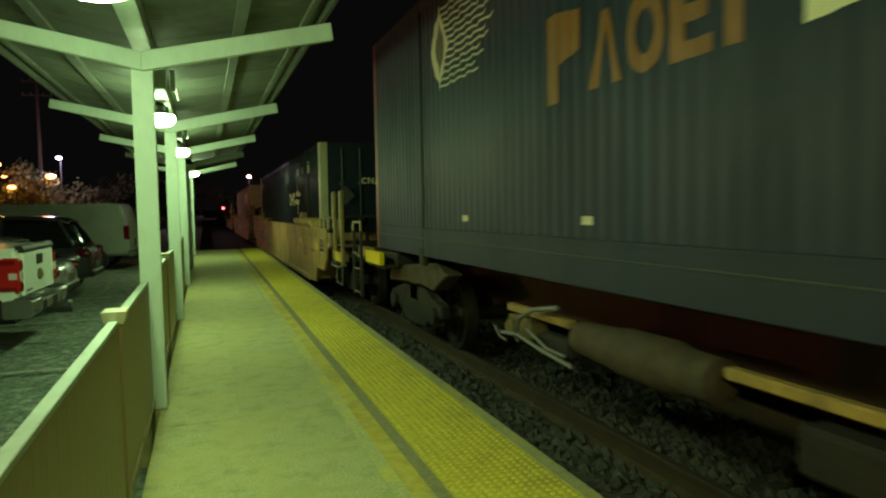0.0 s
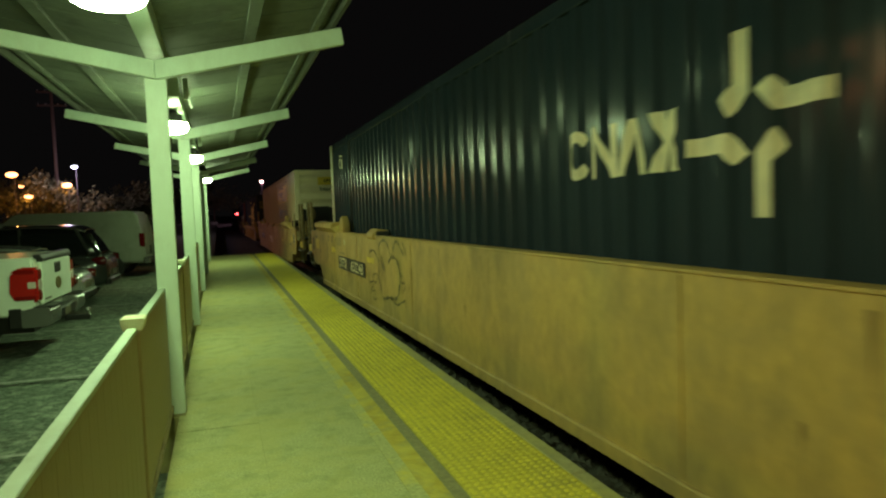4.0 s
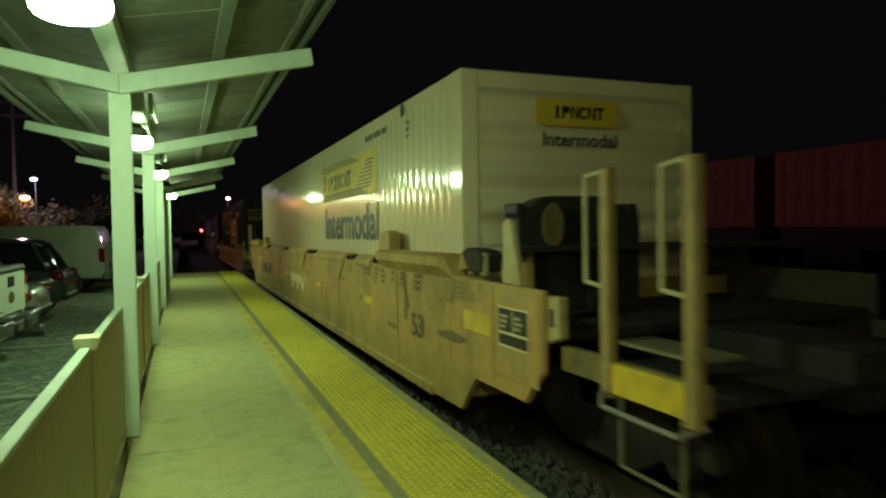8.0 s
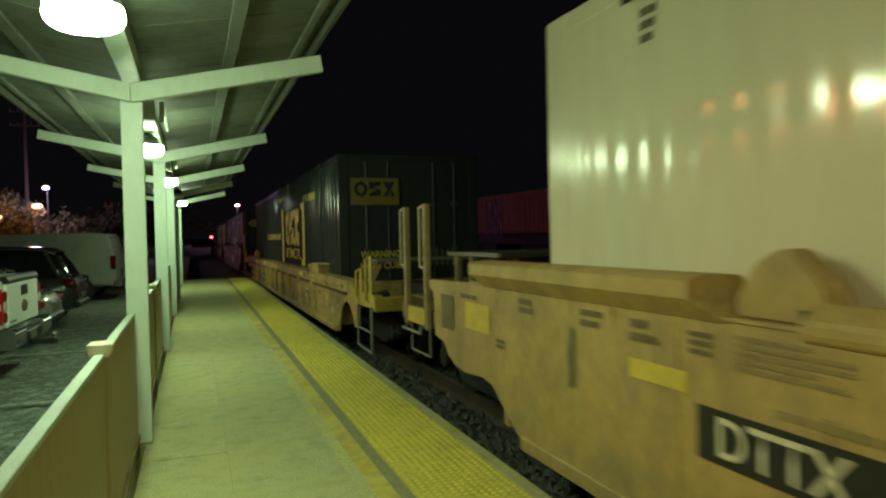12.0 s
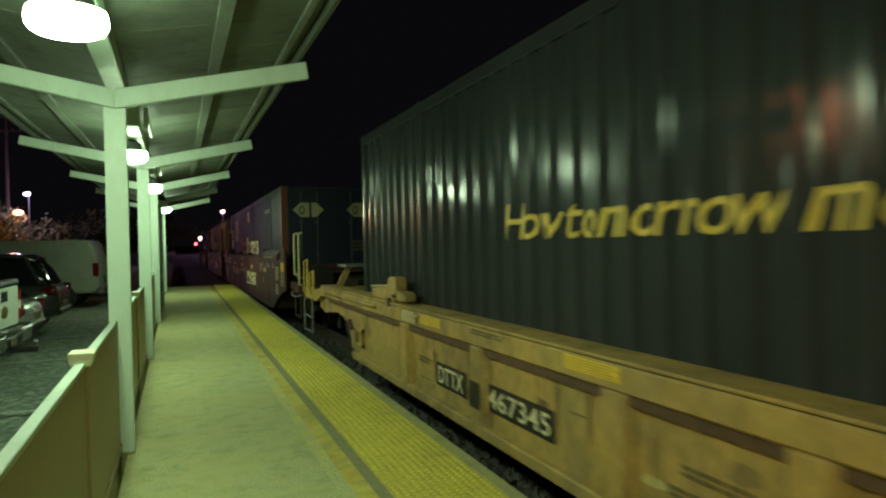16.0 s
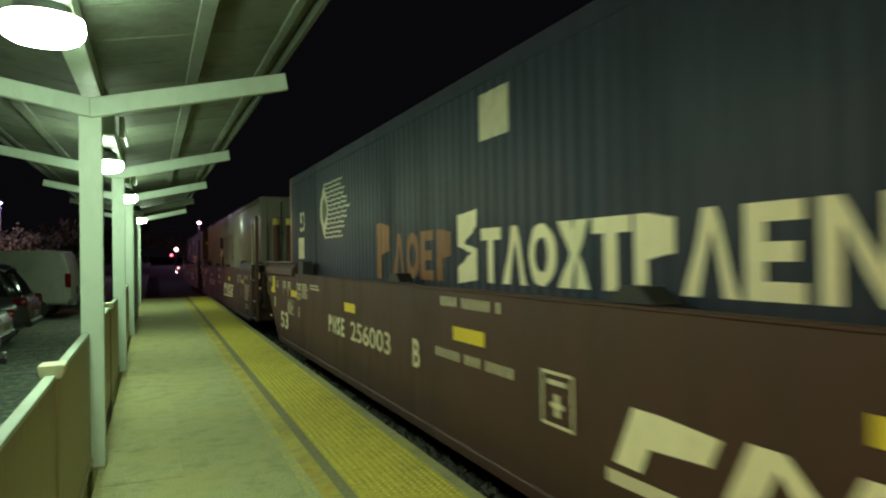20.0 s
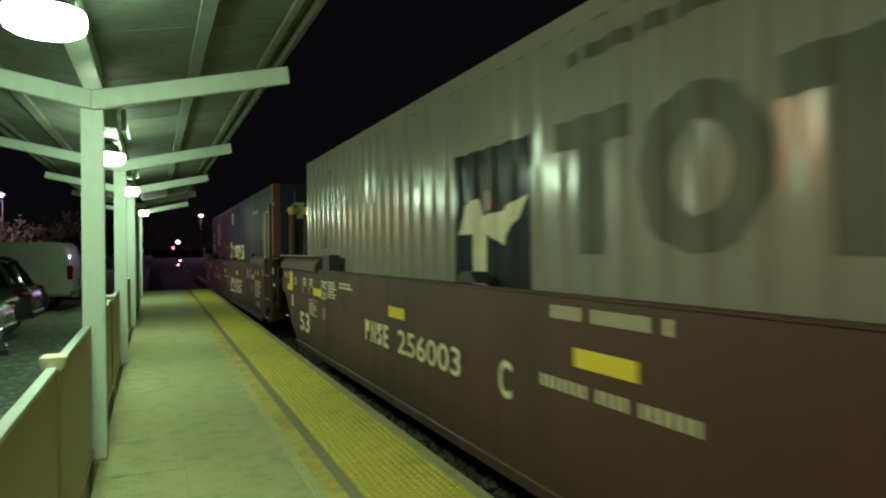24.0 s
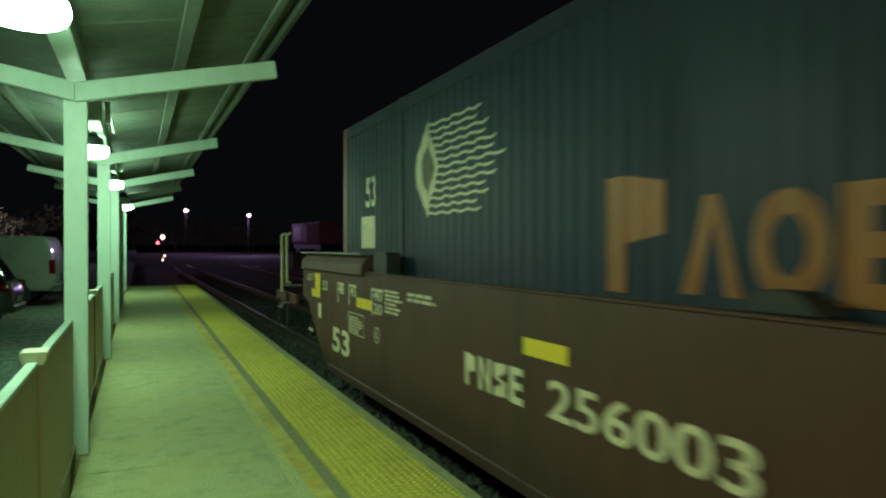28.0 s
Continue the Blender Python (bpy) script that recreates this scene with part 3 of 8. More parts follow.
def build_roof():
    roof = thing("canopy_roof", "butterfly canopy roof with painted board underside", "canopy roof")
    y0, y1 = START - 3, 24.4
    slope = 0.268 / 1.39
    for s in (-1, 1):
        bm = B()
        pts = [(s * 0.02, 2.80), (s * 1.312, 2.80 + slope * 1.292), (s * 1.312, 2.86 + slope * 1.292), (s * 0.02, 2.86)]
        bm_prism(bm, [(p[0] + POST_X, p[1]) for p in pts], "y", y0, y1)
        part("roof_panel", bm, M_DECK, roof)
        bm = B()
        x = POST_X + s * 1.315
        bm_box(bm, min(x, x + s * 0.025), max(x, x + s * 0.025), y0, y1, 2.95, 3.14)
        part("fascia", bm, M_DECKEDGE, roof, "dark weathered fascia board")
        # boards across the slope, proud of the deck
        bm = B()
        y = y0
        while y < y1 - 0.4:
            a, b = s * 0.09, s * 1.31
            za, zb = 2.798 + slope * (abs(a) - 0.02), 2.798 + slope * (abs(b) - 0.02)
            bm_prism(bm, [(a + POST_X, za - 0.012), (b + POST_X, zb - 0.012), (b + POST_X, zb), (a + POST_X, za)], "y", y + 0.006, y + 0.60)
            y += 0.61
        part("roof_board", bm, M_DECK, roof)
        for d, w, h in ((0.70, 0.045, 0.045), (1.22, 0.025, 0.04)):
            bm = B()
            z = 2.79 + slope * d
            bm_box(bm, POST_X + s * d - w, POST_X + s * d + w, y0, y1, z - h, z)
            soften(bm, 0.004)
            part("purlin", bm, M_DECK, roof)
    box_part("valley_beam", (POST_X - 0.066, POST_X + 0.066, y0, y1, 2.675, 2.80), M_WHITE, roof, "pale painted valley beam", 0.004)
    return roof


def build_platform_lamp(lit=True, lens=G_LAMP):
    ob = thing("platform_lamp", "square platform lamp with glowing white diffuser under the canopy" if lit else "unlit platform lamp under the canopy",
               "lamp", "lamps under the canopy")
    bm = B()
    bm_box(bm, -0.09, 0.09, -0.10, 0.10, 0.235, 0.245)
    bm_box(bm, -0.02, 0.02, -0.02, 0.02, 0.16, 0.24)
    part("bracket", bm, M_WHITE, ob)
    bm = B()
    bm_cyl(bm, (0, 0), "z", 0.125, 0.036, 0.13, 24, 0.115)
    bm_cyl(bm, (0, 0), "z", 0.10, 0.13, 0.17, 24, 0.06)
    smooth(bm)
    part("ballast_housing", bm, M_DARK, ob, "dark cast housing")
    bm = B()
    bm_cyl(bm, (0, 0), "z", 0.168, 0.034, 0.056, 40, 0.135)
    for v in bm.verts:
        v.co.y *= 0.88
    smooth(bm)
    part("rim", bm, M_DARK, ob, "dark lamp rim")
    bm = B()
    prof = [(0.170, 0.034), (0.176, 0.010), (0.178, -0.012), (0.172, -0.038), (0.158, -0.058), (0.13, -0.074), (0.09, -0.082), (0.04, -0.085)]
    n = 56
    rings = [[bm.verts.new((r * math.cos(2 * math.pi * i / n), r * 0.88 * math.sin(2 * math.pi * i / n), z)) for i in range(n)] for r, z in prof]
    for a, b in zip(rings, rings[1:]):
        for i in range(n):
            bm.faces.new((a[i], a[(i + 1) % n], b[(i + 1) % n], b[i]))
    bm.faces.new(rings[-1])
    smooth(bm, 60)
    part("diffuser", bm, lens if lit else M_WHITE, ob, "glowing frosted diffuser" if lit else "")
    return ob


LAMPS = [(-0.455, 3.60, 2.585), (-0.455, 8.10, 2.49), (-0.395, 12.42, 2.47), (-0.315, 20.96, 2.50), (-0.40, -4.8, 2.44), (-0.40, -9.0, 2.44)]


def build_lamps():
    one = build_platform_lamp()
    for k, p in enumerate(LAMPS):
        if k == 0:
            one.matrix_basis = pose(*p)
        # unseen lamps behind the camera, added to carry on the row
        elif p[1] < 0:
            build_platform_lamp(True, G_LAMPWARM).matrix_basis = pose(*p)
        else:
            copy_thing(one, pose(*p))
    off = build_platform_lamp(False)
    off.matrix_basis = pose(-0.34, 16.7, 2.47)
    # unseen lamp added just behind the camera to brighten the near train side
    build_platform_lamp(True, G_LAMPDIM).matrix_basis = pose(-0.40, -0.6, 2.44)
    # switch box beside the first posts
    box = thing("junction_box", "white electrical box fixed under the canopy beam", "electrical box")
    box_part("cover", (-0.065, 0.045, 0, 0.20, -0.165, 0), M_WHITE, box, "", 0.008)
    box_part("side_bracket", (0.078, 0.118, 0.05, 0.075, -0.18, 0), M_WHITE, box, "", 0.004)
    box_part("conduit", (0.085, 0.111, 0.075, 1.6, -0.03, 0), M_WHITE, box, "thin white conduit", 0.006)
    box.matrix_basis = pose(POST_X + 0.075, POST_Y + 0.75, 2.674)
    for k in (1, 2, 3):
        copy_thing(box, pose(POST_X + 0.075, POST_Y + 0.75 + BAY * k, 2.674))


def build_fence_panel():
    """A panel of grooved boards between two posts, with a flat top rail; y from 0 to 1 bay, less the post."""
    ob = thing("fence", "cream vinyl fence panel with flat white top rail", "fence", "fence along the platform")
    a, b = 0.08, BAY - 0.08
    bm = B()
    bm_box(bm, -0.062, -0.016, a, b, 0.944, 0.968)
    soften(bm, 0.003)
    part("top_rail", bm, M_WHITE, ob)
    box_part("bottom_rail", (-0.044, -0.004, a, b, 0.045, 0.085), M_FENCE, ob, "", 0.006)
    n = 29
    w = (b - a) / n
    bm = B()
    bm_box(bm, -0.013, 0.013, 0, w - 0.0008, 0.086, 0.943)
    soften(bm, 0.0007)
    me = mesh_of("board", bm, M_FENCE)
    for i in range(n):
        share("board", me, ob, pose(-0.031, a + i * w, 0))
    return ob


def build_fence():
    first = build_fence_panel()
    first.matrix_basis = pose(POST_X, POST_Y - BAY, 0)
    for k in (-3, -2, 0, 1, 2, 3):
        copy_thing(first, pose(POST_X, POST_Y + k * BAY, 0))
    # short newel with a square cap part way along each bay
    cap = thing("fence_post", "square fence post with flat white cap", "fence post", "posts of the fence")
    box_part("post", (-0.030, 0.030, -0.045, 0.045, -0.4, 0.94), M_FENCE, cap, "", 0.005)
    bm = B()
    bm_prism(bm, [(-0.042, 0.952), (0.042, 0.952), (0.050, 0.975), (0.056, 1.002), (0.055, 1.012), (0.046, 1.017), (-0.046, 1.017), (-0.055, 1.012), (-0.056, 1.002), (-0.050, 0.975)], "y", -0.06, 0.06)
    soften(bm, 0.004)
    part("cap", bm, M_CAP, cap, "weathered cream cap")
    cap.matrix_basis = pose(POST_X - 0.035, 3.59, 0)
    for k in range(1, 5):
        copy_thing(cap, pose(POST_X - 0.035, 3.59 + k * BAY, 0))


def build_ground():
    bm = B()
    xs = [-400, -60, -20, -8, -3.5, -0.30]
    ys = [-400, -30, 0, 15, 40, 120, 700]
    g = [[bm.verts.new((x, y, GROUND_L + 0.03 * noise.noise((x * 0.3, y * 0.3, 0)) if abs(x) < 30 else GROUND_L)) for x in xs] for y in ys]
    for i in range(len(ys) - 1):
        for j in range(len(xs) - 1):
            bm.faces.new((g[i][j], g[i][j + 1], g[i + 1][j + 1], g[i + 1][j]))
    ob = new("ground_parking", mesh_of("ground_parking", bm, M_ASPH))
    tagged(ob, "rough dark asphalt of the car park", "ground", kind="structure")
    bm = B()
    x0, x1 = -0.62, 500
    ys = [-400, 0, 30, 700]
    v = [[bm.verts.new((x, y, track_z(max(-30, min(y, 120))) + RAIL_Z - 0.32)) for x in (x0, x1)] for y in ys]
    for a, b in zip(v, v[1:]):
        bm.faces.new((a[0], a[1], b[1], b[0]))
    ob = new("ground_yard", mesh_of("ground_yard", bm, M_GROUND))
    tagged(ob, "dark bare earth of the rail yard", "ground", kind="structure")


def build_track(cx, y0, y1, rocks=True):
    rot = pose(0, 0, 0, -0.45, 0, 0)
    tr = thing("railway_track", "ballasted railway track with timber ties", "track", m=pose(cx, 0, RAIL_Z + track_z(0)) @ rot, kind="structure")
    for s in (-1, 1):
        bm = B()
        x = s * 0.755
        bm_prism(bm, [(x - 0.07, -0.18), (x + 0.07, -0.18), (x + 0.07, -0.165), (x + 0.012, -0.14), (x + 0.012, -0.045), (x + 0.036, -0.035),
                      (x + 0.036, -0.004), (x - 0.036, -0.004), (x - 0.036, -0.035), (x - 0.012, -0.045), (x - 0.012, -0.14), (x - 0.07, -0.165)], "y", y0, y1)
        part("rail", bm, M_RAIL, tr, "rusty steel rail")
        bm = B()
        bm_box(bm, x - 0.030, x + 0.030, y0, y1, -0.004, 0.0)
        part("rail_head", bm, M_RAILTOP, tr, "polished running surface")
    bm = B()
    bm_prism(bm, [(-2.1, -0.34), (-1.6, -0.20), (1.55, -0.20), (2.1, -0.34)], "y", y0, y1)
    part("ballast_bed", bm, M_BALL, tr)
    if rocks:
        bm = B()
        bm_box(bm, -1.3, 1.3, -0.11, 0.11, -0.36, -0.182)
        soften(bm, 0.012)
        me = mesh_of("tie", bm, M_TIE)
        y = -1.0
        while y < 60:
            share("tie", me, tr, pose(random.uniform(-0.03, 0.03), y, random.uniform(-0.006, 0.004), 0, 0, random.uniform(-0.8, 0.8)))
            y += 0.5
        # loose stones
        verts, faces = [], []
        rnd = random.Random(4)
        for i in range(15000):
            yy = 1.0 + 24 * rnd.random() ** 1.6
            xx = rnd.uniform(-1.85, 1.6)
            heap = noise.noise((xx * 2.6, yy * 2.6, 0.0))
            r = rnd.uniform(0.020, 0.058) * (1.15 + 0.5 * heap)
            z = -0.20 - max(0, abs(xx) - 1.55) * 0.22 + r * 0.3 + (0.05 * max(0, heap) if abs(abs(xx) - 0.755) > 0.16 else 0)
            k = len(verts)
            for d in ((1, 0, 0), (0, 1, 0), (-1, 0, 0), (0, -1, 0), (0, 0, 0.8), (0, 0, -0.8)):
                q = [r * (c + rnd.uniform(-0.35, 0.35)) for c in d]
                verts.append((xx + q[0], yy + q[1], z + q[2]))
            for f in ((0, 1, 4), (1, 2, 4), (2, 3, 4), (3, 0, 4), (1, 0, 5), (2, 1, 5), (3, 2, 5), (0, 3, 5)):
                faces.append([k + a for a in f])
        me = bpy.data.meshes.new("ballast")
        me.from_pydata(verts, [], faces)
        me.materials.append(M_BALL)
        ob = new("ballast_stones", me)
        ob.parent = tr
        tagged(ob, "loose grey ballast stones", kind="stuff")
    return tr


# ---- car park ----
def wheel_meshes():
    bm = B()
    bm_cyl(bm, (0, 0), "x", 0.345, -0.11, 0.11, 28)
    soften(bm, 0.02)
    smooth(bm)
    tyre = mesh_of("tyre", bm, M_RUBBER)
    bm = B()
    bm_cyl(bm, (0, 0), "x", 0.215, -0.118, 0.118, 20)
    for k in range(5):
        a = 2 * math.pi * k / 5
        bm_cyl(bm, (0.13 * math.cos(a), 0.13 * math.sin(a)), "x", 0.03, -0.125, 0.125, 8)
    rim = mesh_of("rim", bm, M_CHROME)
    return tyre, rim


def loft_body(bm, sections):
    """Skin between cross sections of equal point count; each a list of (x, y, z)."""
    rings = [[bm.verts.new(p) for p in s] for s in sections]
    n = len(rings[0])
    for a, b in zip(rings, rings[1:]):
        for i in range(n):
            bm.faces.new((a[i], a[(i + 1) % n], b[(i + 1) % n], b[i]))
    bm.faces.new(rings[0])
    bm.faces.new(rings[-1][::-1])


def side_prism(bm, outline, half, tuck=0.0, zref=0.9):
    """A side outline in (y, z) drawn across x, leaning in above zref."""
    vs = bm_prism(bm, outline, "x", -half, half)
    for v in vs:
        if v.co.z > zref:
            v.co.x *= 1 - tuck * (v.co.z - zref)


def add_wheels(car, ys, half, tyre, rim, r=0.345):
    s = r / 0.345
    for y in ys:
        for x in (-half + 0.10, half - 0.10):
            w = share("wheel", tyre, car, Matrix.Translation((x, y, r)) @ Matrix.Scale(s, 4))
            share("rim", rim, w)


def build_pickup(tyre, rim):
    """Tail at y = 0, nose at +y."""
    car = thing("pickup_truck", "white pickup truck parked with its tailgate to the platform", "pickup truck")
    h = 0.98
    bm = B()
    side_prism(bm, [(0.06, 0.62), (0.03, 0.95), (0.05, 1.40), (2.05, 1.40), (2.05, 0.62), (1.75, 0.62), (1.6, 0.92), (1.05, 0.92), (0.85, 0.62)], h, 0.06)
    soften(bm, 0.03, 2)
    part("bed", bm, M_CARWHITE, car)
    bm = B()
    side_prism(bm, [(2.07, 0.50), (2.07, 1.38), (2.15, 1.42), (2.55, 1.92), (3.7, 1.92), (4.35, 1.38), (5.55, 1.25), (5.72, 0.95), (5.72, 0.5)], h - 0.01, 0.14)
    soften(bm, 0.03, 2)
    part("cab", bm, M_CARWHITE, car)
    bm = B()
    side_prism(bm, [(2.28, 1.45), (2.62, 1.84), (3.62, 1.84), (4.15, 1.45)], h + 0.003, 0.14)
    part("side_window", bm, M_GLASS, car)
    box_part("tailgate", (-h + 0.2, h - 0.2, -0.012, 0.05, 0.74, 1.33), M_CARWHITE, car, "", 0.02)
    bm = B()
    bm_prism(bm, [(-0.02, 1.332), (-0.03, 1.37), (0.0, 1.43), (0.09, 1.43), (0.09, 1.332)], "x", -h + 0.2, h - 0.2)
    soften(bm, 0.01)
    part("tailgate_cap", bm, M_BLACK, car, "black plastic tailgate cap")
    box_part("tailgate_handle", (-0.15, 0.15, -0.026, -0.008, 1.13, 1.28), M_BLACK, car, "", 0.012)
    bm = B()
    bm_cyl(bm, (0, 0.98), "y", 0.085, -0.026, -0.010, 18)
    for v in bm.verts:
        v.co.x *= 1.6
    part("tailgate_badge", bm, M_BRASS, car, "dull gold oval badge")
    box_part("model_mark", (-0.70, -0.42, -0.018, -0.011, 0.80, 0.825), M_GREYPL, car)
    for s in (-1, 1):
        bm = B()
        x0, x1 = sorted((s * (h - 0.19), s * (h + 0.012)))
        bm_prism(bm, [(-0.004, 0.80), (-0.006, 1.27), (0.20, 1.28), (0.34, 1.20), (0.36, 0.94), (0.30, 0.82)], "x", x0, x1)
        soften(bm, 0.03, 2)
        lens = part("tail_light", bm, M_TAIL, car, "red tail light cluster")
        bm = B()
        bm_cyl(bm, (s * (h - 0.10), 1.03), "y", 0.075, -0.014, -0.002, 16)
        part("reverse_lens", bm, M_LENSCLEAR, lens, "clear reversing lens")
        for z, w in ((1.17, 0.075), (0.89, 0.07)):
            bm = B()
            bm_cyl(bm, (s * (h - 0.10), z), "y", w, -0.012, -0.002, 16)
            part("lamp_bowl", bm, M_TAILDEEP, lens, "deep red lamp bowl")
        xa, xb = sorted((s * (h + 0.008), s * (h + 0.017)))
        box_part("reverse_lens", (xa, xb, 0.015, 0.115, 0.99, 1.075), M_LENSCLEAR, lens, "clear reversing lens", 0.006)
        box_part("lamp_bowl", (xa, xb, 0.03, 0.27, 1.185, 1.245), M_TAILDEEP, lens, "deep red lamp band", 0.006)
        box_part("lamp_bowl", (xa, xb, 0.02, 0.27, 0.835, 0.89), M_TAILDEEP, lens, "deep red lamp band", 0.006)
        bm = B()
        xa, xb = sorted((s * 0.46, s * 0.985))
        bm_prism(bm, [(-0.10, 0.46), (-0.15, 0.52), (-0.15, 0.70), (-0.12, 0.73), (0.05, 0.73), (0.34, 0.70), (0.36, 0.52), (0.30, 0.46)], "x", xa, xb)
        soften(bm, 0.025, 2)
        part("bumper_end", bm, M_CHROME, car, "chrome bumper end")
        box_part("bumper_corner", (min(s * 0.93, s * 0.992), max(s * 0.93, s * 0.992), 0.20, 0.37, 0.45, 0.735), M_BLACK, car, "black plastic bumper corner", 0.02)
        box_part("bumper_pad", (min(s * 0.47, s * 0.96), max(s * 0.47, s * 0.96), -0.155, 0.30, 0.728, 0.742), M_BLACK, car, "black rubber step pad", 0.004)
    box_part("bumper_step", (-0.46, 0.46, -0.12, 0.02, 0.48, 0.64), M_BLACK, car, "black bumper step", 0.02)
    box_part("number_plate", (-0.16, 0.16, -0.126, -0.12, 0.50, 0.62), M_GREYPL, car, "dull number plate", 0.004)
    box_part("hitch", (-0.05, 0.05, -0.42, -0.08, 0.40, 0.48), M_BLACK, car, "black tow hitch", 0.012)
    bm = B()
    bmesh.ops.create_uvsphere(bm, u_segments=12, v_segments=8, radius=0.04, matrix=Matrix.Translation((0, -0.39, 0.54)))
    bm_cyl(bm, (0, -0.39), "z", 0.018, 0.47, 0.53, 10)
    part("tow_ball", bm, M_CHROME, car, "chrome tow ball")
    box_part("underbody", (-0.7, 0.7, 0.15, 5.5, 0.36, 0.62), M_BLACK, car)
    add_wheels(car, (1.32, 4.75), 0.98, tyre, rim, 0.39)
    return car


def car_ring(y, w, z0, z1, power=3.4, n=28):
    """A rounded cross section of a car body."""
    zc, h = (z0 + z1) / 2, (z1 - z0) / 2
    pts = []
    for k in range(n):
        a = 2 * math.pi * (k + 0.5) / n
        c, q = math.cos(a), math.sin(a)
        pts.append((w * math.copysign(abs(c) ** (2 / power), c), y, zc + h * math.copysign(abs(q) ** (2 / power), q)))
    return pts


def build_suv(tyre, rim, name, paint, label, kind, tall=1.72, low=0.98, length=4.6):
    """Tail at y = 0, nose at +y; a rounded body with a glazed cabin, roof and pillars."""
    car = thing(name, label, kind)
    n = length
    up = tall - low
    steep = 0.30 if tall > 1.6 else 0.62
    bm = B()
    loft_body(bm, [car_ring(y, w, a, b) for y, w, a, b in (
        (0.0, 0.56, 0.50, 0.74), (0.03, 0.70, 0.43, low - 0.16), (0.10, 0.80, 0.37, low - 0.06), (0.25, 0.88, 0.32, low), (0.6, 0.92, 0.28, low + 0.03), (1.2, 0.935, 0.26, low + 0.03),
        (n * 0.6, 0.93, 0.26, low), (n - 1.0, 0.91, 0.27, low - 0.06), (n - 0.4, 0.84, 0.30, low - 0.18), (n - 0.1, 0.70, 0.38, low - 0.30), (n, 0.5, 0.45, 0.62))])
    smooth(bm, 60)
    part("body", bm, paint, car)
    shell = ((0.10 + steep * 0.2, 0.66, low + 0.02), (0.12 + steep * 0.55, 0.70, low + up * 0.42), (0.16 + steep, 0.70, low + up * 0.80), (0.35 + steep, 0.70, tall - 0.05), (n * 0.30, 0.71, tall - 0.01),
             (n * 0.44, 0.70, tall - 0.02), (n * 0.52, 0.70, low + up * 0.80), (n * 0.60, 0.70, low + up * 0.45), (n * 0.70, 0.68, low + 0.0))
    bm = B()
    loft_body(bm, [car_ring(y, w, low - 0.25, z, 2.9) for y, w, z in shell])
    smooth(bm, 60)
    part("cabin_glass", bm, M_GLASS, car, "dark cabin glass")
    bm = B()
    loft_body(bm, [car_ring(y, w * q, z - 0.10, z + 0.012, 2.6) for (y, w, z), q in zip(shell[2:7], (0.80, 0.88, 0.90, 0.90, 0.80))])
    smooth(bm, 60)
    part("roof", bm, paint, car)
    for sx in (-1, 1):
        for a, b in (((shell[1][0] + 0.06, low - 0.02), (shell[3][0], tall - 0.09)), ((n * 0.36, low - 0.02), (n * 0.37, tall - 0.07)), ((n * 0.62, low + 0.0), (n * 0.475, tall - 0.08))):
            bm = B()
            bm_bar(bm, (sx * 0.73, a[0], a[1]), (sx * 0.60, b[0], b[1]), 0.045, 8)
            part("pillar", bm, paint, car)
        bm = B()
        loft_body(bm, [[(sx * (0.78 + q * 0.09 * math.cos(k * math.pi / 4)), y, low - 0.17 + q * 0.10 * math.sin(k * math.pi / 4)) for k in range(8)] for y, q in ((0.015, 0.7), (0.06, 1.0), (0.16, 1.05), (0.30, 0.6))])
        smooth(bm, 60)
        part("tail_light", bm, M_TAILDIM, car, "dark red tail light")
        bm = B()
        bm_cyl(bm, (1.0, low + 0.10), "x", 0.09, min(sx * 0.86, sx * 1.02), max(sx * 0.86, sx * 1.02), 14)
        for v in bm.verts:
            v.co.y += n * 0.58 - 1.0
        soften(bm, 0.02)
        part("door_mirror", bm, paint, car)
    box_part("number_plate", (-0.26, 0.26, -0.016, 0.012, 0.60, 0.72), M_GREYPL, car, "dull number plate", 0.004)
    box_part("rear_bumper", (-0.66, 0.66, -0.03, 0.10, 0.40, 0.56), M_BLACK, car, "", 0.04)
    for y in (0.85, n - 0.9):
        for sx in (-1, 1):
            bm = B()
            bm_cyl(bm, (y, 0.36), "x", 0.40, min(sx * 0.70, sx * 0.936), max(sx * 0.70, sx * 0.936), 24)
            part("wheel_arch", bm, M_BLACK, car)
    add_wheels(car, (0.85, n - 0.9), 0.955, tyre, rim, 0.35)
    return car


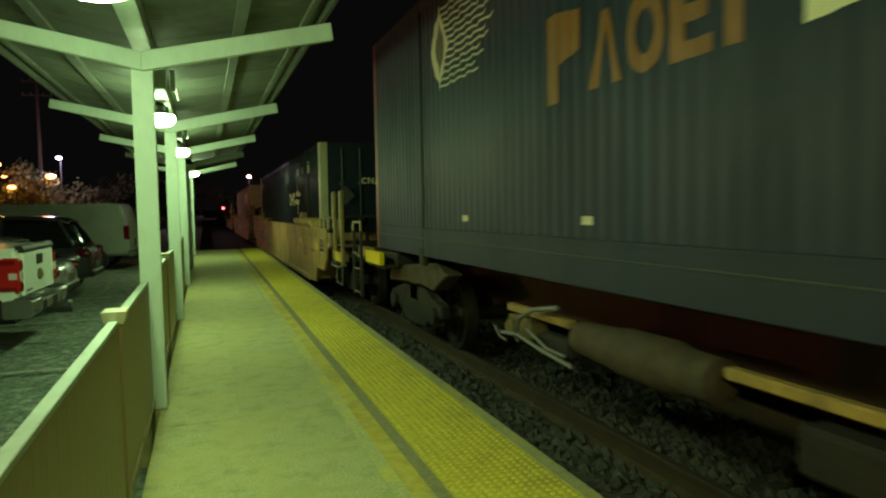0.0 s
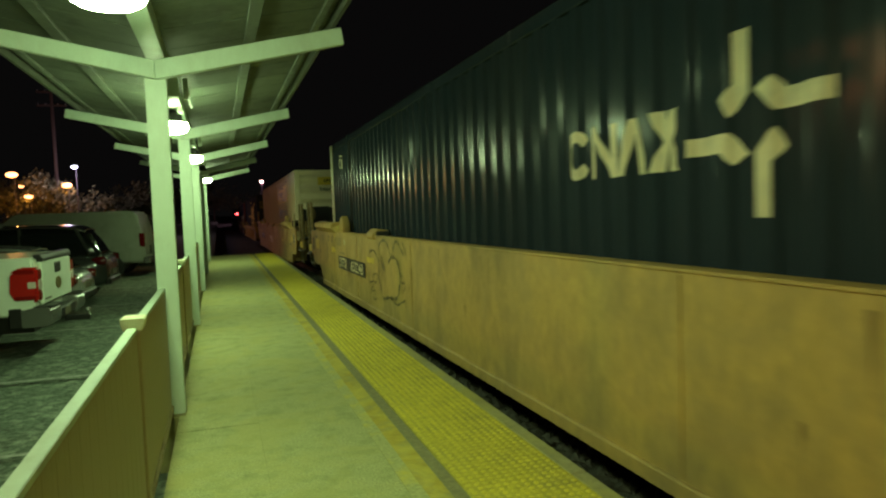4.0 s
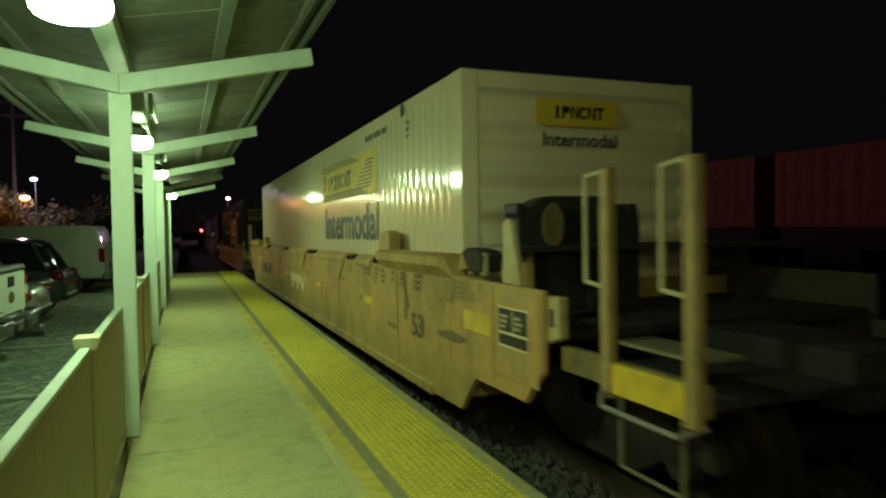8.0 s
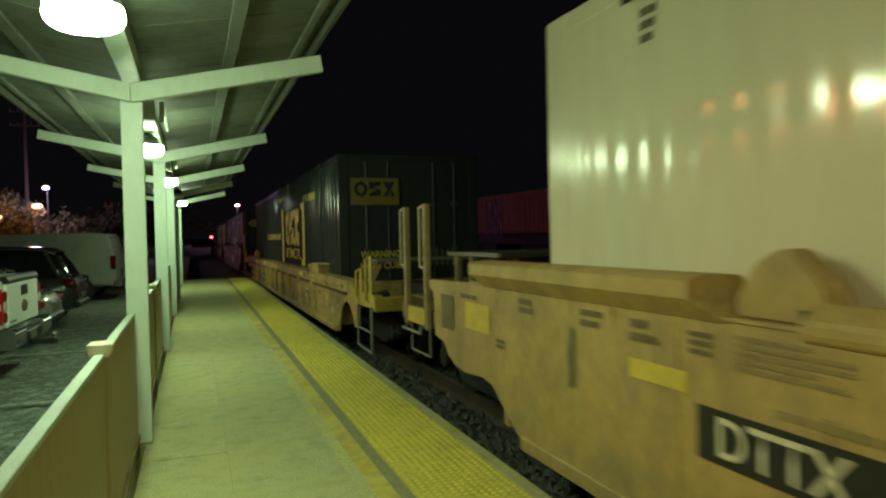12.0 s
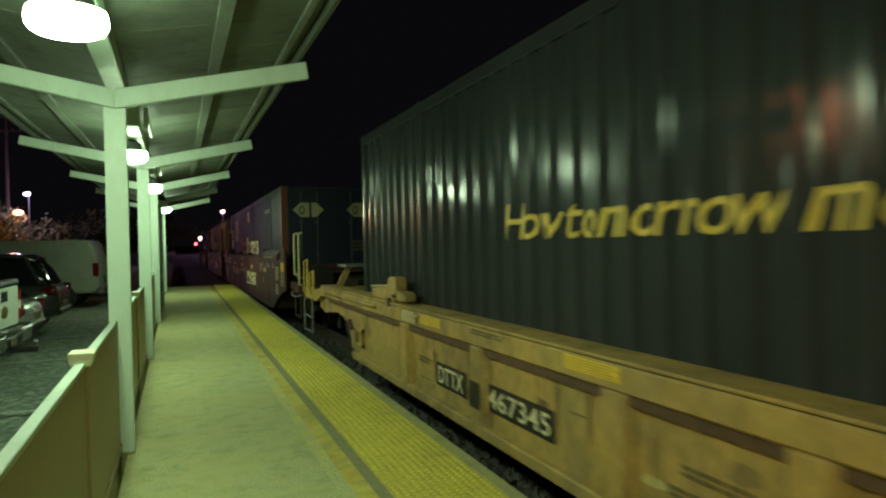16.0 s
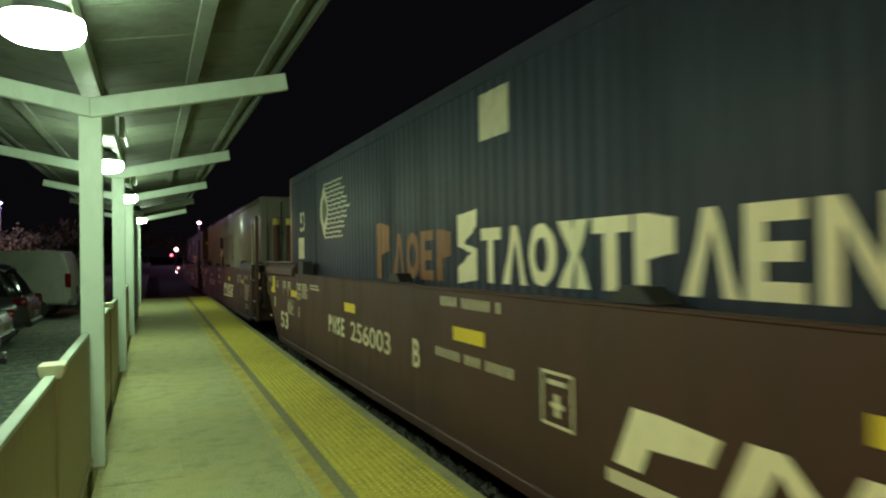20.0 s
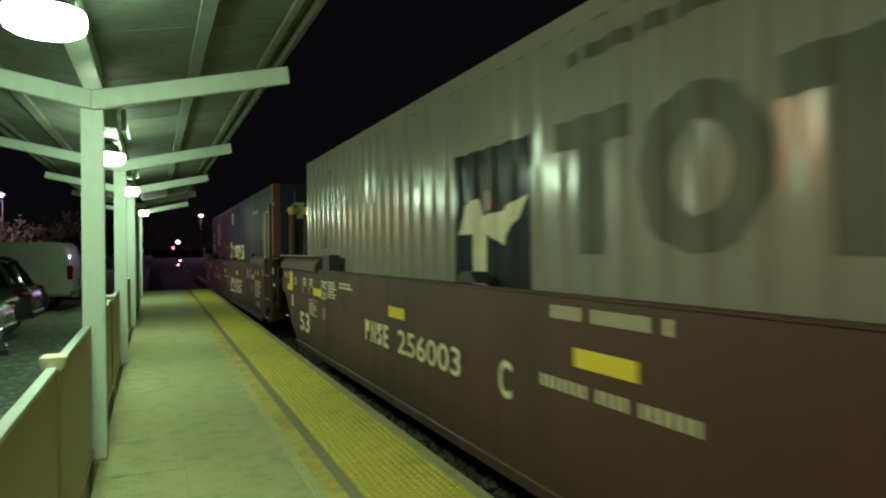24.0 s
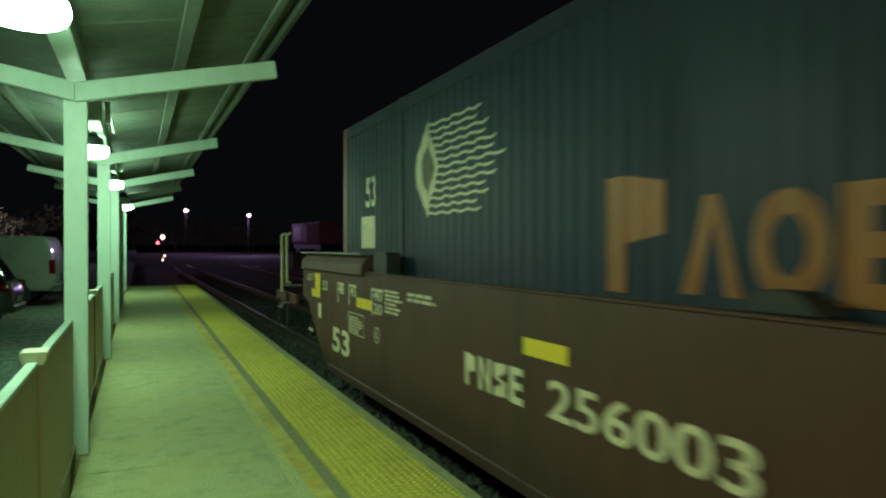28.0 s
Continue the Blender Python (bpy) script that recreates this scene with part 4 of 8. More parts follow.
def build_van(tyre, rim):
    car = thing("cargo_van", "white cargo van parked with its rear doors to the platform", "van")
    h = 1.0
    bm = B()
    side_prism(bm, [(0.05, 0.45), (0.0, 0.8), (0.10, 1.55), (0.22, 2.02), (0.40, 2.08), (3.6, 2.08), (4.5, 1.35), (5.5, 1.15), (5.6, 0.5)], h, 0.10, 1.0)
    soften(bm, 0.06, 2)
    smooth(bm, 50)
    part("body", bm, M_VAN, car)
    for s in (-1, 1):
        bm = B()
        bm_prism(bm, [(0.105, 1.30), (0.10, 1.31), (0.185, 1.82), (0.195, 1.81)], "x", min(s * 0.06, s * 0.78), max(s * 0.06, s * 0.78))
        part("rear_window", bm, M_GLASS, car)
        box_part("tail_light", (s * 0.92 - 0.06, s * 0.92 + 0.06, 0.0, 0.16, 0.95, 1.38), M_TAILDIM, car, "tall dark red tail light", 0.02)
        bm = B()
        bm_box(bm, s * h * 0.985 - 0.004, s * h * 0.985 + 0.004, 3.0, 3.9, 1.35, 1.75)
        part("side_window", bm, M_GLASS, car)
    box_part("bumper", (-0.98, 0.98, -0.14, 0.06, 0.42, 0.62), M_CHROME, car, "", 0.03)
    box_part("ladder_bracket", (-0.03, 0.03, -0.02, 0.12, 0.7, 0.95), M_BLACK, car)
    add_wheels(car, (1.0, 4.5), h, tyre, rim, 0.37)
    return car


def build_carpark():
    tyre, rim = wheel_meshes()
    g = GROUND_L
    build_pickup(tyre, rim).matrix_basis = pose(-2.32, 11.2, g, 0, 0, 88)
    build_suv(tyre, rim, "sedan", M_CARGREY, "silver grey sedan parked beside the pickup", "car", 1.45, 0.98, 4.6).matrix_basis = pose(-2.42, 14.2, g, 0, 0, 88)
    build_suv(tyre, rim, "suv", M_CARCOAL, "charcoal sport utility car parked by the platform", "car", 1.78, 1.12, 4.7).matrix_basis = pose(-2.38, 17.3, g, 0, 0, 88)
    build_van(tyre, rim).matrix_basis = pose(-2.17, 23.9, g, 0, 0, 85.5)
    build_suv(tyre, rim, "hatchback", M_CARRED, "dark red car parked beyond the van", "car", 1.5, 0.98, 4.3).matrix_basis = pose(-2.4, 28.6, g, 0, 0, 88)
    build_suv(tyre, rim, "hatchback", M_CARDARK, "black car parked far along the row", "car", 1.5, 0.98, 4.3).matrix_basis = pose(-2.5, 32.2, g, 0, 0, 88)
    # worn bay lines on the asphalt
    for y in (6.1, 8.9, 12.7, 15.8, 19.4, 22.2, 26.3, 30.4):
        line = thing("bay_line", "worn white parking bay line on the asphalt", "road marking", "bay lines")
        bm = B()
        xs = [-1.15 - 0.25 * k for k in range(18)]
        for k in range(len(xs) - 1):
            w = 0.045 + 0.012 * math.sin(k * 2.3 + y)
            bm.faces.new([bm.verts.new(p) for p in ((xs[k], -w, 0), (xs[k], w, 0), (xs[k + 1], w, 0), (xs[k + 1], -w, 0))])
        bmesh.ops.remove_doubles(bm, verts=list(bm.verts), dist=0.03)
        part("paint", bm, M_BAY, line)
        line.matrix_basis = pose(0, y, g + 0.034)


def street_lamp(name, label, place, glow_mat, size=0.35, power=0.0, color=SODIUM):
    x, y, z = place
    ob = thing(name, label, "street lamp", m=pose(x, y, GROUND_L - 0.3 if x < 0 else -1.2))
    z -= ob.location.z
    bm = B()
    bm_cyl(bm, (0, 0.4), "z", 0.05, 0, z + size * 0.5, 8, 0.03)
    part("pole", bm, M_DARK, ob)
    bm = B()
    bm_box(bm, -0.08, 0.08, -size, 0.45, z + size * 0.55, z + size * 0.55 + 0.06)
    soften(bm, 0.03)
    part("head", bm, M_DARK, ob)
    bm = B()
    bmesh.ops.create_uvsphere(bm, u_segments=14, v_segments=8, radius=size)
    for v in bm.verts:
        v.co = (v.co.x * 1.25, v.co.y - size * 1.0, v.co.z * 0.62 + z - 0.05)
    part("lens", bm, glow_mat, ob, "glowing lens")
    if power:
        lamp_light(name + "_light", (x, y - size * 2.2, place[2] - 0.4), power, color, 0.3)
    return ob


def build_tree(name, label, place, height, spread, seed, leaf=M_LEAF, clumps=90):
    rnd = random.Random(seed)
    tree = thing(name, label, "tree", m=pose(*place))
    bm = B()
    bm_cyl(bm, (0, 0), "z", 0.22, 0, height * 0.45, 10, 0.13)
    tips = []
    for k in range(9):
        a, e = rnd.uniform(0, 6.28), rnd.uniform(0.4, 1.2)
        p = Vector((0, 0, height * rnd.uniform(0.3, 0.45)))
        q = p + Vector((math.cos(a) * spread * 0.6, math.sin(a) * spread * 0.6, height * 0.35 * e))
        bm_bar(bm, p, q, 0.06, 6)
        tips.append(q)
    part("trunk", bm, M_BARK, tree)
    verts, faces = [], []
    for c in range(clumps):
        q = rnd.choice(tips)
        o = Vector((q.x + rnd.gauss(0, spread * 0.32), q.y + rnd.gauss(0, spread * 0.32), q.z + rnd.gauss(0, height * 0.13)))
        for i in range(34):
            d = Vector((rnd.gauss(0, 1), rnd.gauss(0, 1), rnd.gauss(0, 0.8))) * spread * 0.11
            n = Vector((rnd.gauss(0, 1), rnd.gauss(0, 1), rnd.gauss(0, 1))).normalized()
            t = n.orthogonal().normalized()
            u = n.cross(t)
            r = rnd.uniform(0.08, 0.2)
            k = len(verts)
            verts += [o + d + t * r, o + d + u * r * 0.6, o + d - t * r, o + d - u * r * 0.6]
            faces.append((k, k + 1, k + 2, k + 3))
    me = bpy.data.meshes.new("crown")
    me.from_pydata([tuple(v) for v in verts], [], faces)
    me.materials.append(leaf)
    ob = new("crown", me)
    ob.parent = tree
    return tree


def boxcar(y, length, paint, label, panel=None):
    """Parked boxcar on the far track; its near side faces -x."""
    ob = thing("boxcar", label, "railway wagon", "parked wagons", m=pose(23.4, y, RAIL_Z + track_z(20)))
    hl = length / 2
    f, folds = rib_profile(0.62, 0.07, 1.6, 8)
    ys = [-hl] + folds(-hl, hl) + [hl]
    bm = B()
    rows = [[bm.verts.new((-1.45 + (f(yy) if 1.8 < z < 4.5 else 0), yy, z)) for yy in ys] for z in (1.72, 1.9, 4.3, 4.6)]
    for a, b in zip(rows, rows[1:]):
        for k in range(len(ys) - 1):
            bm.faces.new((a[k], b[k], b[k + 1], a[k + 1]))
    part("side_wall", bm, paint, ob)
    bm = B()
    bm_box(bm, -1.38, 1.45, -hl, hl, 1.7, 4.63)
    part("body", bm, paint, ob)
    box_part("underframe", (-1.2, 1.2, -hl, hl, 0.9, 1.7), M_DARK, ob)
    for s in (-1, 1):
        box_part("truck", (-1.1, 1.1, s * (hl - 2.2) - 1.2, s * (hl - 2.2) + 1.2, 0.0, 0.9), M_DARK, ob, "", 0.05)
    box_part("door", (-1.50, -1.44, -1.5, 1.5, 1.9, 4.3), paint, ob, "sliding door")
    if panel:
        y0, y1, z0, z1 = panel
        box_part("purple_panel", (-1.512, -1.506, y0, y1, z0, z1), M_PURPLE, ob, "purple graffiti and lamp light colour")
    return ob


def crossing_signal(place):
    ob = thing("crossing_signal", "railway crossing signal with glowing red lamp", "signal", m=pose(*place))
    bm = B()
    bm_cyl(bm, (0, 0), "z", 0.07, 0, 4.7, 10)
    part("mast", bm, M_POLE, ob)
    for sx, z in ((-0.50, 2.5), (0.05, 3.2)):
        bm = B()
        bm_cyl(bm, (sx, z), "y", 0.28, -0.03, 0.05, 18)
        hood = part("backplate", bm, M_DARK, ob)
        bm = B()
        bm_cyl(bm, (sx, z), "y", 0.24 if sx > 0 else 0.15, -0.09, -0.035, 16)
        part("lens", bm, G_RED if sx < 0 else G_PINK, hood, "glowing red lens")
    bm2 = B()
    for a in (-0.78, 0.78):
        q = [(-0.7, -0.11), (0.7, -0.11), (0.7, 0.11), (-0.7, 0.11)]
        bm_prism(bm2, [(x * math.cos(a) - z * math.sin(a), 4.2 + x * math.sin(a) + z * math.cos(a)) for x, z in q], "y", -0.08 - 0.02 * (a > 0), -0.06 - 0.02 * (a > 0))
    for sx, z in ((0.28, 0.9), (0.05, 0.40)):
        bm = B()
        bm_cyl(bm, (sx, z), "y", 0.10, -0.14, -0.085, 12)
        part("marker_lens", bm, G_PINK, ob, "small glowing marker lens")
    box_part("marker_bar", (-0.06, 0.40, -0.08, -0.06, 0.28, 1.02), M_DARK, ob)
    part("crossbuck", bm2, M_WHITE, ob, "white crossed boards")
    return ob


def build_distance():
    street_lamp("street_lamp", "sodium street lamp glowing behind the trees", (-14.9, 60, 5.05), G_SOD, 0.34, 150)
    street_lamp("street_lamp", "sodium street lamp glowing in front of a tree", (-11.2, 60, 4.15), G_SOD, 0.30, 150)
    street_lamp("street_lamp", "sodium street lamp low among the trees", (-14.0, 60.5, 3.35), G_SOD, 0.25, 120)
    street_lamp("street_lamp", "small sodium street lamp far behind the trees", (-14.6, 61, 4.2), G_SOD, 0.16)
    street_lamp("street_lamp", "cool white street lamp over the car park", (-10.6, 60, 5.6), G_COOL, 0.20, 700, (0.72, 0.60, 1.0))
    street_lamp("street_lamp", "far street lamp beside the line", (9.1, 150, 8.1), G_PINK, 0.36, 1500, (1.0, 0.55, 0.85))
    street_lamp("street_lamp", "far street lamp across the yard", (17.4, 120, 6.2), G_PINK, 0.28, 2000, (0.9, 0.55, 1.0))
    street_lamp("street_lamp", "sodium car park lamp beside the station", (-26.0, 25.4, 7.7), G_SODNEAR, 0.50, 40)
    street_lamp("street_lamp", "cool white car park lamp beside the station", (-26.3, 22.9, 7.5), G_COOLNEAR, 0.40, 40, (0.85, 1.0, 0.70))
    pole = thing("utility_pole", "tall dark timber utility pole with crossarm behind the car park", "utility pole", m=pose(-12.6, 63.5, GROUND_L))
    bm = B()
    bm_cyl(bm, (0, 0), "z", 0.16, 0, 13.0, 10, 0.10)
    part("mast", bm, M_BARK, pole)
    for z in (11.2, 12.3):
        box_part("crossarm", (-1.1, 1.1, -0.06, 0.06, z, z + 0.12), M_BARK, pole)
        for x in (-1.0, -0.45, 0.45, 1.0):
            bm = B()
            bm_cyl(bm, (x, 0), "z", 0.045, z + 0.12, z + 0.26, 8, 0.03)
            part("insulator", bm, M_POLE, pole)
    crossing_signal((2.7, 90, -1.1))
    spots = ((-13.2, 63, 5.0, 2.6), (-15.8, 64, 5.2, 3.0), (-10.6, 62.5, 3.6, 2.0), (-18.5, 66, 5.6, 3.4), (-8.6, 68, 4.4, 2.8), (-6.2, 74, 4.6, 3.0), (-3.5, 80, 5.0, 3.0), (-21.5, 66, 5.4, 3.4), (8, 170, 8, 6), (16, 175, 9, 7), (26, 172, 8, 7), (-1, 172, 8, 6))
    for k, (x, y, h, s) in enumerate(spots):
        build_tree("tree", "leafy tree at the far side of the car park" if x < 0 else "dark tree beyond the yard", (x, y, GROUND_L if x < 0 else -1.6), h, s, k)
    boxcar(28.2, 14.0, M_BOXRED, "oxide red boxcar with purple graffiti and lamp light colour parked across the yard", (-2.1, 1.3, 1.6, 4.2))
    boxcar(12.2, 16.0, M_BOXRED, "faded red boxcar parked across the yard")
    boxcar(44.0, 15.0, M_BOXRED, "dull red boxcar parked across the yard", (2.0, 5.0, 1.6, 4.2))
    # here the purple panel stands for purple lamp light on the side
    boxcar(97.0, 17.0, M_BOXRED, "faded boxcar with painted purple lamp light at the far end of the yard", (2.0, 7.5, 2.0, 4.2))
    # relay cabinets beyond the platform
    for x, y in ((13.2, 60), (15.2, 60.5)):
        cab = thing("relay_cabinet", "pale metal relay cabinet beside the line", "cabinet", "cabinets by the line")
        box_part("case", (-0.8, 0.8, -0.5, 0.5, 0, 1.6), M_POLE, cab, "", 0.02)
        box_part("door", (-0.7, 0.7, -0.52, -0.505, 0.15, 1.5), M_POLE, cab, "", 0.01)
        box_part("roof", (-0.86, 0.86, -0.56, 0.56, 1.6, 1.68), M_POLE, cab, "", 0.01)
        cab.matrix_basis = pose(x, y, RAIL_Z - 0.32 + track_z(y))


def build_scene_setting():
    build_platform()
    frame1 = build_canopy_frame()
    frame1.matrix_basis = pose(POST_X, POST_Y, 0)
    for k in (-4, -3, -2, 1, 2, 3, 4):
        copy_thing(frame1, pose(POST_X, POST_Y + k * BAY, 0))
    for k in (-4, -3, -2, 0, 1, 2, 3, 4):
        footing = thing("post_footing", "square concrete footing under a canopy post", "footing", "footings of the posts")
        box_part("block", (-0.12, 0.12, -0.12, 0.12, GROUND_L - 0.1, -0.002), M_LIP, footing)
        footing.matrix_basis = pose(POST_X, POST_Y + k * BAY, 0)
    build_roof()
    build_lamps()
    build_fence()
    build_ground()
    build_track(TRACK_X, -30, 160)
    build_track(9.2, -30, 160, False)
    build_track(23.4, -30, 160, False)
    build_carpark()
    build_distance()


build_scene_setting()


# ---- the train ----
HALF_W = 1.535   # half width over the well sides
CON_W, CON_H, CON_L = 2.59, 2.90, 16.15
FLOOR = 0.30     # container floor over the rail head


WHEELSETS = []
MOVERS = []


def truck_meshes():
    """Cast side frame, bolster, wheelset and spring group of a freight truck."""
    bm = B()
    pts = [(-1.12, 0.40), (-1.12, 0.56), (-0.75, 0.60), (-0.42, 0.74), (0.42, 0.74), (0.75, 0.60), (1.12, 0.56), (1.12, 0.40), (0.72, 0.40), (0.42, 0.20), (-0.42, 0.20), (-0.72, 0.40)]
    bm_prism(bm, pts, "x", -0.06, 0.06)
    soften(bm, 0.02)
    side = mesh_of("side_frame", bm, M_STEEL)
    bm = B()
    bm_box(bm, -1.05, 1.05, -0.20, 0.20, 0.50, 0.78)
    soften(bm, 0.03)
    bolster = mesh_of("truck", bm, M_STEEL)
    bm = B()
    prof_r = [(0.66, 0.455), (0.69, 0.455), (0.695, 0.43), (0.80, 0.42), (0.80, 0.36), (0.74, 0.33), (0.74, 0.14), (0.79, 0.12), (0.79, 0.0)]
    for s in (-1, 1):
        rings = [[bm.verts.new((s * x, r * math.cos(2 * math.pi * i / 32), r * math.sin(2 * math.pi * i / 32))) for i in range(32)] for x, r in prof_r[:-1]]
        for a, b in zip(rings, rings[1:]):
            for i in range(32):
                bm.faces.new((a[i], a[(i + 1) % 32], b[(i + 1) % 32], b[i]))
        bm.faces.new(rings[0])
        bm.faces.new(rings[-1])
    bm_cyl(bm, (0, 0), "x", 0.085, -1.0, 1.0, 12)
    for k in range(6):
        a = k * math.pi / 3
        for s in (-1, 1):
            bm_cyl(bm, (0.24 * math.cos(a), 0.24 * math.sin(a)), "x", 0.03, s * 0.735, s * 0.748, 8)
    smooth(bm, 40)
    wheels = mesh_of("wheelset", bm, M_WHEEL)
    bm = B()
    for s in (-1, 1):
        bm_cyl(bm, (0, 0), "x", 0.4215, s * 0.70, s * 0.798, 32)
    smooth(bm, 40)
    tread = mesh_of("tread", bm, M_TREAD)
    bm = B()
    rings = []
    for k in range(11):
        r = 0.058 if k % 2 else 0.038
        rings.append([bm.verts.new((r * math.cos(2 * math.pi * i / 10), r * math.sin(2 * math.pi * i / 10), 0.25 + 0.0215 * k)) for i in range(10)])
    for a, b in zip(rings, rings[1:]):
        for i in range(10):
            bm.faces.new((a[i], a[(i + 1) % 10], b[(i + 1) % 10], b[i]))
    spring = mesh_of("spring", bm, M_STEEL)
    bm = B()
    bm_cyl(bm, (0, 0), "x", 0.11, -0.08, 0.05, 14)
    soften(bm, 0.01)
    cap = mesh_of("bearing_cap", bm, M_STEEL)
    return side, bolster, wheels, tread, spring, cap


TRUCK = truck_meshes()
WHEEL_R = 0.42


def add_truck(car, y):
    side, bolster, wheels, tread, spring, cap = TRUCK
    t = share("truck", bolster, car, pose(0, y, 0))
    for s in (-1, 1):
        share("side_frame", side, t, pose(s * 0.99, 0, 0))
        for d in (-0.13, 0.0, 0.13):
            share("spring", spring, t, pose(s * 1.0, d, 0.06))
        for d in (-0.89, 0.89):
            share("bearing_cap", cap, t, pose(s * 1.06, d, WHEEL_R, 0, 0, 0 if s > 0 else 180))
    for d in (-0.89, 0.89):
        w = share("wheelset", wheels, t, pose(0, d, WHEEL_R))
        WHEELSETS.append((w, d))
    return t


def add_coupler(car, y, s):
    bm = B()
    a, b = sorted((y, y - s * 1.1))
    bm_box(bm, -0.11, 0.11, a, b, 0.72, 0.94)
    soften(bm, 0.03)
    bm_box(bm, -0.19, 0.19, y - 0.12, y + 0.10, 0.68, 0.98)
    part("coupler", bm, M_STEEL, car, "cast steel knuckle coupler")
    bm = B()
    p = [Vector((0.35, y - s * 1.0, 0.80)), Vector((0.30, y - s * 0.5, 0.48)), Vector((0.18, y, 0.36))]
    for a, b in zip(p, p[1:]):
        bm_bar(bm, a, b, 0.03)
    part("air_hose", bm, M_DARK, car, "black air hose")


def bent_bar(points, r=0.018):
    bm = B()
    for a, b in zip(points, points[1:]):
        bm_bar(bm, a, b, r)
        bmesh.ops.create_icosphere(bm, subdivisions=1, radius=r, matrix=Matrix.Translation(b))
    return bm


# ---- containers ----
def container(name, label, prof, paint, post_paint, u, floor=FLOOR, sill=0.16, seams=(), end_near="door", posts=0.16, header=0.12, length=CON_L, crease=70):
    """A 53 foot container; local y from -L/2 to L/2, z from 0, its near side at x = -W/2."""
    ob = thing(name, label, "shipping container", "containers on the train")
    hw, hl = CON_W / 2, length / 2
    f, folds = prof
    post_cast = M_STEEL
    ys = [-hl + posts] + folds(-hl + posts, hl - posts) + [hl - posts]
    for s in (-1, 1):
        bm = B()
        lo = [bm.verts.new((s * (hw + f(y) - 0.004), y, sill)) for y in ys]
        hi = [bm.verts.new((s * (hw + f(y) - 0.004), y, CON_H - header)) for y in ys]
        for i in range(len(ys) - 1):
            bm.faces.new((lo[i], lo[i + 1], hi[i + 1], hi[i]) if s > 0 else (lo[i], hi[i], hi[i + 1], lo[i + 1]))
        smooth(bm, crease)
        part("side_wall", bm, paint, ob, fix=False)
    box_part("roof", (-hw + 0.05, hw - 0.05, -hl + 0.05, hl - 0.05, CON_H - 0.03, CON_H - 0.005), paint, ob)
    box_part("floor", (-hw + 0.05, hw - 0.05, -hl + 0.05, hl - 0.05, 0.10, sill - 0.01), M_DARK, ob)
    for s in (-1, 1):
        box_part("bottom_rail", (min(s * hw, s * (hw - 0.09)), max(s * hw, s * (hw - 0.09)), -hl + posts, hl - posts, 0, sill), paint, ob, "", 0.008)
        box_part("top_rail", (min(s * hw, s * (hw - 0.09)), max(s * hw, s * (hw - 0.09)), -hl + posts, hl - posts, CON_H - header, CON_H), paint, ob, "", 0.008)
        for e in (-1, 1):
            x0, x1 = sorted((s * (hw + 0.002), s * (hw - 0.17)))
            y0, y1 = sorted((e * hl, e * (hl - posts)))
            box_part("corner_post", (x0, x1, y0, y1, 0, CON_H + 0.004), post_paint, ob, "", 0.01)
        for y in seams:
            x0, x1 = sorted((s * (hw + 0.006), s * (hw - 0.06)))
            box_part("seam_post", (x0, x1, y - 0.055, y + 0.055, 0.02, CON_H + 0.012), paint, ob, "", 0.012)
            for d in (-0.066, 0.066):
                box_part("seam_gap", (min(s * (hw - 0.002), s * (hw - 0.06)), max(s * (hw - 0.002), s * (hw - 0.06)), y + d - 0.011, y + d + 0.011, 0.05, CON_H - 0.05), M_DARK, ob, "dark joint beside the post")
            if floor > 1:
                box_part("lifting_casting", (x0 - 0.004, x1, y - 0.085, y + 0.085, -0.11, 0.10), post_cast, ob, "dark lifting casting", 0.014)
    for e in (-1, 1):
        y0, y1 = sorted((e * (hl - 0.02), e * (hl - 0.07)))
        bm = B()
        bm_box(bm, -hw + 0.17, hw - 0.17, y0, y1, 0.12, CON_H - 0.10)
        part("end_wall", bm, paint, ob)
        for z0, z1 in ((0, 0.12), (CON_H - 0.10, CON_H)):
            box_part("end_rail", (-hw + 0.17, hw - 0.17, min(e * hl, e * (hl - 0.1)), max(e * hl, e * (hl - 0.1)), z0, z1), paint, ob, "", 0.008)
    yf = -hl + 0.02
    if end_near == "door":
        for x in (-0.82, -0.42, 0.42, 0.82):
            bm = B()
            bm_bar(bm, (x, yf - 0.03, 0.15), (x, yf - 0.03, CON_H - 0.12), 0.02)
            for z in (0.4, 1.2, 2.0):
                bm_box(bm, x - 0.05, x + 0.05, yf - 0.05, yf, z, z + 0.06)
            part("lock_rod", bm, M_ROD, ob, "door locking rod")
        box_part("door_gap", (-0.012, 0.012, yf - 0.003, yf + 0.004, 0.14, CON_H - 0.12), M_DARK, ob)
    else:
        # horizontal corrugation across the end
        bm = B()
        zs = [0.16 + 0.0275 * k for k in range(95)]
        rows = [[bm.verts.new((x, yf - 0.042 * (1 - math.cos(2 * math.pi * (z - 0.16) / 0.33)), z)) for x in (-hw + 0.17, hw - 0.17)] for z in zs]
        for a, b in zip(rows, rows[1:]):
            bm.faces.new((a[0], a[1], b[1], b[0]))
        smooth(bm, 60)
        part("end_ribs", bm, paint, ob, fix=False)
    MOVERS.append((ob, u, floor))
    return ob


def at(u0, u):
    return u - u0


P_FINE = rib_profile(0.152, 0.012, 0.8, 6)
P_MID = panel_profile(0.285, 0.036)
P_THIN = rib_profile(0.205, 0.0055, 1.4, 8)
P_WIDE = panel_profile(0.305, 0.030)


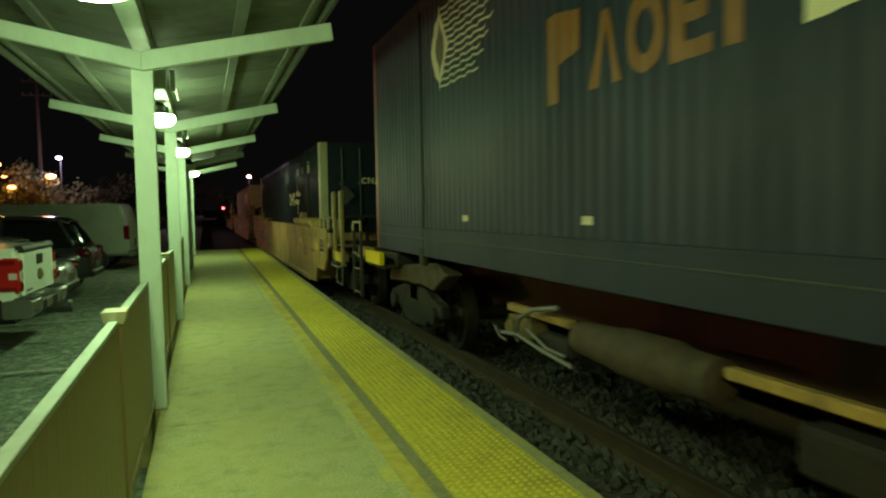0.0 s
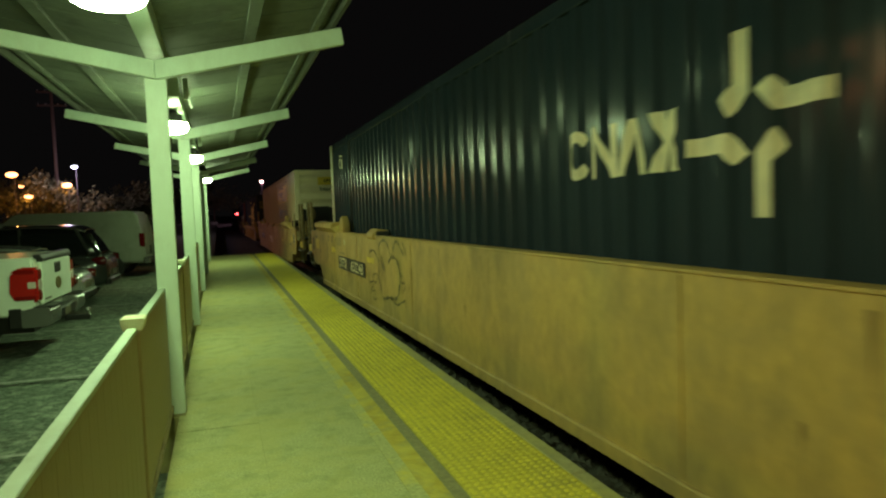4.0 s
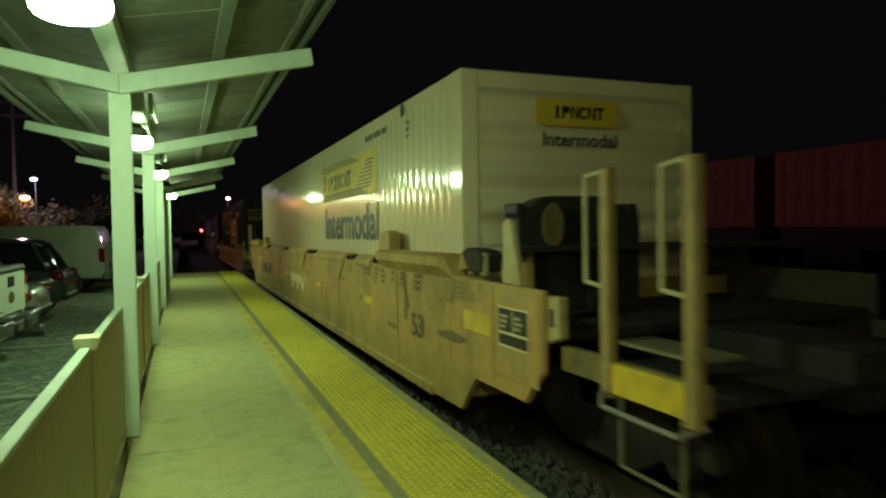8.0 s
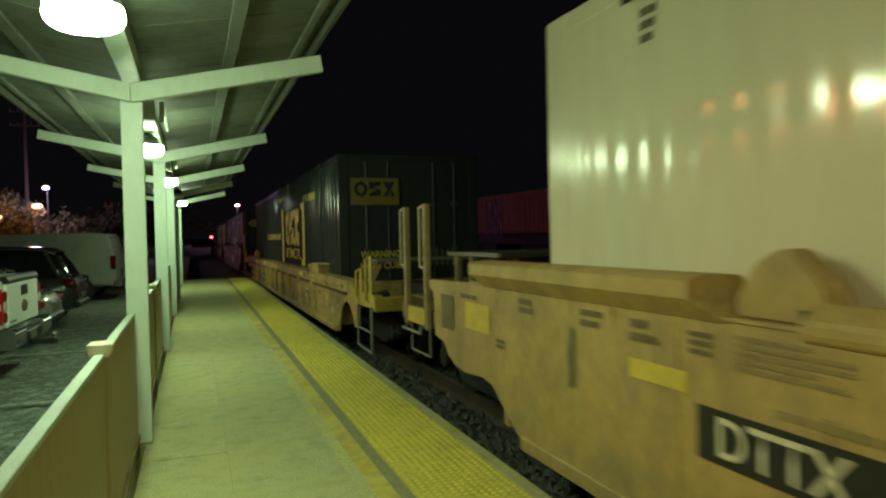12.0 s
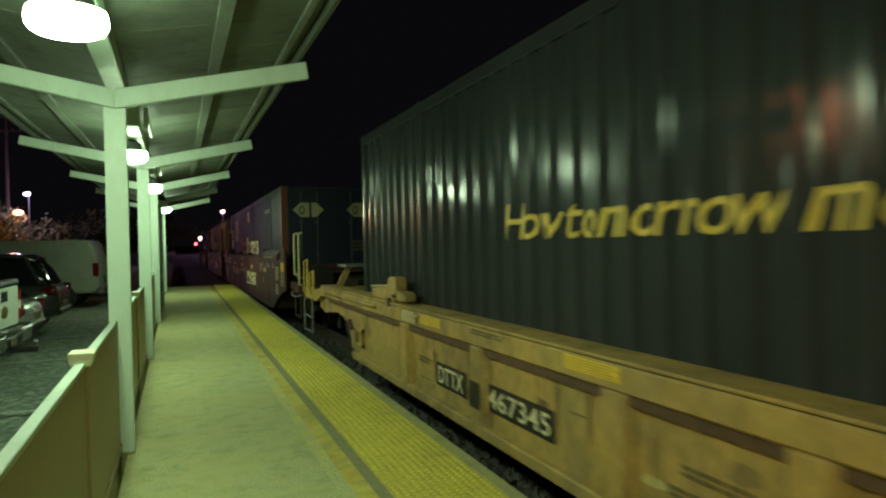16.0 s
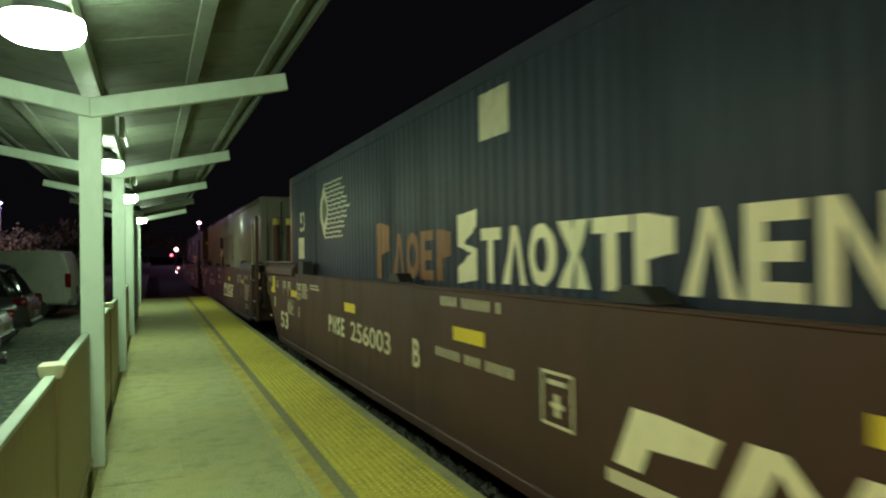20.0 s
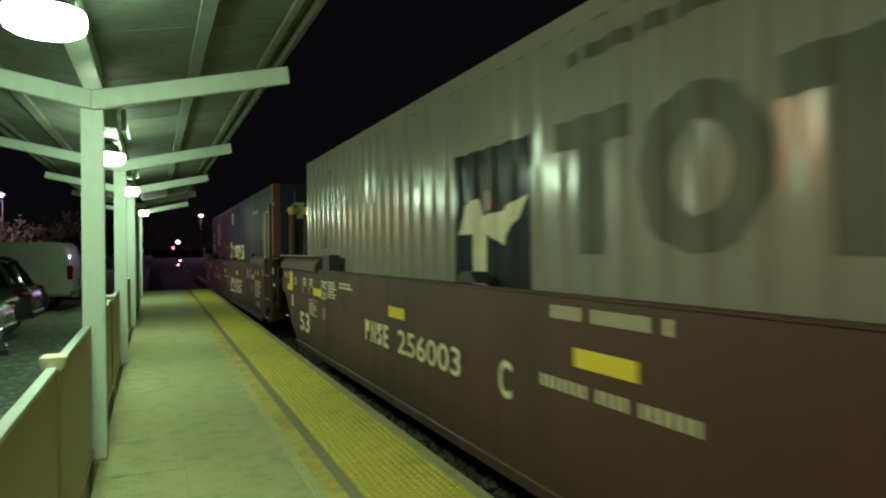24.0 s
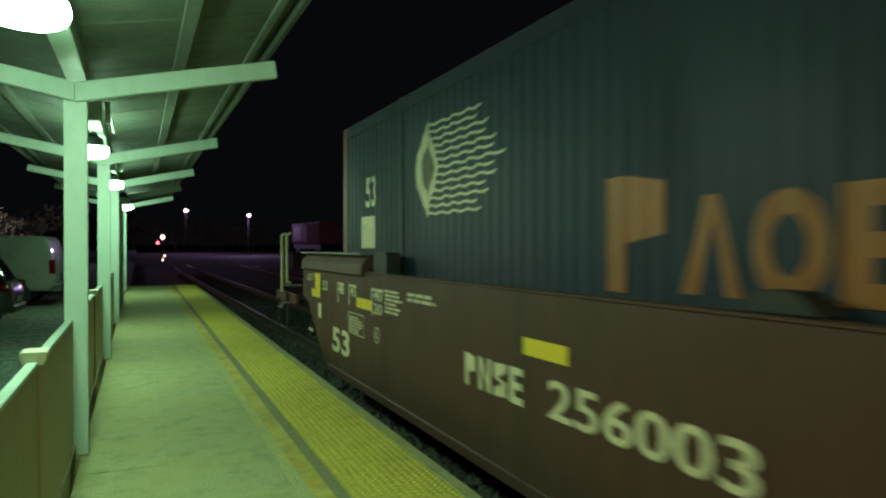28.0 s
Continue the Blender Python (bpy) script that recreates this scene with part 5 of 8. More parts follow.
def sunburst(ob, x, y, z, s, prof):
    """Lens shaped emblem with wavy rays that run to its right; s: its height."""
    pts = [(0.0, 0.5), (0.06, 0.30), (0.18, 0.16), (0.34, 0.04), (0.42, -0.10), (0.50, 0.08), (0.66, 0.26), (0.82, 0.5), (0.66, 0.74), (0.50, 0.92), (0.42, 1.10), (0.34, 0.96), (0.18, 0.84), (0.06, 0.70)]
    on_side("emblem_disc", poly_mesh([[(a * s * 0.86, b * s) for a, b in pts]]), M_LETTER, ob, x, y, z, prof, 0.004)
    on_side("emblem_shade", poly_mesh([[((0.46 + 0.52 * (a - 0.42)) * s * 0.86, (0.5 + 0.62 * (b - 0.5)) * s) for a, b in pts]]), M_GREYPL, ob, x, y, z, prof, 0.007)
    for k in range(13):
        zz = s * (-0.05 + 0.088 * k)
        d = abs(k - 6) / 6
        x0 = s * (0.36 + 0.30 * (1 - d))
        x1 = s * (2.25 - 0.50 * d - (0.16 if k % 2 else 0))
        m = 20
        top = [(x0 + (x1 - x0) * i / m, zz + 0.013 * s * math.sin(i * 1.3) + 0.022 * s) for i in range(m + 1)]
        on_side("emblem_ray", poly_mesh([[(top[i][0], top[i][1] - 0.029 * s), (top[i + 1][0], top[i + 1][1] - 0.029 * s), top[i + 1], top[i]] for i in range(m)]), M_LETTER, ob, x, y, z, prof, 0.004)


def slate_markings(ob, z, hl, wide=True):
    """Orange and white marks along the side, with their feet at z."""
    x = -CON_W / 2
    on_side("mark", glyphs("b", 0.50, 0.62), M_LETTERO, ob, x, hl - 5.22, z, P_FINE, label="orange block mark")
    for k, g in enumerate("wreb"):
        on_side("mark", glyphs(g, 0.36, 0.46), M_LETTERO, ob, x, hl - 5.78 - 0.40 * k, z + 0.02, P_FINE)
    if wide:
        on_side("mark", glyphs("z", 0.40, 0.60), M_LETTERW, ob, x, hl - 7.42, z + 0.01, P_FINE, label="white block mark")
        for k, g in enumerate("twrxtbwen"):
            on_side("mark", glyphs(g, 0.34, 0.42), M_LETTERW, ob, x, hl - 7.86 - 0.365 * k, z + 0.03, P_FINE)


def end_markers(ob, hl):
    for sx in (-1.03, 0.295):
        pts = [(0, 0.175), (0.19, 0.35), (0.57, 0.35), (0.76, 0.175), (0.57, 0), (0.19, 0)]
        on_end("end_marker", poly_mesh([pts]), M_CREAM, ob, sx, -hl - 0.055, 2.15, label="pale hexagonal marker")
        ring = [i * math.pi / 6 for i in range(13)]
        on_end("end_mark_shape", poly_mesh([[(0.22 + 0.07 * math.cos(a), 0.205 + 0.11 * math.sin(a)), (0.22 + 0.07 * math.cos(b), 0.205 + 0.11 * math.sin(b)),
                                             (0.22 + 0.04 * math.cos(b), 0.205 + 0.07 * math.sin(b)), (0.22 + 0.04 * math.cos(a), 0.205 + 0.07 * math.sin(a))] for a, b in zip(ring, ring[1:])]),
               M_GREYPL, ob, sx, -hl - 0.055, 2.115, 0.007)
        on_end("marker_rod", rect_mesh(0.05, 0.36), M_NAVY, ob, sx + 0.40, -hl - 0.055, 2.145, 0.010)
    on_end("lettering", bars_mesh(0.5, 0.3, 3, 8), M_GREYPL, ob, 0.42, -hl - 0.055, 1.3)


def slate_container(u, floor):
    hl = CON_L / 2
    ob = container("shipping_container", "slate blue ribbed shipping container with orange corner posts", P_FINE, M_SLATE, M_ORANGE, u, floor, 0.16,
                   seams=(-hl + 2.02, hl - 2.02), header=0.14)
    x = -CON_W / 2
    sunburst(ob, x, hl - 2.42, 1.76, 0.74, P_FINE)
    slate_markings(ob, 1.19, hl)
    on_side("placard", rect_mesh(0.48, 0.36), M_LETTER, ob, x, hl - 7.86, 2.32, P_FINE, label="white placard")
    on_side("lettering", text_mesh("53", 0.34, 0.34, bold=0.02), M_LETTER, ob, x, hl - 0.92, 1.88, P_FINE)
    on_side("placard", rect_mesh(0.50, 0.36), M_LETTER, ob, x, hl - 0.74, 1.42, P_FINE, label="white placard")
    on_side("stencil", number_bars(0.88, 0.09, 10, (4,)), M_LETTER, ob, x, -hl + 3.18, 2.38, P_FINE)
    end_markers(ob, hl)
    return ob


def build_containers():
    hw, hl = CON_W / 2, CON_L / 2
    # high container on the first car
    u = 9.60 - hl
    c = container("shipping_container", "slate blue ribbed shipping container with orange corner posts riding high", P_FINE, M_SLATE, M_ORANGE, u, 1.18, 0.33,
                  seams=(-hl + 2.15, hl - 2.15), header=0.14)
    # the thin pale strip paints a highlight along the rail
    box_part("rail_lip", (-hw - 0.012, -hw + 0.02, -hl + 0.2, hl - 0.2, 0.207, 0.216), M_ROD, c, "pale strip for the highlight on the rail")
    box_part("rail_lip", (-hw - 0.010, -hw + 0.02, -hl + 0.2, hl - 0.2, 0.30, 0.325), M_SLATE, c)
    sunburst(c, -hw, hl - 2.62, 1.84, 0.74, P_FINE)
    slate_markings(c, 1.27, hl)
    for yy in (6.1, 3.89):
        on_side("placard", rect_mesh(0.14, 0.057), M_LETTER, c, -hw, yy + 0.03 - u, 0.422, P_FINE, label="small white placard")
    # dark container
    u = 14.57 + 8.045
    c = container("shipping_container", "dark blue corrugated shipping container with cream corner posts", P_MID, M_INK, M_CREAM, u, posts=0.25, length=16.09, crease=6, seams=(-hl + 2.1, hl - 2.1))
    for yy, z0, z1, out in ((hl, 2.00, 2.13, 0.016), (hl, 1.36, 1.46, 0.016)):
        y0, y1 = sorted((yy - out * 2.2, yy + out))
        box_part("door_latch", (-hw - 0.004, -hw + 0.10, y0, y1, z0, z1), M_DARK, c, "dark door latch", 0.008)
        box_part("latch_bar", (-hw - 0.012, -hw + 0.02, *sorted((yy - out * 2, yy - out * 7.5)), z0 + 0.02, z0 + 0.06), M_STEEL, c, "", 0.006)
    for k, g in enumerate("cnwx"):
        on_side("mark", glyphs(g, 0.27, 0.34), M_LETTER, c, -hw, 20.2 - 0.32 * k - u, 1.60, P_MID)
    q = [(0.05, 0.20), (0.20, 0.05), (0.62, 0.05), (0.62, 0.18), (0.27, 0.18), (0.18, 0.27)]
    for k in range(4):
        ca, sa = math.cos(k * math.pi / 2), math.sin(k * math.pi / 2)
        on_side("emblem", poly_mesh([[(0.46 + (p * ca - r * sa) * 0.72, 0.46 + (p * sa + r * ca) * 0.72) for p, r in q]]), M_LETTER, c, -hw, 18.92 - u, 1.33, P_MID)
    on_side("serial_mark", number_bars(1.2, 0.17, 6, (4,)), M_LETTER, c, -hw, 18.5 - u, 2.38, P_MID)
    for uu in (16.52, 29.6):
        on_side("mark", glyphs("tb", 0.34, 0.20), M_LETTER, c, -hw, uu - u, 2.34, P_MID)
        on_side("mark", rect_mesh(0.2, 0.03), M_LETTER, c, -hw, uu - 0.08 - u, 2.58, P_MID)
    on_end("placard", poly_mesh([[(0.21, 0), (0.42, 0.21), (0.21, 0.42), (0, 0.21)]]), M_ROD, c, -0.98, -hl - 0.055, 1.55)
    on_end("mark", glyphs("cnwxr", 0.72, 0.14), M_LETTER, c, -0.42, -hl - 0.055, 2.0)
    for x in (0.70, 0.90):
        on_end("stencil", bars_mesh(0.08, 0.9, 8, 6), M_GREYPL, c, x, -hl - 0.055, 1.6)
    # white container
    u = 38.0 + hl
    c = container("shipping_container", "white shipping container with a yellow panel and dark green lettering", P_THIN, M_PALE, M_PALE, u, sill=0.14, posts=0.26, end_near="ribs", seams=())
    on_side("logo_panel", rect_mesh(3.58, 0.60), M_LETTERY, c, -hw, 44.43 - u, 1.96, P_THIN, label="yellow company panel")
    for k in range(4):
        on_side("logo_stripe", rect_mesh(3.1 - 0.15 * k, 0.014), M_BLACK, c, -hw, 44.40 - u, 1.98 + 0.028 * k, P_THIN, 0.007)
        on_side("logo_stripe", rect_mesh(2.2 + 0.15 * k, 0.014), M_BLACK, c, -hw, 44.40 - u, 2.545 - 0.028 * k, P_THIN, 0.007)
    for k in range(8):
        on_side("logo_stripe", rect_mesh(0.95 - 0.08 * k, 0.016), M_BLACK, c, -hw, 42.05 - u - 0.10 * k, 2.06 + 0.05 * k, P_THIN, 0.007)
        on_side("logo_stripe", rect_mesh(0.26 - 0.02 * k, 0.02), M_BLACK, c, -hw, 44.34 - u - 0.01 * k, 2.40 - 0.035 * k, P_THIN, 0.007)
    on_side("logo_plaque", poly_mesh([[(0, 0.31), (0.10, 0), (1.76, 0), (1.86, 0.31)]]), M_LETTERY, c, -hw, 44.02 - u, 2.10, P_THIN, 0.010)
    for k, g in enumerate("ibxncnt"):
        on_side("logo_mark", glyphs(g, 0.20 if k > 1 else 0.14, 0.235), M_BLACK, c, -hw, 43.90 - 0.245 * k - u, 2.135, P_THIN, 0.013)
    on_side("lettering", text_mesh("Intermodal", 3.42, 0.52, bold=0.022), M_LETTERG, c, -hw, 44.20 - u, 1.33, P_THIN)
    on_side("serial_mark", number_bars(1.35, 0.085, 13), M_GREYPL, c, -hw, 52.15 - u, 2.65, P_THIN)
    on_side("serial_mark", number_bars(1.15, 0.09, 7), M_GREYPL, c, -hw, 50.39 - u, 2.49, P_THIN)
    on_side("stencil", bars_mesh(1.2, 0.12, 1, 19), M_GREYPL, c, -hw, 41.4 - u, 2.66, P_THIN)
    for uu in (53.1, 39.6):
        on_side("stencil", bars_mesh(0.14, 0.22, 3, 2), M_GREYPL, c, -hw, uu - u, 2.48, P_THIN)
        on_side("vent", rect_mesh(0.12, 0.14), M_BLACK, c, -hw, uu + 0.15 - u, 2.74, None, 0.012)
    on_end("logo_panel", rect_mesh(0.92, 0.26), M_LETTERY, c, -0.57, -hl - 0.068, 2.41)
    on_end("logo_mark", glyphs("ibncnt", 0.56, 0.12), M_BLACK, c, -0.39, -hl - 0.068, 2.48, 0.008)
    on_end("lettering", text_mesh("Intermodal", 0.82, 0.13, bold=0.018), M_LETTERG, c, -0.50, -hl - 0.068, 2.22)
    # navy container
    u = 61.35 + hl + 0.05
    c = container("shipping_container", "navy blue corrugated shipping container with yellow lettering", P_MID, M_NAVY, M_NAVY, u, posts=0.14, crease=6, seams=(-hl + 1.85, hl - 2.3))
    for uu, sgn in ((69.31, 1), (65.77, -1)):
        pts = [(0, 0), (0.36, 0), (0.36, 0.15), (0.24, 0.15), (0.24, 1.30), (0.36, 1.30), (0.36, 1.45), (0, 1.45)]
        quads = [[pts[0], pts[1], pts[2], (0, 0.15)], [(0, 0.151), pts[3], pts[4], (0, 1.299)], [(0, 1.30), pts[5], pts[6], pts[7]]]
        if sgn < 0:
            quads = [[(0.36 - p, r) for p, r in q2][::-1] for q2 in quads]
        on_side("bracket_mark", poly_mesh(quads), M_LETTERY, c, -hw, uu - u, 0.84, P_MID, label="yellow bracket")
    for k, (g, w) in enumerate((("r", 0.80), ("z", 0.74), ("x", 1.0))):
        on_side("mark", glyphs(g, w, 0.88), M_LETTERY, c, -hw, 68.52 - (0, 0.76, 1.46)[k] - u, 1.30, P_MID, label="large yellow block mark")
    on_side("lettering", text_mesh("INTERMODAL", 2.42, 0.25, bold=0.012), M_LETTERY, c, -hw, 68.43 - u, 0.98, P_MID)
    on_side("lettering", text_mesh("How tomorrow moves", 3.72, 0.27, shear=0.25, bold=0.008), M_LETTERY, c, -hw, 73.3 - u, 1.45, P_MID)
    on_side("serial_mark", number_bars(1.55, 0.15, 9, (3,)), M_LETTERY, c, -hw, 65.3 - u, 2.28, P_MID)
    for uu, n in ((70.18, 6), (69.35, 4)):
        on_side("stencil", number_bars(0.70 + 0.02 * n, 0.10, n), M_LETTERY, c, -hw, uu - u, 2.52, P_MID)
    # panel colour holds the shade of the end wall
    on_end("logo_panel", rect_mesh(0.86, 0.46), M_SIGNDIM, c, -1.10, -hl - 0.06, 2.02, label="yellow company panel")
    on_end("logo_mark", glyphs("rzx", 0.74, 0.26), M_NAVY, c, -1.04, -hl - 0.06, 2.16, 0.008)
    on_end("lettering", text_mesh("WARNING", 0.72, 0.12, bold=0.02), M_LETTERY, c, -0.95, -hl - 0.06, 1.10)
    on_end("lettering", text_mesh("HIGH CUBE", 0.78, 0.12, bold=0.02), M_LETTERY, c, -0.95, -hl - 0.06, 0.90)
    for z in (0.92, 1.10):
        on_end("serial_mark", number_bars(0.62, 0.12, 6), M_GREYPL, c, 0.20, -hl - 0.06, z)
    # the three containers of the brown cars
    slate_container(85.05 + hl + 0.12, FLOOR)
    u = 105.05 + 8.215
    c = container("shipping_container", "grey corrugated shipping container with a dark blue panel", P_WIDE, M_GREY, M_GREY, u, posts=0.15, length=16.43, crease=6, seams=())
    on_side("logo_panel", rect_mesh(1.25, 1.12), M_NAVY, c, -hw, 115.47 - u, 1.10, P_WIDE, label="dark blue logo panel")
    on_side("logo_shape", poly_mesh([[(0.08, 0.46), (0.60, 0.46), (0.48, 0.60), (0.42, 0.74), (0.15, 0.70)], [(0.60, 0.46), (0.82, 0.36), (1.05, 0.56), (1.19, 0.73), (0.80, 0.62), (0.48, 0.60)], [(0.36, 0.05), (0.60, 0.05), (0.60, 0.459), (0.36, 0.459)]]),
            M_LETTER, c, -hw, 115.47 - u, 1.10, P_WIDE, 0.008, "white swept shape")
    on_side("logo_shape", poly_mesh([[(0.50, 0.63), (0.74, 0.64), (0.66, 0.78), (0.50, 0.80)]]), M_CARRED, c, -hw, 115.47 - u, 1.10, P_WIDE, 0.008, "small red shape")
    for g, a, b in (("t", 113.91, 113.21), ("r", 113.14, 112.27), ("t", 112.26, 111.52), ("e", 111.42, 110.82)):
        on_side("mark", glyphs(g, a - b, 0.83), M_GREYPL, c, -hw, a - u, 1.40, P_WIDE, label="dark grey block mark")
    on_side("stencil", bars_mesh(1.3, 0.14, 1, 15), M_GREYPL, c, -hw, 113.8 - u, 2.56, P_WIDE)
    on_side("mark", glyphs("tb", 0.20, 0.12), M_GREYPL, c, -hw, 119.97 - u, 2.48, P_WIDE)
    on_side("lettering", text_mesh("53", 0.34, 0.22, bold=0.02), M_GREYPL, c, -hw, 120.55 - u, 1.46, P_WIDE)
    slate_container(124.9 + hl + 0.08, FLOOR)


# ---- well cars ----
def post_mesh(x, y, tall):
    bm = B()
    bm_box(bm, x - 0.03, x + 0.03, y - 0.042, y + 0.042, 0.80, tall)
    soften(bm, 0.008)
    return bm


def add_end_platform(car, y, s, paint, tall=2.07):
    """Brake platform, ladder posts and step at the end of a car; s: the way out (+1 or -1)."""
    a, b = sorted((y, y + s * (1.15 if paint != M_BROWN else 1.5)))
    bm = B()
    bm_box(bm, -1.25, 1.25, a, b, 0.84, 0.88)
    part("end_deck", bm, M_STEEL, car, "dark steel end deck")
    # far-side parts (sx > 0) take a dark brown that paints in their shade
    for sx in (-1, 1):
        x = sx * 1.46
        offs = (0.15, 0.82) if s > 0 else (0.56, 1.23)
        if paint == M_BROWN:
            offs = (0.40, 0.80) if s > 0 else (0.85, 1.38)
            for d, foot in zip(offs, (1.16, 0.98)):
                part("hand_post", bent_bar([(x - sx * 0.06, y + s * d, foot), (x, y + s * d, foot + 0.02), (x, y + s * d, tall - 0.03), (x - sx * 0.06, y + s * d, tall)], 0.024), M_CREAM if sx < 0 else M_RUSTSHADE, car, "pale bent hand rail" if sx < 0 else "shade-dark bent hand rail")
        else:
            part("hand_post", post_mesh(x, y + s * offs[0], tall), M_POSTYEL if sx < 0 else M_RUSTSHADE, car, "dirty hand post, shade-dark on the far side")
            part("hand_post", post_mesh(x, y + s * offs[1], tall), M_POSTYEL if sx < 0 else M_RUSTSHADE, car, "dirty hand post, shade-dark on the far side")
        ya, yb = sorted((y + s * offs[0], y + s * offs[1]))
        box_part("side_beam", (min(x - sx * 0.035, x - sx * 0.10), max(x - sx * 0.035, x - sx * 0.10), a - 0.1, b, 0.84, 1.0), paint if sx < 0 else M_RUSTSHADE, car, "", 0.01)
        box_part("step_guard", (min(x - sx * 0.03, x + sx * 0.02), max(x - sx * 0.03, x + sx * 0.02), ya + 0.045, yb - 0.045, 0.83, 1.0), M_BROWN if paint == M_BROWN else M_GUARD if sx < 0 else M_RUSTSHADE, car, "bright yellow step guard" if paint != M_BROWN else "", 0.008)
        sa, sb, foot = (0.09, 0.69, 0.535) if s > 0 else (0.67, 1.16, 0.45)
        if paint == M_BROWN:
            sa, sb, foot = (0.35, 1.05, 0.42) if s > 0 else (0.88, 1.48, 0.36)
        bm = bent_bar([(x, y + s * sa, 0.82), (x, y + s * sa, foot), (x, y + s * sb, foot), (x, y + s * sb, 0.82)], 0.013)
        part("stirrup", bm, M_WORN if paint != M_BROWN else M_RUSTSHADE, car, "worn steel stirrup step")
        for d in offs if paint != M_BROWN else ():
            yy = y + s * d + 0.03
            bm = bent_bar([(x, yy, tall - 0.66), (x, yy + 0.19, tall - 0.64), (x, yy + 0.19, tall - 0.03), (x, yy, tall - 0.01)], 0.014)
            part("grab_iron", bm, M_STENY if sx < 0 else M_RUSTSHADE, car, "pale bent grab iron")
        box_part("step_plate", (min(x - sx * 0.03, x - sx * 0.30), max(x - sx * 0.03, x - sx * 0.30), min(y + s * offs[0], y + s * offs[1]), max(y + s * offs[0], y + s * offs[1]), 1.10, 1.12), M_WORN if sx < 0 else M_RUSTSHADE, car, "worn steel step plate")
    bm = bent_bar([(-1.4, y + s * (offs[1] + 0.02), 0.80), (-1.53, y + s * (offs[1] - 0.03), 0.76), (-1.53, y + s * (offs[0] + 0.03), 0.765), (-1.53, y + s * (offs[0] + 0.03), 0.83), (-1.4, y + s * offs[0], 0.84)], 0.016)
    part("tread_rail", bm, M_POLE, car, "worn steel rail")


CHUTE = 2
CAR_TOP = {1: 1.395, 2: 1.357}   # height of the side over the rail; the second car rides lower
HOODS = {1: ((-7.22, 2.44), (7.30, 2.36), (3.0, 0.45)),
         2: ((-7.42, 2.0), (7.45, 2.5), (-5.5, 0.75), (5.28, 0.8), (-3.38, 2.16), (-0.18, 2.2), (2.95, 2.2))}


def smooth_car(u, seed, number):
    """Yellow well car for one 53 foot container; local y = 0 at its middle."""
    car = thing("well_car", "dirty yellow well car with black stencils", "railway wagon", "wagons of the train")
    top = CAR_TOP[seed]
    for s in (-1, 1):
        # the far side is coloured dark brown for shade, not for its own paint
        paint = M_YEL if s < 0 else M_RUSTSHADE
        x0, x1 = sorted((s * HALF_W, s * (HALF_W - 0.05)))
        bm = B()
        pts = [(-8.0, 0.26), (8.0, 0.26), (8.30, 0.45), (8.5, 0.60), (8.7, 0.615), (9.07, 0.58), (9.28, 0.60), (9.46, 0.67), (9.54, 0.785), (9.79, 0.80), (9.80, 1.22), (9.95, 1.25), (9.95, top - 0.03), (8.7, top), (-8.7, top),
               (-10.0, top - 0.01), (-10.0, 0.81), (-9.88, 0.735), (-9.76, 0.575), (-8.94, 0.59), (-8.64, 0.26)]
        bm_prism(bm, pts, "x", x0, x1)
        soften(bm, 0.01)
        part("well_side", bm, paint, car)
        xs0, xs1 = sorted((s * (HALF_W + 0.03), s * (HALF_W - 0.09)))
        box_part("bottom_chord", (xs0, xs1, -8.0, 8.0, 0.24, 0.34), paint, car, "", 0.01)
        xs0, xs1 = sorted((s * (HALF_W + 0.012), s * (HALF_W - 0.12)))
        box_part("top_chord", (xs0, xs1, -8.9, 8.9, top - 0.01, top + 0.01), paint, car, "", 0.004)
        # hoods along the top edge
        for c, w in HOODS[seed]:
            big = abs(c) > 6.9
            bm = B()
            xo, xi = s * (HALF_W + (0.10 if big else 0.035)), s * (CON_W / 2 + 0.03)
            if big:
                pts = [(s * (HALF_W + 0.008), top - 0.02), (xo, top + 0.080), (xo, top + 0.160), (s * (HALF_W + 0.06), top + 0.178), (s * (HALF_W - 0.05), top + 0.19), (xi, top + 0.175), (xi, top - 0.015), (s * (HALF_W + 0.008), top - 0.015)]
            else:
                pts = [(xo - s * 0.025, top - 0.05), (xo, top - 0.02), (xo, top + 0.035), (s * (HALF_W - 0.05), top + 0.105), (xi, top + 0.08), (xi, top - 0.015)]
            vs = bm_prism(bm, pts, "y", c - w / 2, c + w / 2)
            if big:
                for v in vs:
                    if v.co.z < top + 0.05:
                        v.co.y -= 0.13
            soften(bm, 0.012)
            part("edge_hood", bm, paint, car)
            if not big:
                # black blocks stand for the shadow at both hood ends
                for e in (-1, 1):
                    box_part("hood_shadow_gap", (min(s * (HALF_W - 0.20), s * (HALF_W - 0.02)), max(s * (HALF_W - 0.20), s * (HALF_W - 0.02)), c + e * (w / 2 + 0.02) - 0.015, c + e * (w / 2 + 0.02) + 0.015, top, top + 0.07), M_DARK, car, "dark block for the shadow at the hood end")
            # tapered plate below the hood
            if not big and w > 1:
                bm = B()
                xa, xb = sorted((s * (HALF_W + 0.004), s * (HALF_W + 0.022)))
                bm_prism(bm, [(c - w / 2 + 0.06, top - 0.025), (c - w / 2 + 0.36, 1.07), (c + w / 2 - 0.36, 1.07), (c + w / 2 - 0.06, top - 0.025)], "x", xa, xb)
                part("gusset_plate", bm, paint, car)
        for c in (-6.36, 5.80):
            bm = B()
            xa, xb = sorted((s * (HALF_W - 0.04), s * (HALF_W - 0.17)))
            k = 1 if c > 0 else -1
            up = 0.40 if seed == 2 else 0.31
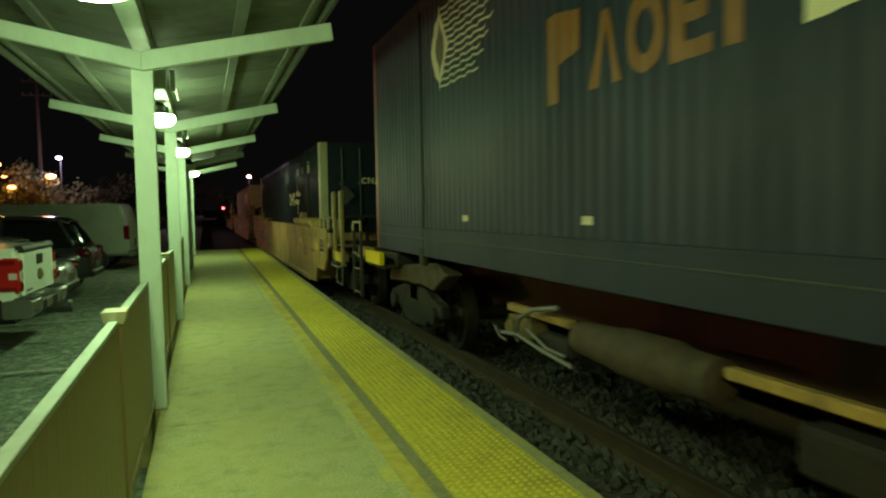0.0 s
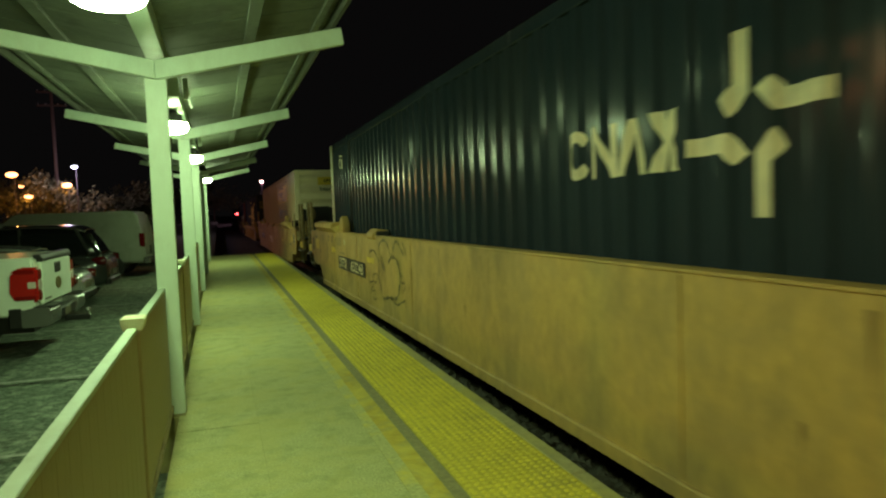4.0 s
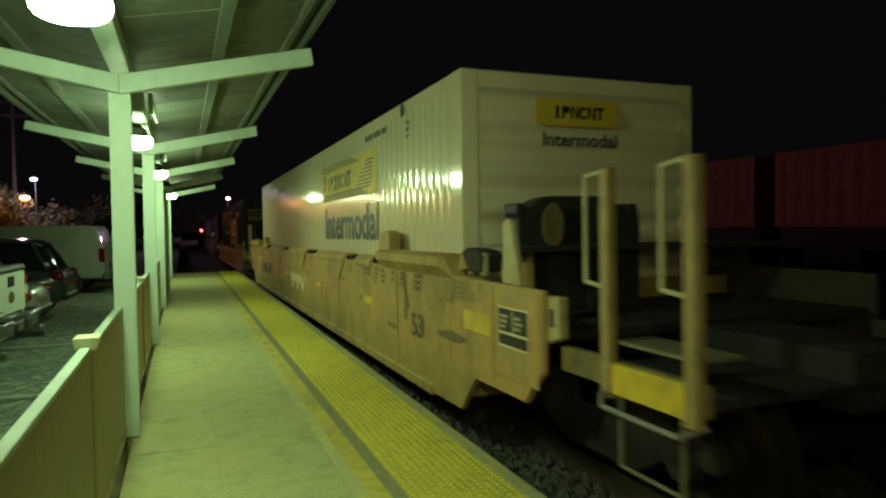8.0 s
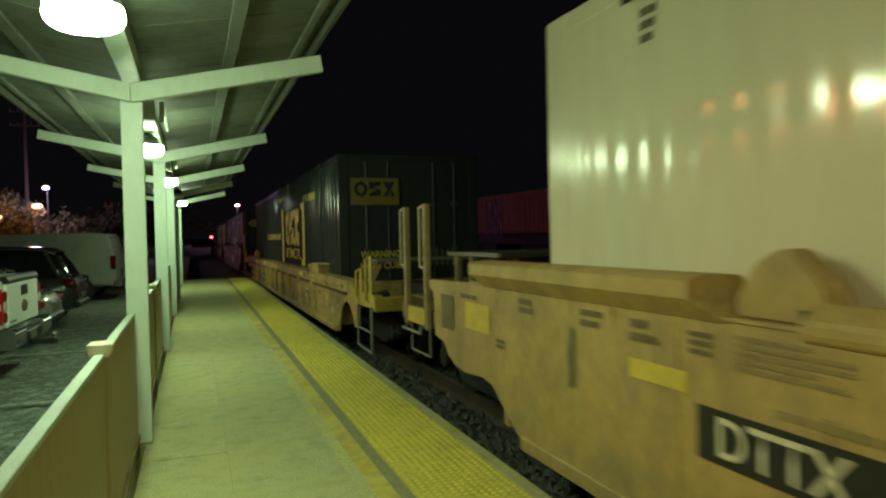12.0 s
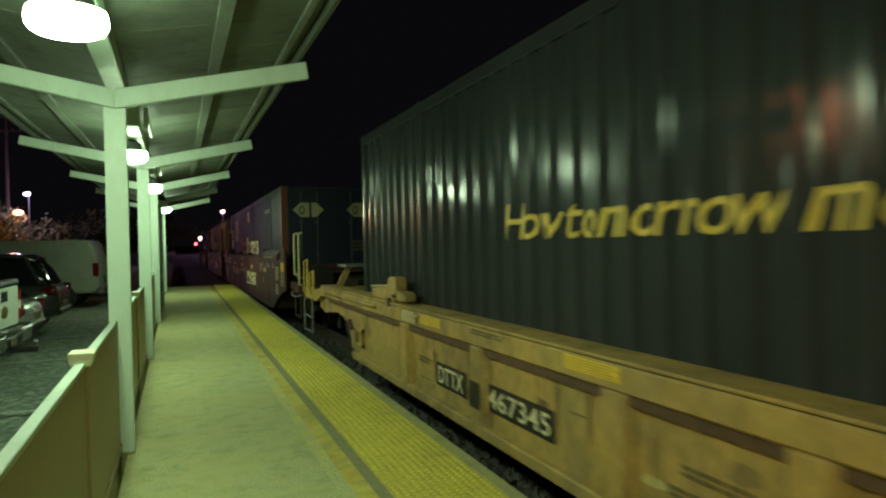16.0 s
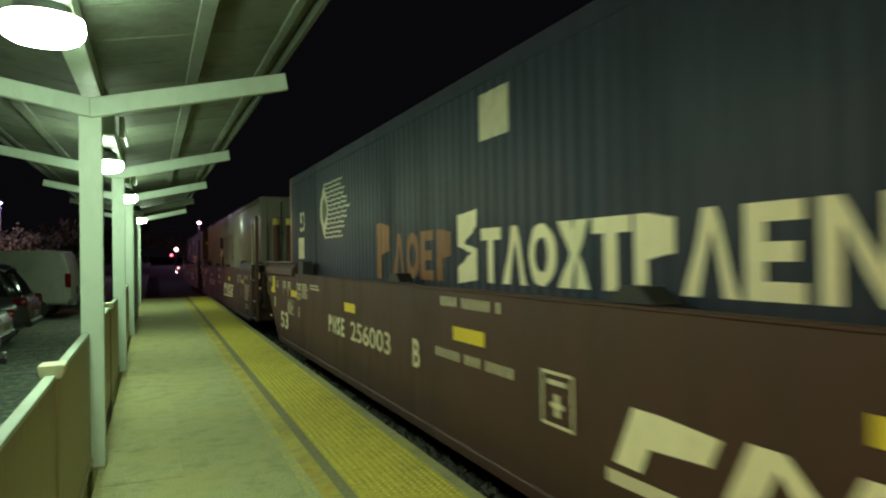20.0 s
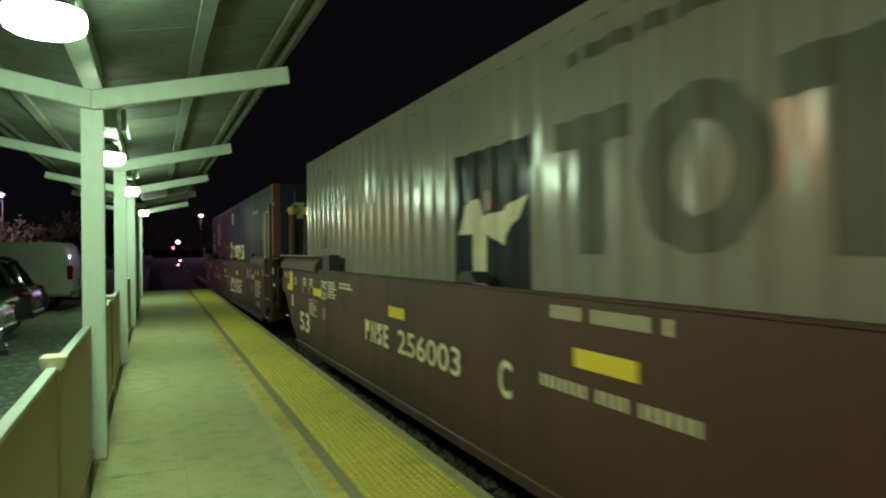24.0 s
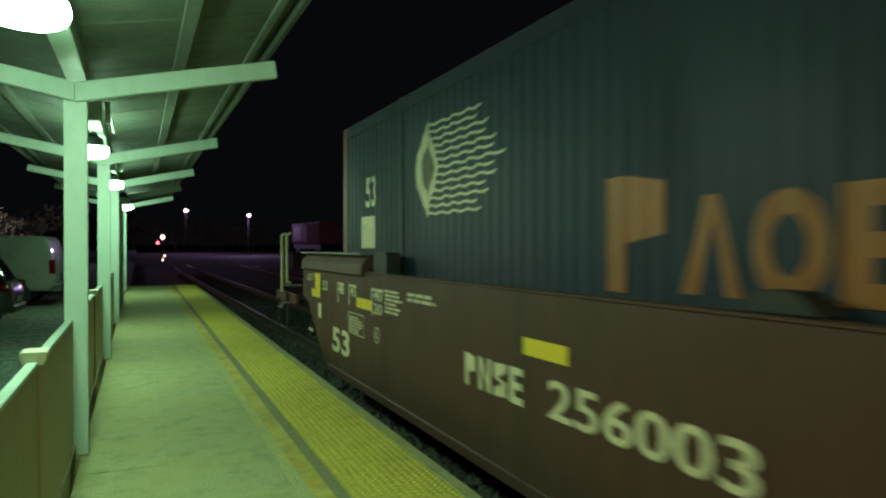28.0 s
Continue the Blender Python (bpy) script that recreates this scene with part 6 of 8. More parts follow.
            lean = [(-5.94, top + 0.02), (-6.08, top + up * 0.55), (-6.16, top + up), (-6.44, top + up), (-6.53, top + up * 0.82), (-6.53, top)]
            bm_prism(bm, lean if c < 0 else [(c + k * q, top + r) for q, r in ((-0.20, 0.0), (0.26, 0.0), (0.27, 0.09), (0.17, 0.24), (0.05, 0.30), (-0.03, 0.30), (-0.17, 0.18), (-0.20, 0.12))], "x", xa, xb)
            soften(bm, 0.018, 2)
            part("guide_casting", bm, paint, car, "yellow container guide casting")
        # vertical seams
        for c in (-6.9, -4.0, 0.9, 4.2, 6.4):
            xa, xb = sorted((s * HALF_W, s * (HALF_W + 0.007)))
            box_part("weld_seam", (xa, xb, c - 0.02, c + 0.02, 0.36, 1.37), paint, car)
    # ends
    for e in (-1, 1):
        y0, y1 = sorted((e * 8.35, e * 8.43))
        box_part("end_bulkhead", (-HALF_W + 0.06, HALF_W - 0.06, y0, y1, 0.3, 1.25), M_YEL, car)
        y0, y1 = sorted((e * 8.45, e * 10.0))
        box_part("end_deck_plate", (-1.40, 1.40, y0, y1, 1.02, 1.08), M_STEEL, car)
        box_part("draft_sill", (-0.32, 0.32, min(e * 8.4, e * 11.2), max(e * 8.4, e * 11.2), 0.72, 1.05), M_STEEL, car)
        add_end_platform(car, e * 10.05, e, M_YELDIRT)
        add_truck(car, e * 9.85)
        add_coupler(car, e * 11.72, e)
        for xx in (-1.1, -0.5, 0.5, 1.1):
            box_part("deck_lug", (xx - 0.03, xx + 0.03, e * 9.0 - 0.05, e * 9.0 + 0.05, 1.08, 1.55 if e > 0 else 1.57), M_YEL if xx < -1 else M_STEEL, car)
        wz = 1.55 if e > 0 else 1.57
        y0, y1 = (8.8, 9.98) if e > 0 else (-9.93 if seed == 1 else -9.28, -8.62)
        box_part("walkway_grating", (-1.3, 1.3, y0, y1, wz, wz + 0.04), M_STEEL, car, "steel walkway grating")
        box_part("grating_nosing", (-1.325, -1.302, y0, y1 + (0.15 if e < 0 else 0), wz + 0.005, wz + 0.04), M_WORN, car)
        if e > 0:
            for yy in (9.38, 9.74):
                box_part("walkway_post", (-1.33, -1.28, yy - 0.04, yy + 0.04, 1.08, wz), M_YELDIRT, car, "", 0.006)
        if e < 0:
            for yy in (-8.55, -8.90, -9.38, -9.90) if seed == 1 else (-8.70, -8.94):
                box_part("side_lug", (-1.47, -1.42, yy - 0.04, yy + 0.04, 1.38, 1.565), M_YELPALE, car, "", 0.008)
        # hand brake and brake gear standing on the end
        if e < 0 and seed == CHUTE:
            bm = B()
            bm_prism(bm, [(-1.15, 1.08), (-1.15, 1.84), (-1.18, 1.87), (-1.18, 1.95), (-1.09, 1.95), (-1.08, 1.86), (-0.99, 1.97), (-0.88, 2.01), (-0.38, 2.01), (-0.26, 1.96), (-0.15, 1.86), (-0.12, 1.86), (-0.11, 1.95), (-0.02, 1.95), (0.0, 1.80), (0.0, 1.08)], "y", -8.98, -8.75)
            soften(bm, 0.012)
            part("brake_stand", bm, M_DARK, car, "dark brake gear housing")
            bm = B()
            bm_cyl(bm, (0, 0), "y", 0.19, -9.05, -8.97, 24, 0.15)
            for v in bm.verts:
                v.co.x, v.co.z = -0.88 + v.co.x * 0.48, 1.77 + v.co.z
            soften(bm, 0.01)
            part("brake_disc", bm, M_YELDIRT, car, "round tan brake disc")
            # small chute, tapered guide post and bracket at the near end
            bm = B()
            bm_prism(bm, [(-8.55, 1.41), (-8.60, 1.57), (-8.68, 1.60), (-8.92, 1.58), (-8.98, 1.54), (-8.96, 1.41)], "x", -1.49, -1.30)
            soften(bm, 0.01)
            part("chute", bm, M_STEEL, car, "dark steel guide chute")
            bm = B()
            bm_prism(bm, [(-8.54, 1.41), (-8.60, 1.565), (-8.72, 1.43)], "x", -1.50, -1.491)
            part("chute_cheek", bm, M_YEL, car)
            bm = B()
            bm_prism(bm, [(-9.43, 1.36), (-9.70, 1.35), (-9.68, 1.42), (-9.56, 1.80), (-9.49, 1.82), (-9.45, 1.78)], "x", -1.53, -1.49)
            soften(bm, 0.006)
            part("guide_post", bm, M_YELPALE, car, "pale tapered guide post")
        if e < 0:
            bm = B()
            bm_prism(bm, [(-9.97, 1.00), (-10.14, 1.055), (-10.14, 1.315), (-9.97, 1.31)], "x", -1.49, -1.42)
            soften(bm, 0.01)
            part("end_bracket", bm, M_YELPALE, car, "pale end bracket with a slot")
            box_part("bracket_slot", (-1.494, -1.45, -10.075, -10.025, 1.12, 1.235), M_BLACK, car)
            # raised panel that carries the framed plate
            box_part("end_panel", (-HALF_W - 0.008, -HALF_W + 0.002, -9.96, -9.31, 0.70, top - 0.03), M_YEL, car, "", 0.003)
            box_part("panel_rib", (-HALF_W - 0.022, -HALF_W + 0.002, -9.31, -9.25, 0.66, top - 0.02), M_YEL, car, "", 0.006)
    box_part("well_floor", (-HALF_W + 0.1, HALF_W - 0.1, -8.3, 8.3, 0.24, 0.28), M_STEEL, car)
    x = -HALF_W
    on_side("number_panel", rect_mesh(2.45 if seed == 1 else 2.15, 0.24), M_BLACK, car, x, (5.96 if seed == 1 else 6.25), 0.72, None, 0.010, "black number panel")
    w = 2.45 if seed == 1 else 2.15
    y = 5.96 if seed == 1 else 6.25
    on_side("lettering", text_mesh("DTTX", w * 0.30, 0.175, bold=0.01), M_LETTER, car, x, y - w * 0.06, 0.755, None, 0.014)
    on_side("lettering", text_mesh(number, w * 0.42, 0.175, bold=0.012), M_LETTER, car, x, y - w * 0.51, 0.755, None, 0.014)
    on_side("lettering", text_mesh("53", 0.34, 0.23, bold=0.02), M_GREYPL, car, x, -7.15 if seed == 1 else -7.40, 0.73 if seed == 1 else 0.71, None, 0.010)
    # framed plate at the near end
    on_side("data_plate", rect_mesh(0.455, 0.285), M_LETTER, car, x, -9.39, 0.915, None, 0.013, "white framed stencil plate")
    for k in range(2):
        on_side("data_field", rect_mesh(0.205, 0.162), M_BLACK, car, x, -9.406 - 0.222 * k, 1.026, None, 0.017)
        on_side("data_mark", bars_mesh(0.14, 0.11, 3, seed + 40 + k), M_STENY, car, x, -9.43 - 0.222 * k, 1.05, None, 0.020)
    on_side("data_field", rect_mesh(0.428, 0.075), M_BLACK, car, x, -9.406, 0.932, None, 0.017)
    box_part("weld_seam", (x - 0.008, x, -8.435, -8.405, 0.62, 1.33), M_YEL, car)
    # stencils, reflective sheets and plates: place along the car, height, width, height, rows
    near = [(-6.67, 1.21, 0.16, 0.13, 2), (-7.18, 1.21, 0.20, 0.14, 2), (-7.96, 1.20, 0.22, 0.15, 3), (-8.64, 1.20, 0.55, 0.17, 4), (-5.2, 1.18, 0.2, 0.1, 2), (-5.9, 0.92, 0.12, 0.06, 1)]
    far = [(8.02, 1.20, 0.22, 0.12, 2), (7.22, 1.20, 0.24, 0.12, 2), (6.74, 1.18, 0.22, 0.14, 2), (6.30, 1.18, 0.16, 0.12, 3), (6.02, 1.15, 0.56, 0.16, 5), (5.80, 1.00, 0.78, 0.055, 1), (8.4, 0.9, 0.2, 0.08, 2), (9.1, 1.22, 0.44, 0.06, 1)]
    if seed == 2:
        near = [(-4.75, 1.20, 0.2, 0.12, 3), (-5.55, 1.22, 0.4, 0.10, 2), (-6.04, 1.14, 0.16, 0.20, 4), (-6.33, 1.16, 0.2, 0.18, 3), (-6.75, 1.2, 0.12, 0.14, 2), (-7.03, 1.18, 0.22, 0.16, 3), (-7.5, 1.17, 0.26, 0.18, 3), (-6.55, 0.70, 0.44, 0.06, 2),
                (-8.5, 1.18, 0.5, 0.16, 4), (-5.28, 0.86, 0.14, 0.08, 2), (2.77, 1.22, 0.40, 0.10, 2), (2.63, 0.71, 0.24, 0.24, 3), (2.10, 0.67, 0.60, 0.06, 1)]
    for k, (yy, z, w, h, r) in enumerate(near + far):
        on_side("stencil", bars_mesh(w, h, r, seed * 20 + k), M_STENDARK if w < 0.45 else M_STENPALE, car, x, yy, z, None, 0.010)
    for yy, z, w, h in ((-8.74, 0.95, 0.50, 0.16), (-6.31 if seed == 1 else -5.51, 1.0 if seed == 1 else 0.86, 0.46, 0.10), (6.75, 0.99, 0.44, 0.10), (3.38, 0.985, 0.50, 0.085) if seed == 1 else (1.31, 0.85, 0.46, 0.08), (9.0, 0.975, 0.49, 0.22)) + (((-2.25, 0.845, 0.49, 0.07),) if seed == 2 else ()):
        on_side("reflector", rect_mesh(w, h), M_REFLDIM, car, x, yy, z, None, 0.010, "faded yellow reflective sheet")
    on_side("placard", rect_mesh(0.18, 0.18), M_STENPALE, car, x, -8.32, 1.13, None, 0.012, "faded placard frame")
    on_side("placard", rect_mesh(0.11, 0.10), M_CREAM, car, x, 5.31, 1.18, None, 0.012)
    # framed plate at the far end
    on_side("data_plate", rect_mesh(0.30, 0.31), M_STENDARK, car, x, 9.58, 0.91, None, 0.010, "dark stencil plate")
    on_side("data_mark", bars_mesh(0.24, 0.23, 5, seed + 60), M_YELDIRT, car, x, 9.55, 0.95, None, 0.014)
    # runs of rust below the welds and the hoods
    rnd = random.Random(seed)
    for k in range(26):
        yy, head = rnd.uniform(-9.2, 9.2), rnd.choice((1.33, 1.33, 1.05, 0.85))
        w, fall = rnd.uniform(0.015, 0.05), rnd.uniform(0.10, 0.5)
        fall = min(fall, head - (0.40 if abs(yy) < 7.8 else 0.88) if head > 0.9 or abs(yy) < 7.8 else 0.02)
        on_side("rust_run", poly_mesh([[(0, 0), (w * 0.4, -fall * 0.5), (w * 0.5, -fall), (w * 0.7, -fall * 0.4), (w, 0)]]), M_RUN, car, x, yy, head, None, 0.009, "rusty stain")
    on_side("scrape_mark", poly_mesh([[(0, 0), (0.06, 0.02), (0.07, 0.36), (0.03, 0.38), (-0.01, 0.2)]]), M_SPRAY, car, x, 7.36, 0.80, None, 0.010, "dark scrape")
    if seed == 2:
        on_side("scrape_mark", poly_mesh([[(7.11, 1.30), (7.18, 1.10), (7.16, 0.84), (7.25, 0.85), (7.24, 0.97), (7.36, 0.98), (7.24, 1.08), (7.20, 1.28)]]), M_RUN, car, x, 0, 0, None, 0.010, "dark smudge")
    if seed == 1:
        # sprayed graffiti towards the far end
        for w, pts in STROKES:
            on_side("graffiti_stroke", ribbon([(-p, q) for p, q in pts], w), M_SPRAY, car, x, 0, 0, None, 0.010, "black sprayed graffiti line")
        on_side("scrape_mark", poly_mesh([[(8.05, 1.02), (8.23, 0.99), (8.5, 0.97), (8.74, 1.01), (8.3, 1.06)]]), M_SPRAY, car, x, 0, -0.10, None, 0.012, "dark scrape")
    else:
        on_side("emblem", poly_mesh([[(-0.64, 0.77), (0.60, 0.77), (0.69, 0.93), (-0.64, 0.93)], [(-0.49, 0.63), (-0.29, 0.63), (-0.26, 0.769), (-0.52, 0.769)], [(0.12, 0.63), (0.34, 0.63), (0.38, 0.769), (0.09, 0.769)],
                                     [(0.60, 0.77), (0.80, 0.64), (0.92, 0.64), (1.23, 0.94), (1.02, 0.94), (0.86, 0.78), (0.69, 0.93)]]), M_LETTER, car, x, 0, 0, None, 0.010, "white block emblem")
        # cracked weld lines below the hoods
        for pts in ([(-0.14, 1.094), (-0.76, 1.063), (-0.89, 1.068), (-1.18, 1.058), (-1.36, 1.021), (-1.54, 1.054), (-1.78, 1.041)],
                    [(-2.51, 1.155), (-2.63, 1.092), (-2.96, 1.097), (-3.56, 1.091), (-4.5, 1.09)]):
            on_side("weld_crack", ribbon([(-p, q) for p, q in pts], 0.022), M_SPRAY, car, x, 0, 0, None, 0.012, "dark weld line")
        on_side("scrape_mark", poly_mesh([[(8.12, 0.85), (8.21, 0.81), (8.6, 0.81), (8.84, 0.86), (8.5, 0.90)]]), M_SPRAY, car, x, 0, 0, None, 0.012, "dark scrape")
    MOVERS.append((car, u, 0))
    return car


STROKES = [
    (0.05, [(3.15, 1.15), (2.89, 1.19), (2.67, 1.12), (2.53, 1.01), (2.59, 0.83), (2.48, 0.70), (2.38, 0.55), (2.23, 0.55), (2.01, 0.59), (1.81, 0.58)]),
    (0.05, [(2.52, 1.26), (2.36, 1.34), (2.13, 1.35), (1.96, 1.27), (1.81, 1.13), (1.70, 1.26), (1.60, 1.34), (1.49, 1.36), (1.39, 1.32), (1.18, 1.20)]),
    (0.05, [(2.52, 1.26), (2.47, 1.11), (2.23, 0.93), (2.27, 1.05), (2.37, 1.13)]),
    (0.06, [(2.00, 1.06), (1.81, 1.14), (1.60, 1.14), (1.45, 1.05), (1.39, 0.95), (1.43, 0.80), (1.57, 0.64), (1.74, 0.60), (1.93, 0.60)]),
    (0.04, [(1.21, 1.36), (1.14, 1.27), (1.07, 1.20), (1.13, 1.30)]),
    (0.03, [(3.38, 0.82), (3.26, 0.69), (2.90, 0.73), (3.12, 0.57), (2.84, 0.60), (2.98, 0.46), (2.72, 0.50)]),
    (0.03, [(2.97, 0.82), (2.77, 0.86), (2.68, 0.81), (2.84, 0.71), (2.97, 0.82)]),
    (0.04, [(1.28, 0.97), (1.33, 0.88), (1.25, 0.84), (1.18, 0.87), (1.16, 0.80), (1.28, 0.74)]),
    (0.04, [(1.74, 0.56), (1.57, 0.54), (1.39, 0.59), (1.18, 0.64)]),
]


def number_bars(w, h, n, words=()):
    """Plain bars in place of a running number; a gap follows each place listed in words."""
    bm = B()
    step = w / (n + len(words))
    x = 0
    for k in range(n):
        a, b = x + step * 0.12, x + step * 0.62
        bm.faces.new([bm.verts.new(p) for p in ((a, 0, 0), (b, 0, 0), (b, h, 0), (a, h, 0))])
        x += step * (2 if k + 1 in words else 1)
    return bm


def rib_car(u):
    """Older yellow well car with a heavy top sill and ribbed sides."""
    car = thing("well_car", "faded yellow ribbed well car with heavy top sill", "railway wagon", "wagons of the train")
    HW = HALF_W
    for s in (-1, 1):
        xa, xb = sorted((s * HW, s * (HW - 0.23)))
        bm = B()
        bm_prism(bm, [(-10.1, 0.935), (10.25, 0.935), (10.25, 0.97), (9.9, 1.084), (-10.1, 1.084)], "x", xa, xb)
        soften(bm, 0.015)
        part("top_sill", bm, M_YELOLD, car)
        xa, xb = sorted((s * (HW - 0.012), s * (HW - 0.22)))
        box_part("sill_joint", (xa, xb, -10.0, 9.85, 1.083, 1.092), M_DARK, car, "dark joint under the sill plate")
        xa, xb = sorted((s * (HW + 0.003), s * (HW - 0.25)))
        box_part("sill_plate", (xa, xb, -10.05, 9.88, 1.091, 1.112), M_YELOLD, car, "", 0.006)
        # dark brown strip set back under the sill
        xa, xb = sorted((s * (HW - 0.03), s * (HW - 0.07)))
        box_part("under_sill_strip", (xa, xb, -9.4, 9.4, 0.875, 0.936), M_RUSTDK, car, "dark brown recess under the sill")
        xa, xb = sorted((s * (HW - 0.07), s * (HW - 0.10)))
        bm = B()
        bm_prism(bm, [(-8.68, 0.25), (7.88, 0.25), (8.0, 0.34), (8.10, 0.42), (8.20, 0.53), (8.32, 0.63), (8.44, 0.685), (8.60, 0.72), (8.95, 0.75), (9.5, 0.705), (9.88, 0.665), (10.25, 0.74), (10.25, 0.93), (-10.09, 0.93), (-10.09, 0.46), (-9.86, 0.44), (-9.74, 0.60), (-9.55, 0.73), (-9.3, 0.78), (-9.05, 0.71), (-8.86, 0.52), (-8.76, 0.36)], "x", xa, xb)
        part("side_sheet", bm, M_YELOLD, car)
        xa, xb = sorted((s * HW, s * (HW - 0.12)))
        box_part("bottom_chord", (xa, xb, -8.66, 7.85, 0.24, 0.33), M_YELOLD, car, "", 0.01)
        for yy in (-6.35, -4.6, -2.80, -1.57, -0.28, 0.92, 2.12, 3.88, 5.66):
            bm = B()
            bm_prism(bm, [(s * (HW - 0.075), yy - 0.15), (s * (HW + 0.002), yy - 0.10), (s * (HW + 0.002), yy + 0.09), (s * (HW - 0.075), yy + 0.10)], "z", 0.31, 0.934)
            soften(bm, 0.012)
            part("side_rib", bm, M_YELOLD, car)
        for e in (-1, 1):
            # sloping cap along the sill by the ends
            bm = B()
            xo = s * (HW + 0.04)
            y0, y1 = sorted((e * 6.62, e * 9.42))
            bm_prism(bm, [(s * (HW + 0.005), 0.99), (xo, 1.02), (xo, 1.04), (s * (HW - 0.04), 1.075), (s * (HW - 0.26), 1.085), (s * (HW - 0.26), 0.99)], "y", y0, y1)
            soften(bm, 0.008)
            part("sill_cap", bm, M_YELOLD, car, "sloping sill cap with bright worn edge")
            # lock box: tapered casting with a rubbed lid, and its lever
            xa, xb = sorted((s * (HW - 0.05), s * (HW - 0.29)))
            y0, y1 = sorted((e * 6.26, e * 6.98))
            bm = B()
            if e > 0:
                bm_prism(bm, [(y0 + 0.16, 1.111), (y1 - 0.06, 1.111), (y1 - 0.03, 1.16), (y1, 1.225), (y0, 1.262), (y0 + 0.06, 1.18)], "x", xa, xb)
            else:
                bm_prism(bm, [(y0, 1.111), (y1, 1.111), (y1, 1.236), (y1 - 0.10, 1.258), (y0 + 0.05, 1.262), (y0, 1.22)], "x", xa, xb)
            soften(bm, 0.012)
            part("lock_box", bm, M_YELOLD, car, "boxy container lock casting")
            bm = B()
            bm_prism(bm, [(y0 - 0.01, 1.262), (y1 + 0.01, 1.232 if e > 0 else 1.260), (y1 + 0.01, 1.252 if e > 0 else 1.280), (y0, 1.284)], "x", xa - 0.01, xb + 0.01)
            soften(bm, 0.006)
            part("lock_lid", bm, M_RUSTPALE, car, "rubbed pale lid")
            xa, xb = sorted((s * (HW - 0.03), s * (HW - 0.16)))
            bm = B()
            if e > 0:
                bm_prism(bm, [(6.00, 1.06), (6.26, 1.00), (6.32, 1.06), (6.24, 1.20), (6.26, 1.355), (6.20, 1.385), (6.02, 1.385), (5.96, 1.35), (5.96, 1.25), (6.04, 1.16)], "x", xa, xb)
            else:
                bm_prism(bm, [(-6.24, 1.00), (-6.00, 1.08), (-5.90, 1.13), (-5.88, 1.215), (-5.92, 1.245), (-6.16, 1.262), (-6.24, 1.25)], "x", xa, xb)
            soften(bm, 0.012)
            part("lock_lever", bm, M_YELOLD, car, "worn lock lever plate")
            y0, y1 = sorted((e * 5.66, e * 5.96))
            if e > 0:
                bm = B()
                bm_prism(bm, [(y0, 1.150), (y0 + 0.04, 1.135), (y1, 1.135), (y1, 1.245), (y0 + 0.12, 1.235), (y0, 1.215)], "x", xa, xb)
                soften(bm, 0.012)
                part("lock_tongue", bm, M_YELOLD, car)
            box_part("lock_gap", (min(s * (HW - 0.020), s * (HW - 0.1)), max(s * (HW - 0.020), s * (HW - 0.1)), e * 6.06 - 0.05, e * 6.06 + 0.04, 1.165, 1.20), M_DARK, car, "dark slot", 0.004)
            bm = B()
            bm_cyl(bm, (e * 6.12, 1.11), "x", 0.05, min(s * (HW - 0.02), s * (HW + 0.012)), max(s * (HW - 0.02), s * (HW + 0.012)), 12)
            part("lock_pin", bm, M_RUSTDK, car, "rusty pivot pin")
        # hand hold box and small hook on the side sheet by the wheel arch
        xa, xb = sorted((s * (HW - 0.02), s * (HW - 0.08)))
        bm = B()
        for y0, y1, z0, z1 in ((7.42, 7.78, 0.62, 0.66), (7.42, 7.78, 0.44, 0.47), (7.42, 7.46, 0.44, 0.66), (7.74, 7.78, 0.44, 0.66)):
            bm_box(bm, xa, xb, y0, y1, z0, z1)
        part("hand_hold", bm, M_YELOLD, car)
        bm = B()
        bm_prism(bm, [(8.14, 0.73), (8.2, 0.70), (8.05, 0.60), (7.99, 0.63)], "x", xa, xb)
        part("side_hook", bm, M_RUSTDK, car, "rusty hook")
    for e in (-1, 1):
        wy = -9.5 if e < 0 else 10.25
        y0, y1 = sorted((e * 8.3, e * 8.4))
        box_part("end_bulkhead", (-1.4, 1.4, y0, y1, 0.3, 1.0), M_YELOLD, car)
        y0, y1 = sorted((e * 8.5, e * 11.3))
        box_part("draft_sill", (-0.32, 0.32, y0, y1, 0.72, 1.0), M_STEEL, car)
        for sx in (-1, 1):
            xa, xb = sorted((sx * HW, sx * (HW - 0.12)))
            bm = B()
            bm_prism(bm, [(e * 9.8, 0.95), (e * 9.8, 1.06), (e * 10.3, 1.01), (e * 11.25, 1.01), (e * 11.25, 0.84), (e * 10.3, 0.82)], "x", xa, xb)
            part("end_beam", bm, M_YELEND, car)
            # pale bar along the beam's top edge between the posts
            xa, xb = sorted((sx * (HW - 0.02), sx * (HW - 0.10)))
            box_part("beam_edge", (xa, xb, *sorted((e * 10.66, e * 10.98)), 1.008, 1.022), M_WORN, car, "pale top edge", 0.004)
            for d, tip in ((10.54, 1.33), (11.08, 1.51)):
                xa2, xb2 = sorted((sx * HW, sx * (HW - 0.025)))
                bm = B()
                bm_prism(bm, [(e * d - 0.075, 0.84), (e * d + 0.075, 0.84), (e * d + 0.07, tip - 0.02), (e * d + 0.05, tip), (e * d - 0.05, tip), (e * d - 0.07, tip - 0.02)], "x", xa2, xb2)
                soften(bm, 0.006)
                part("hand_post", bm, M_YELEND, car, "flat plate hand post")
                for off in (0.115, 0.165):
                    yy = e * d + off
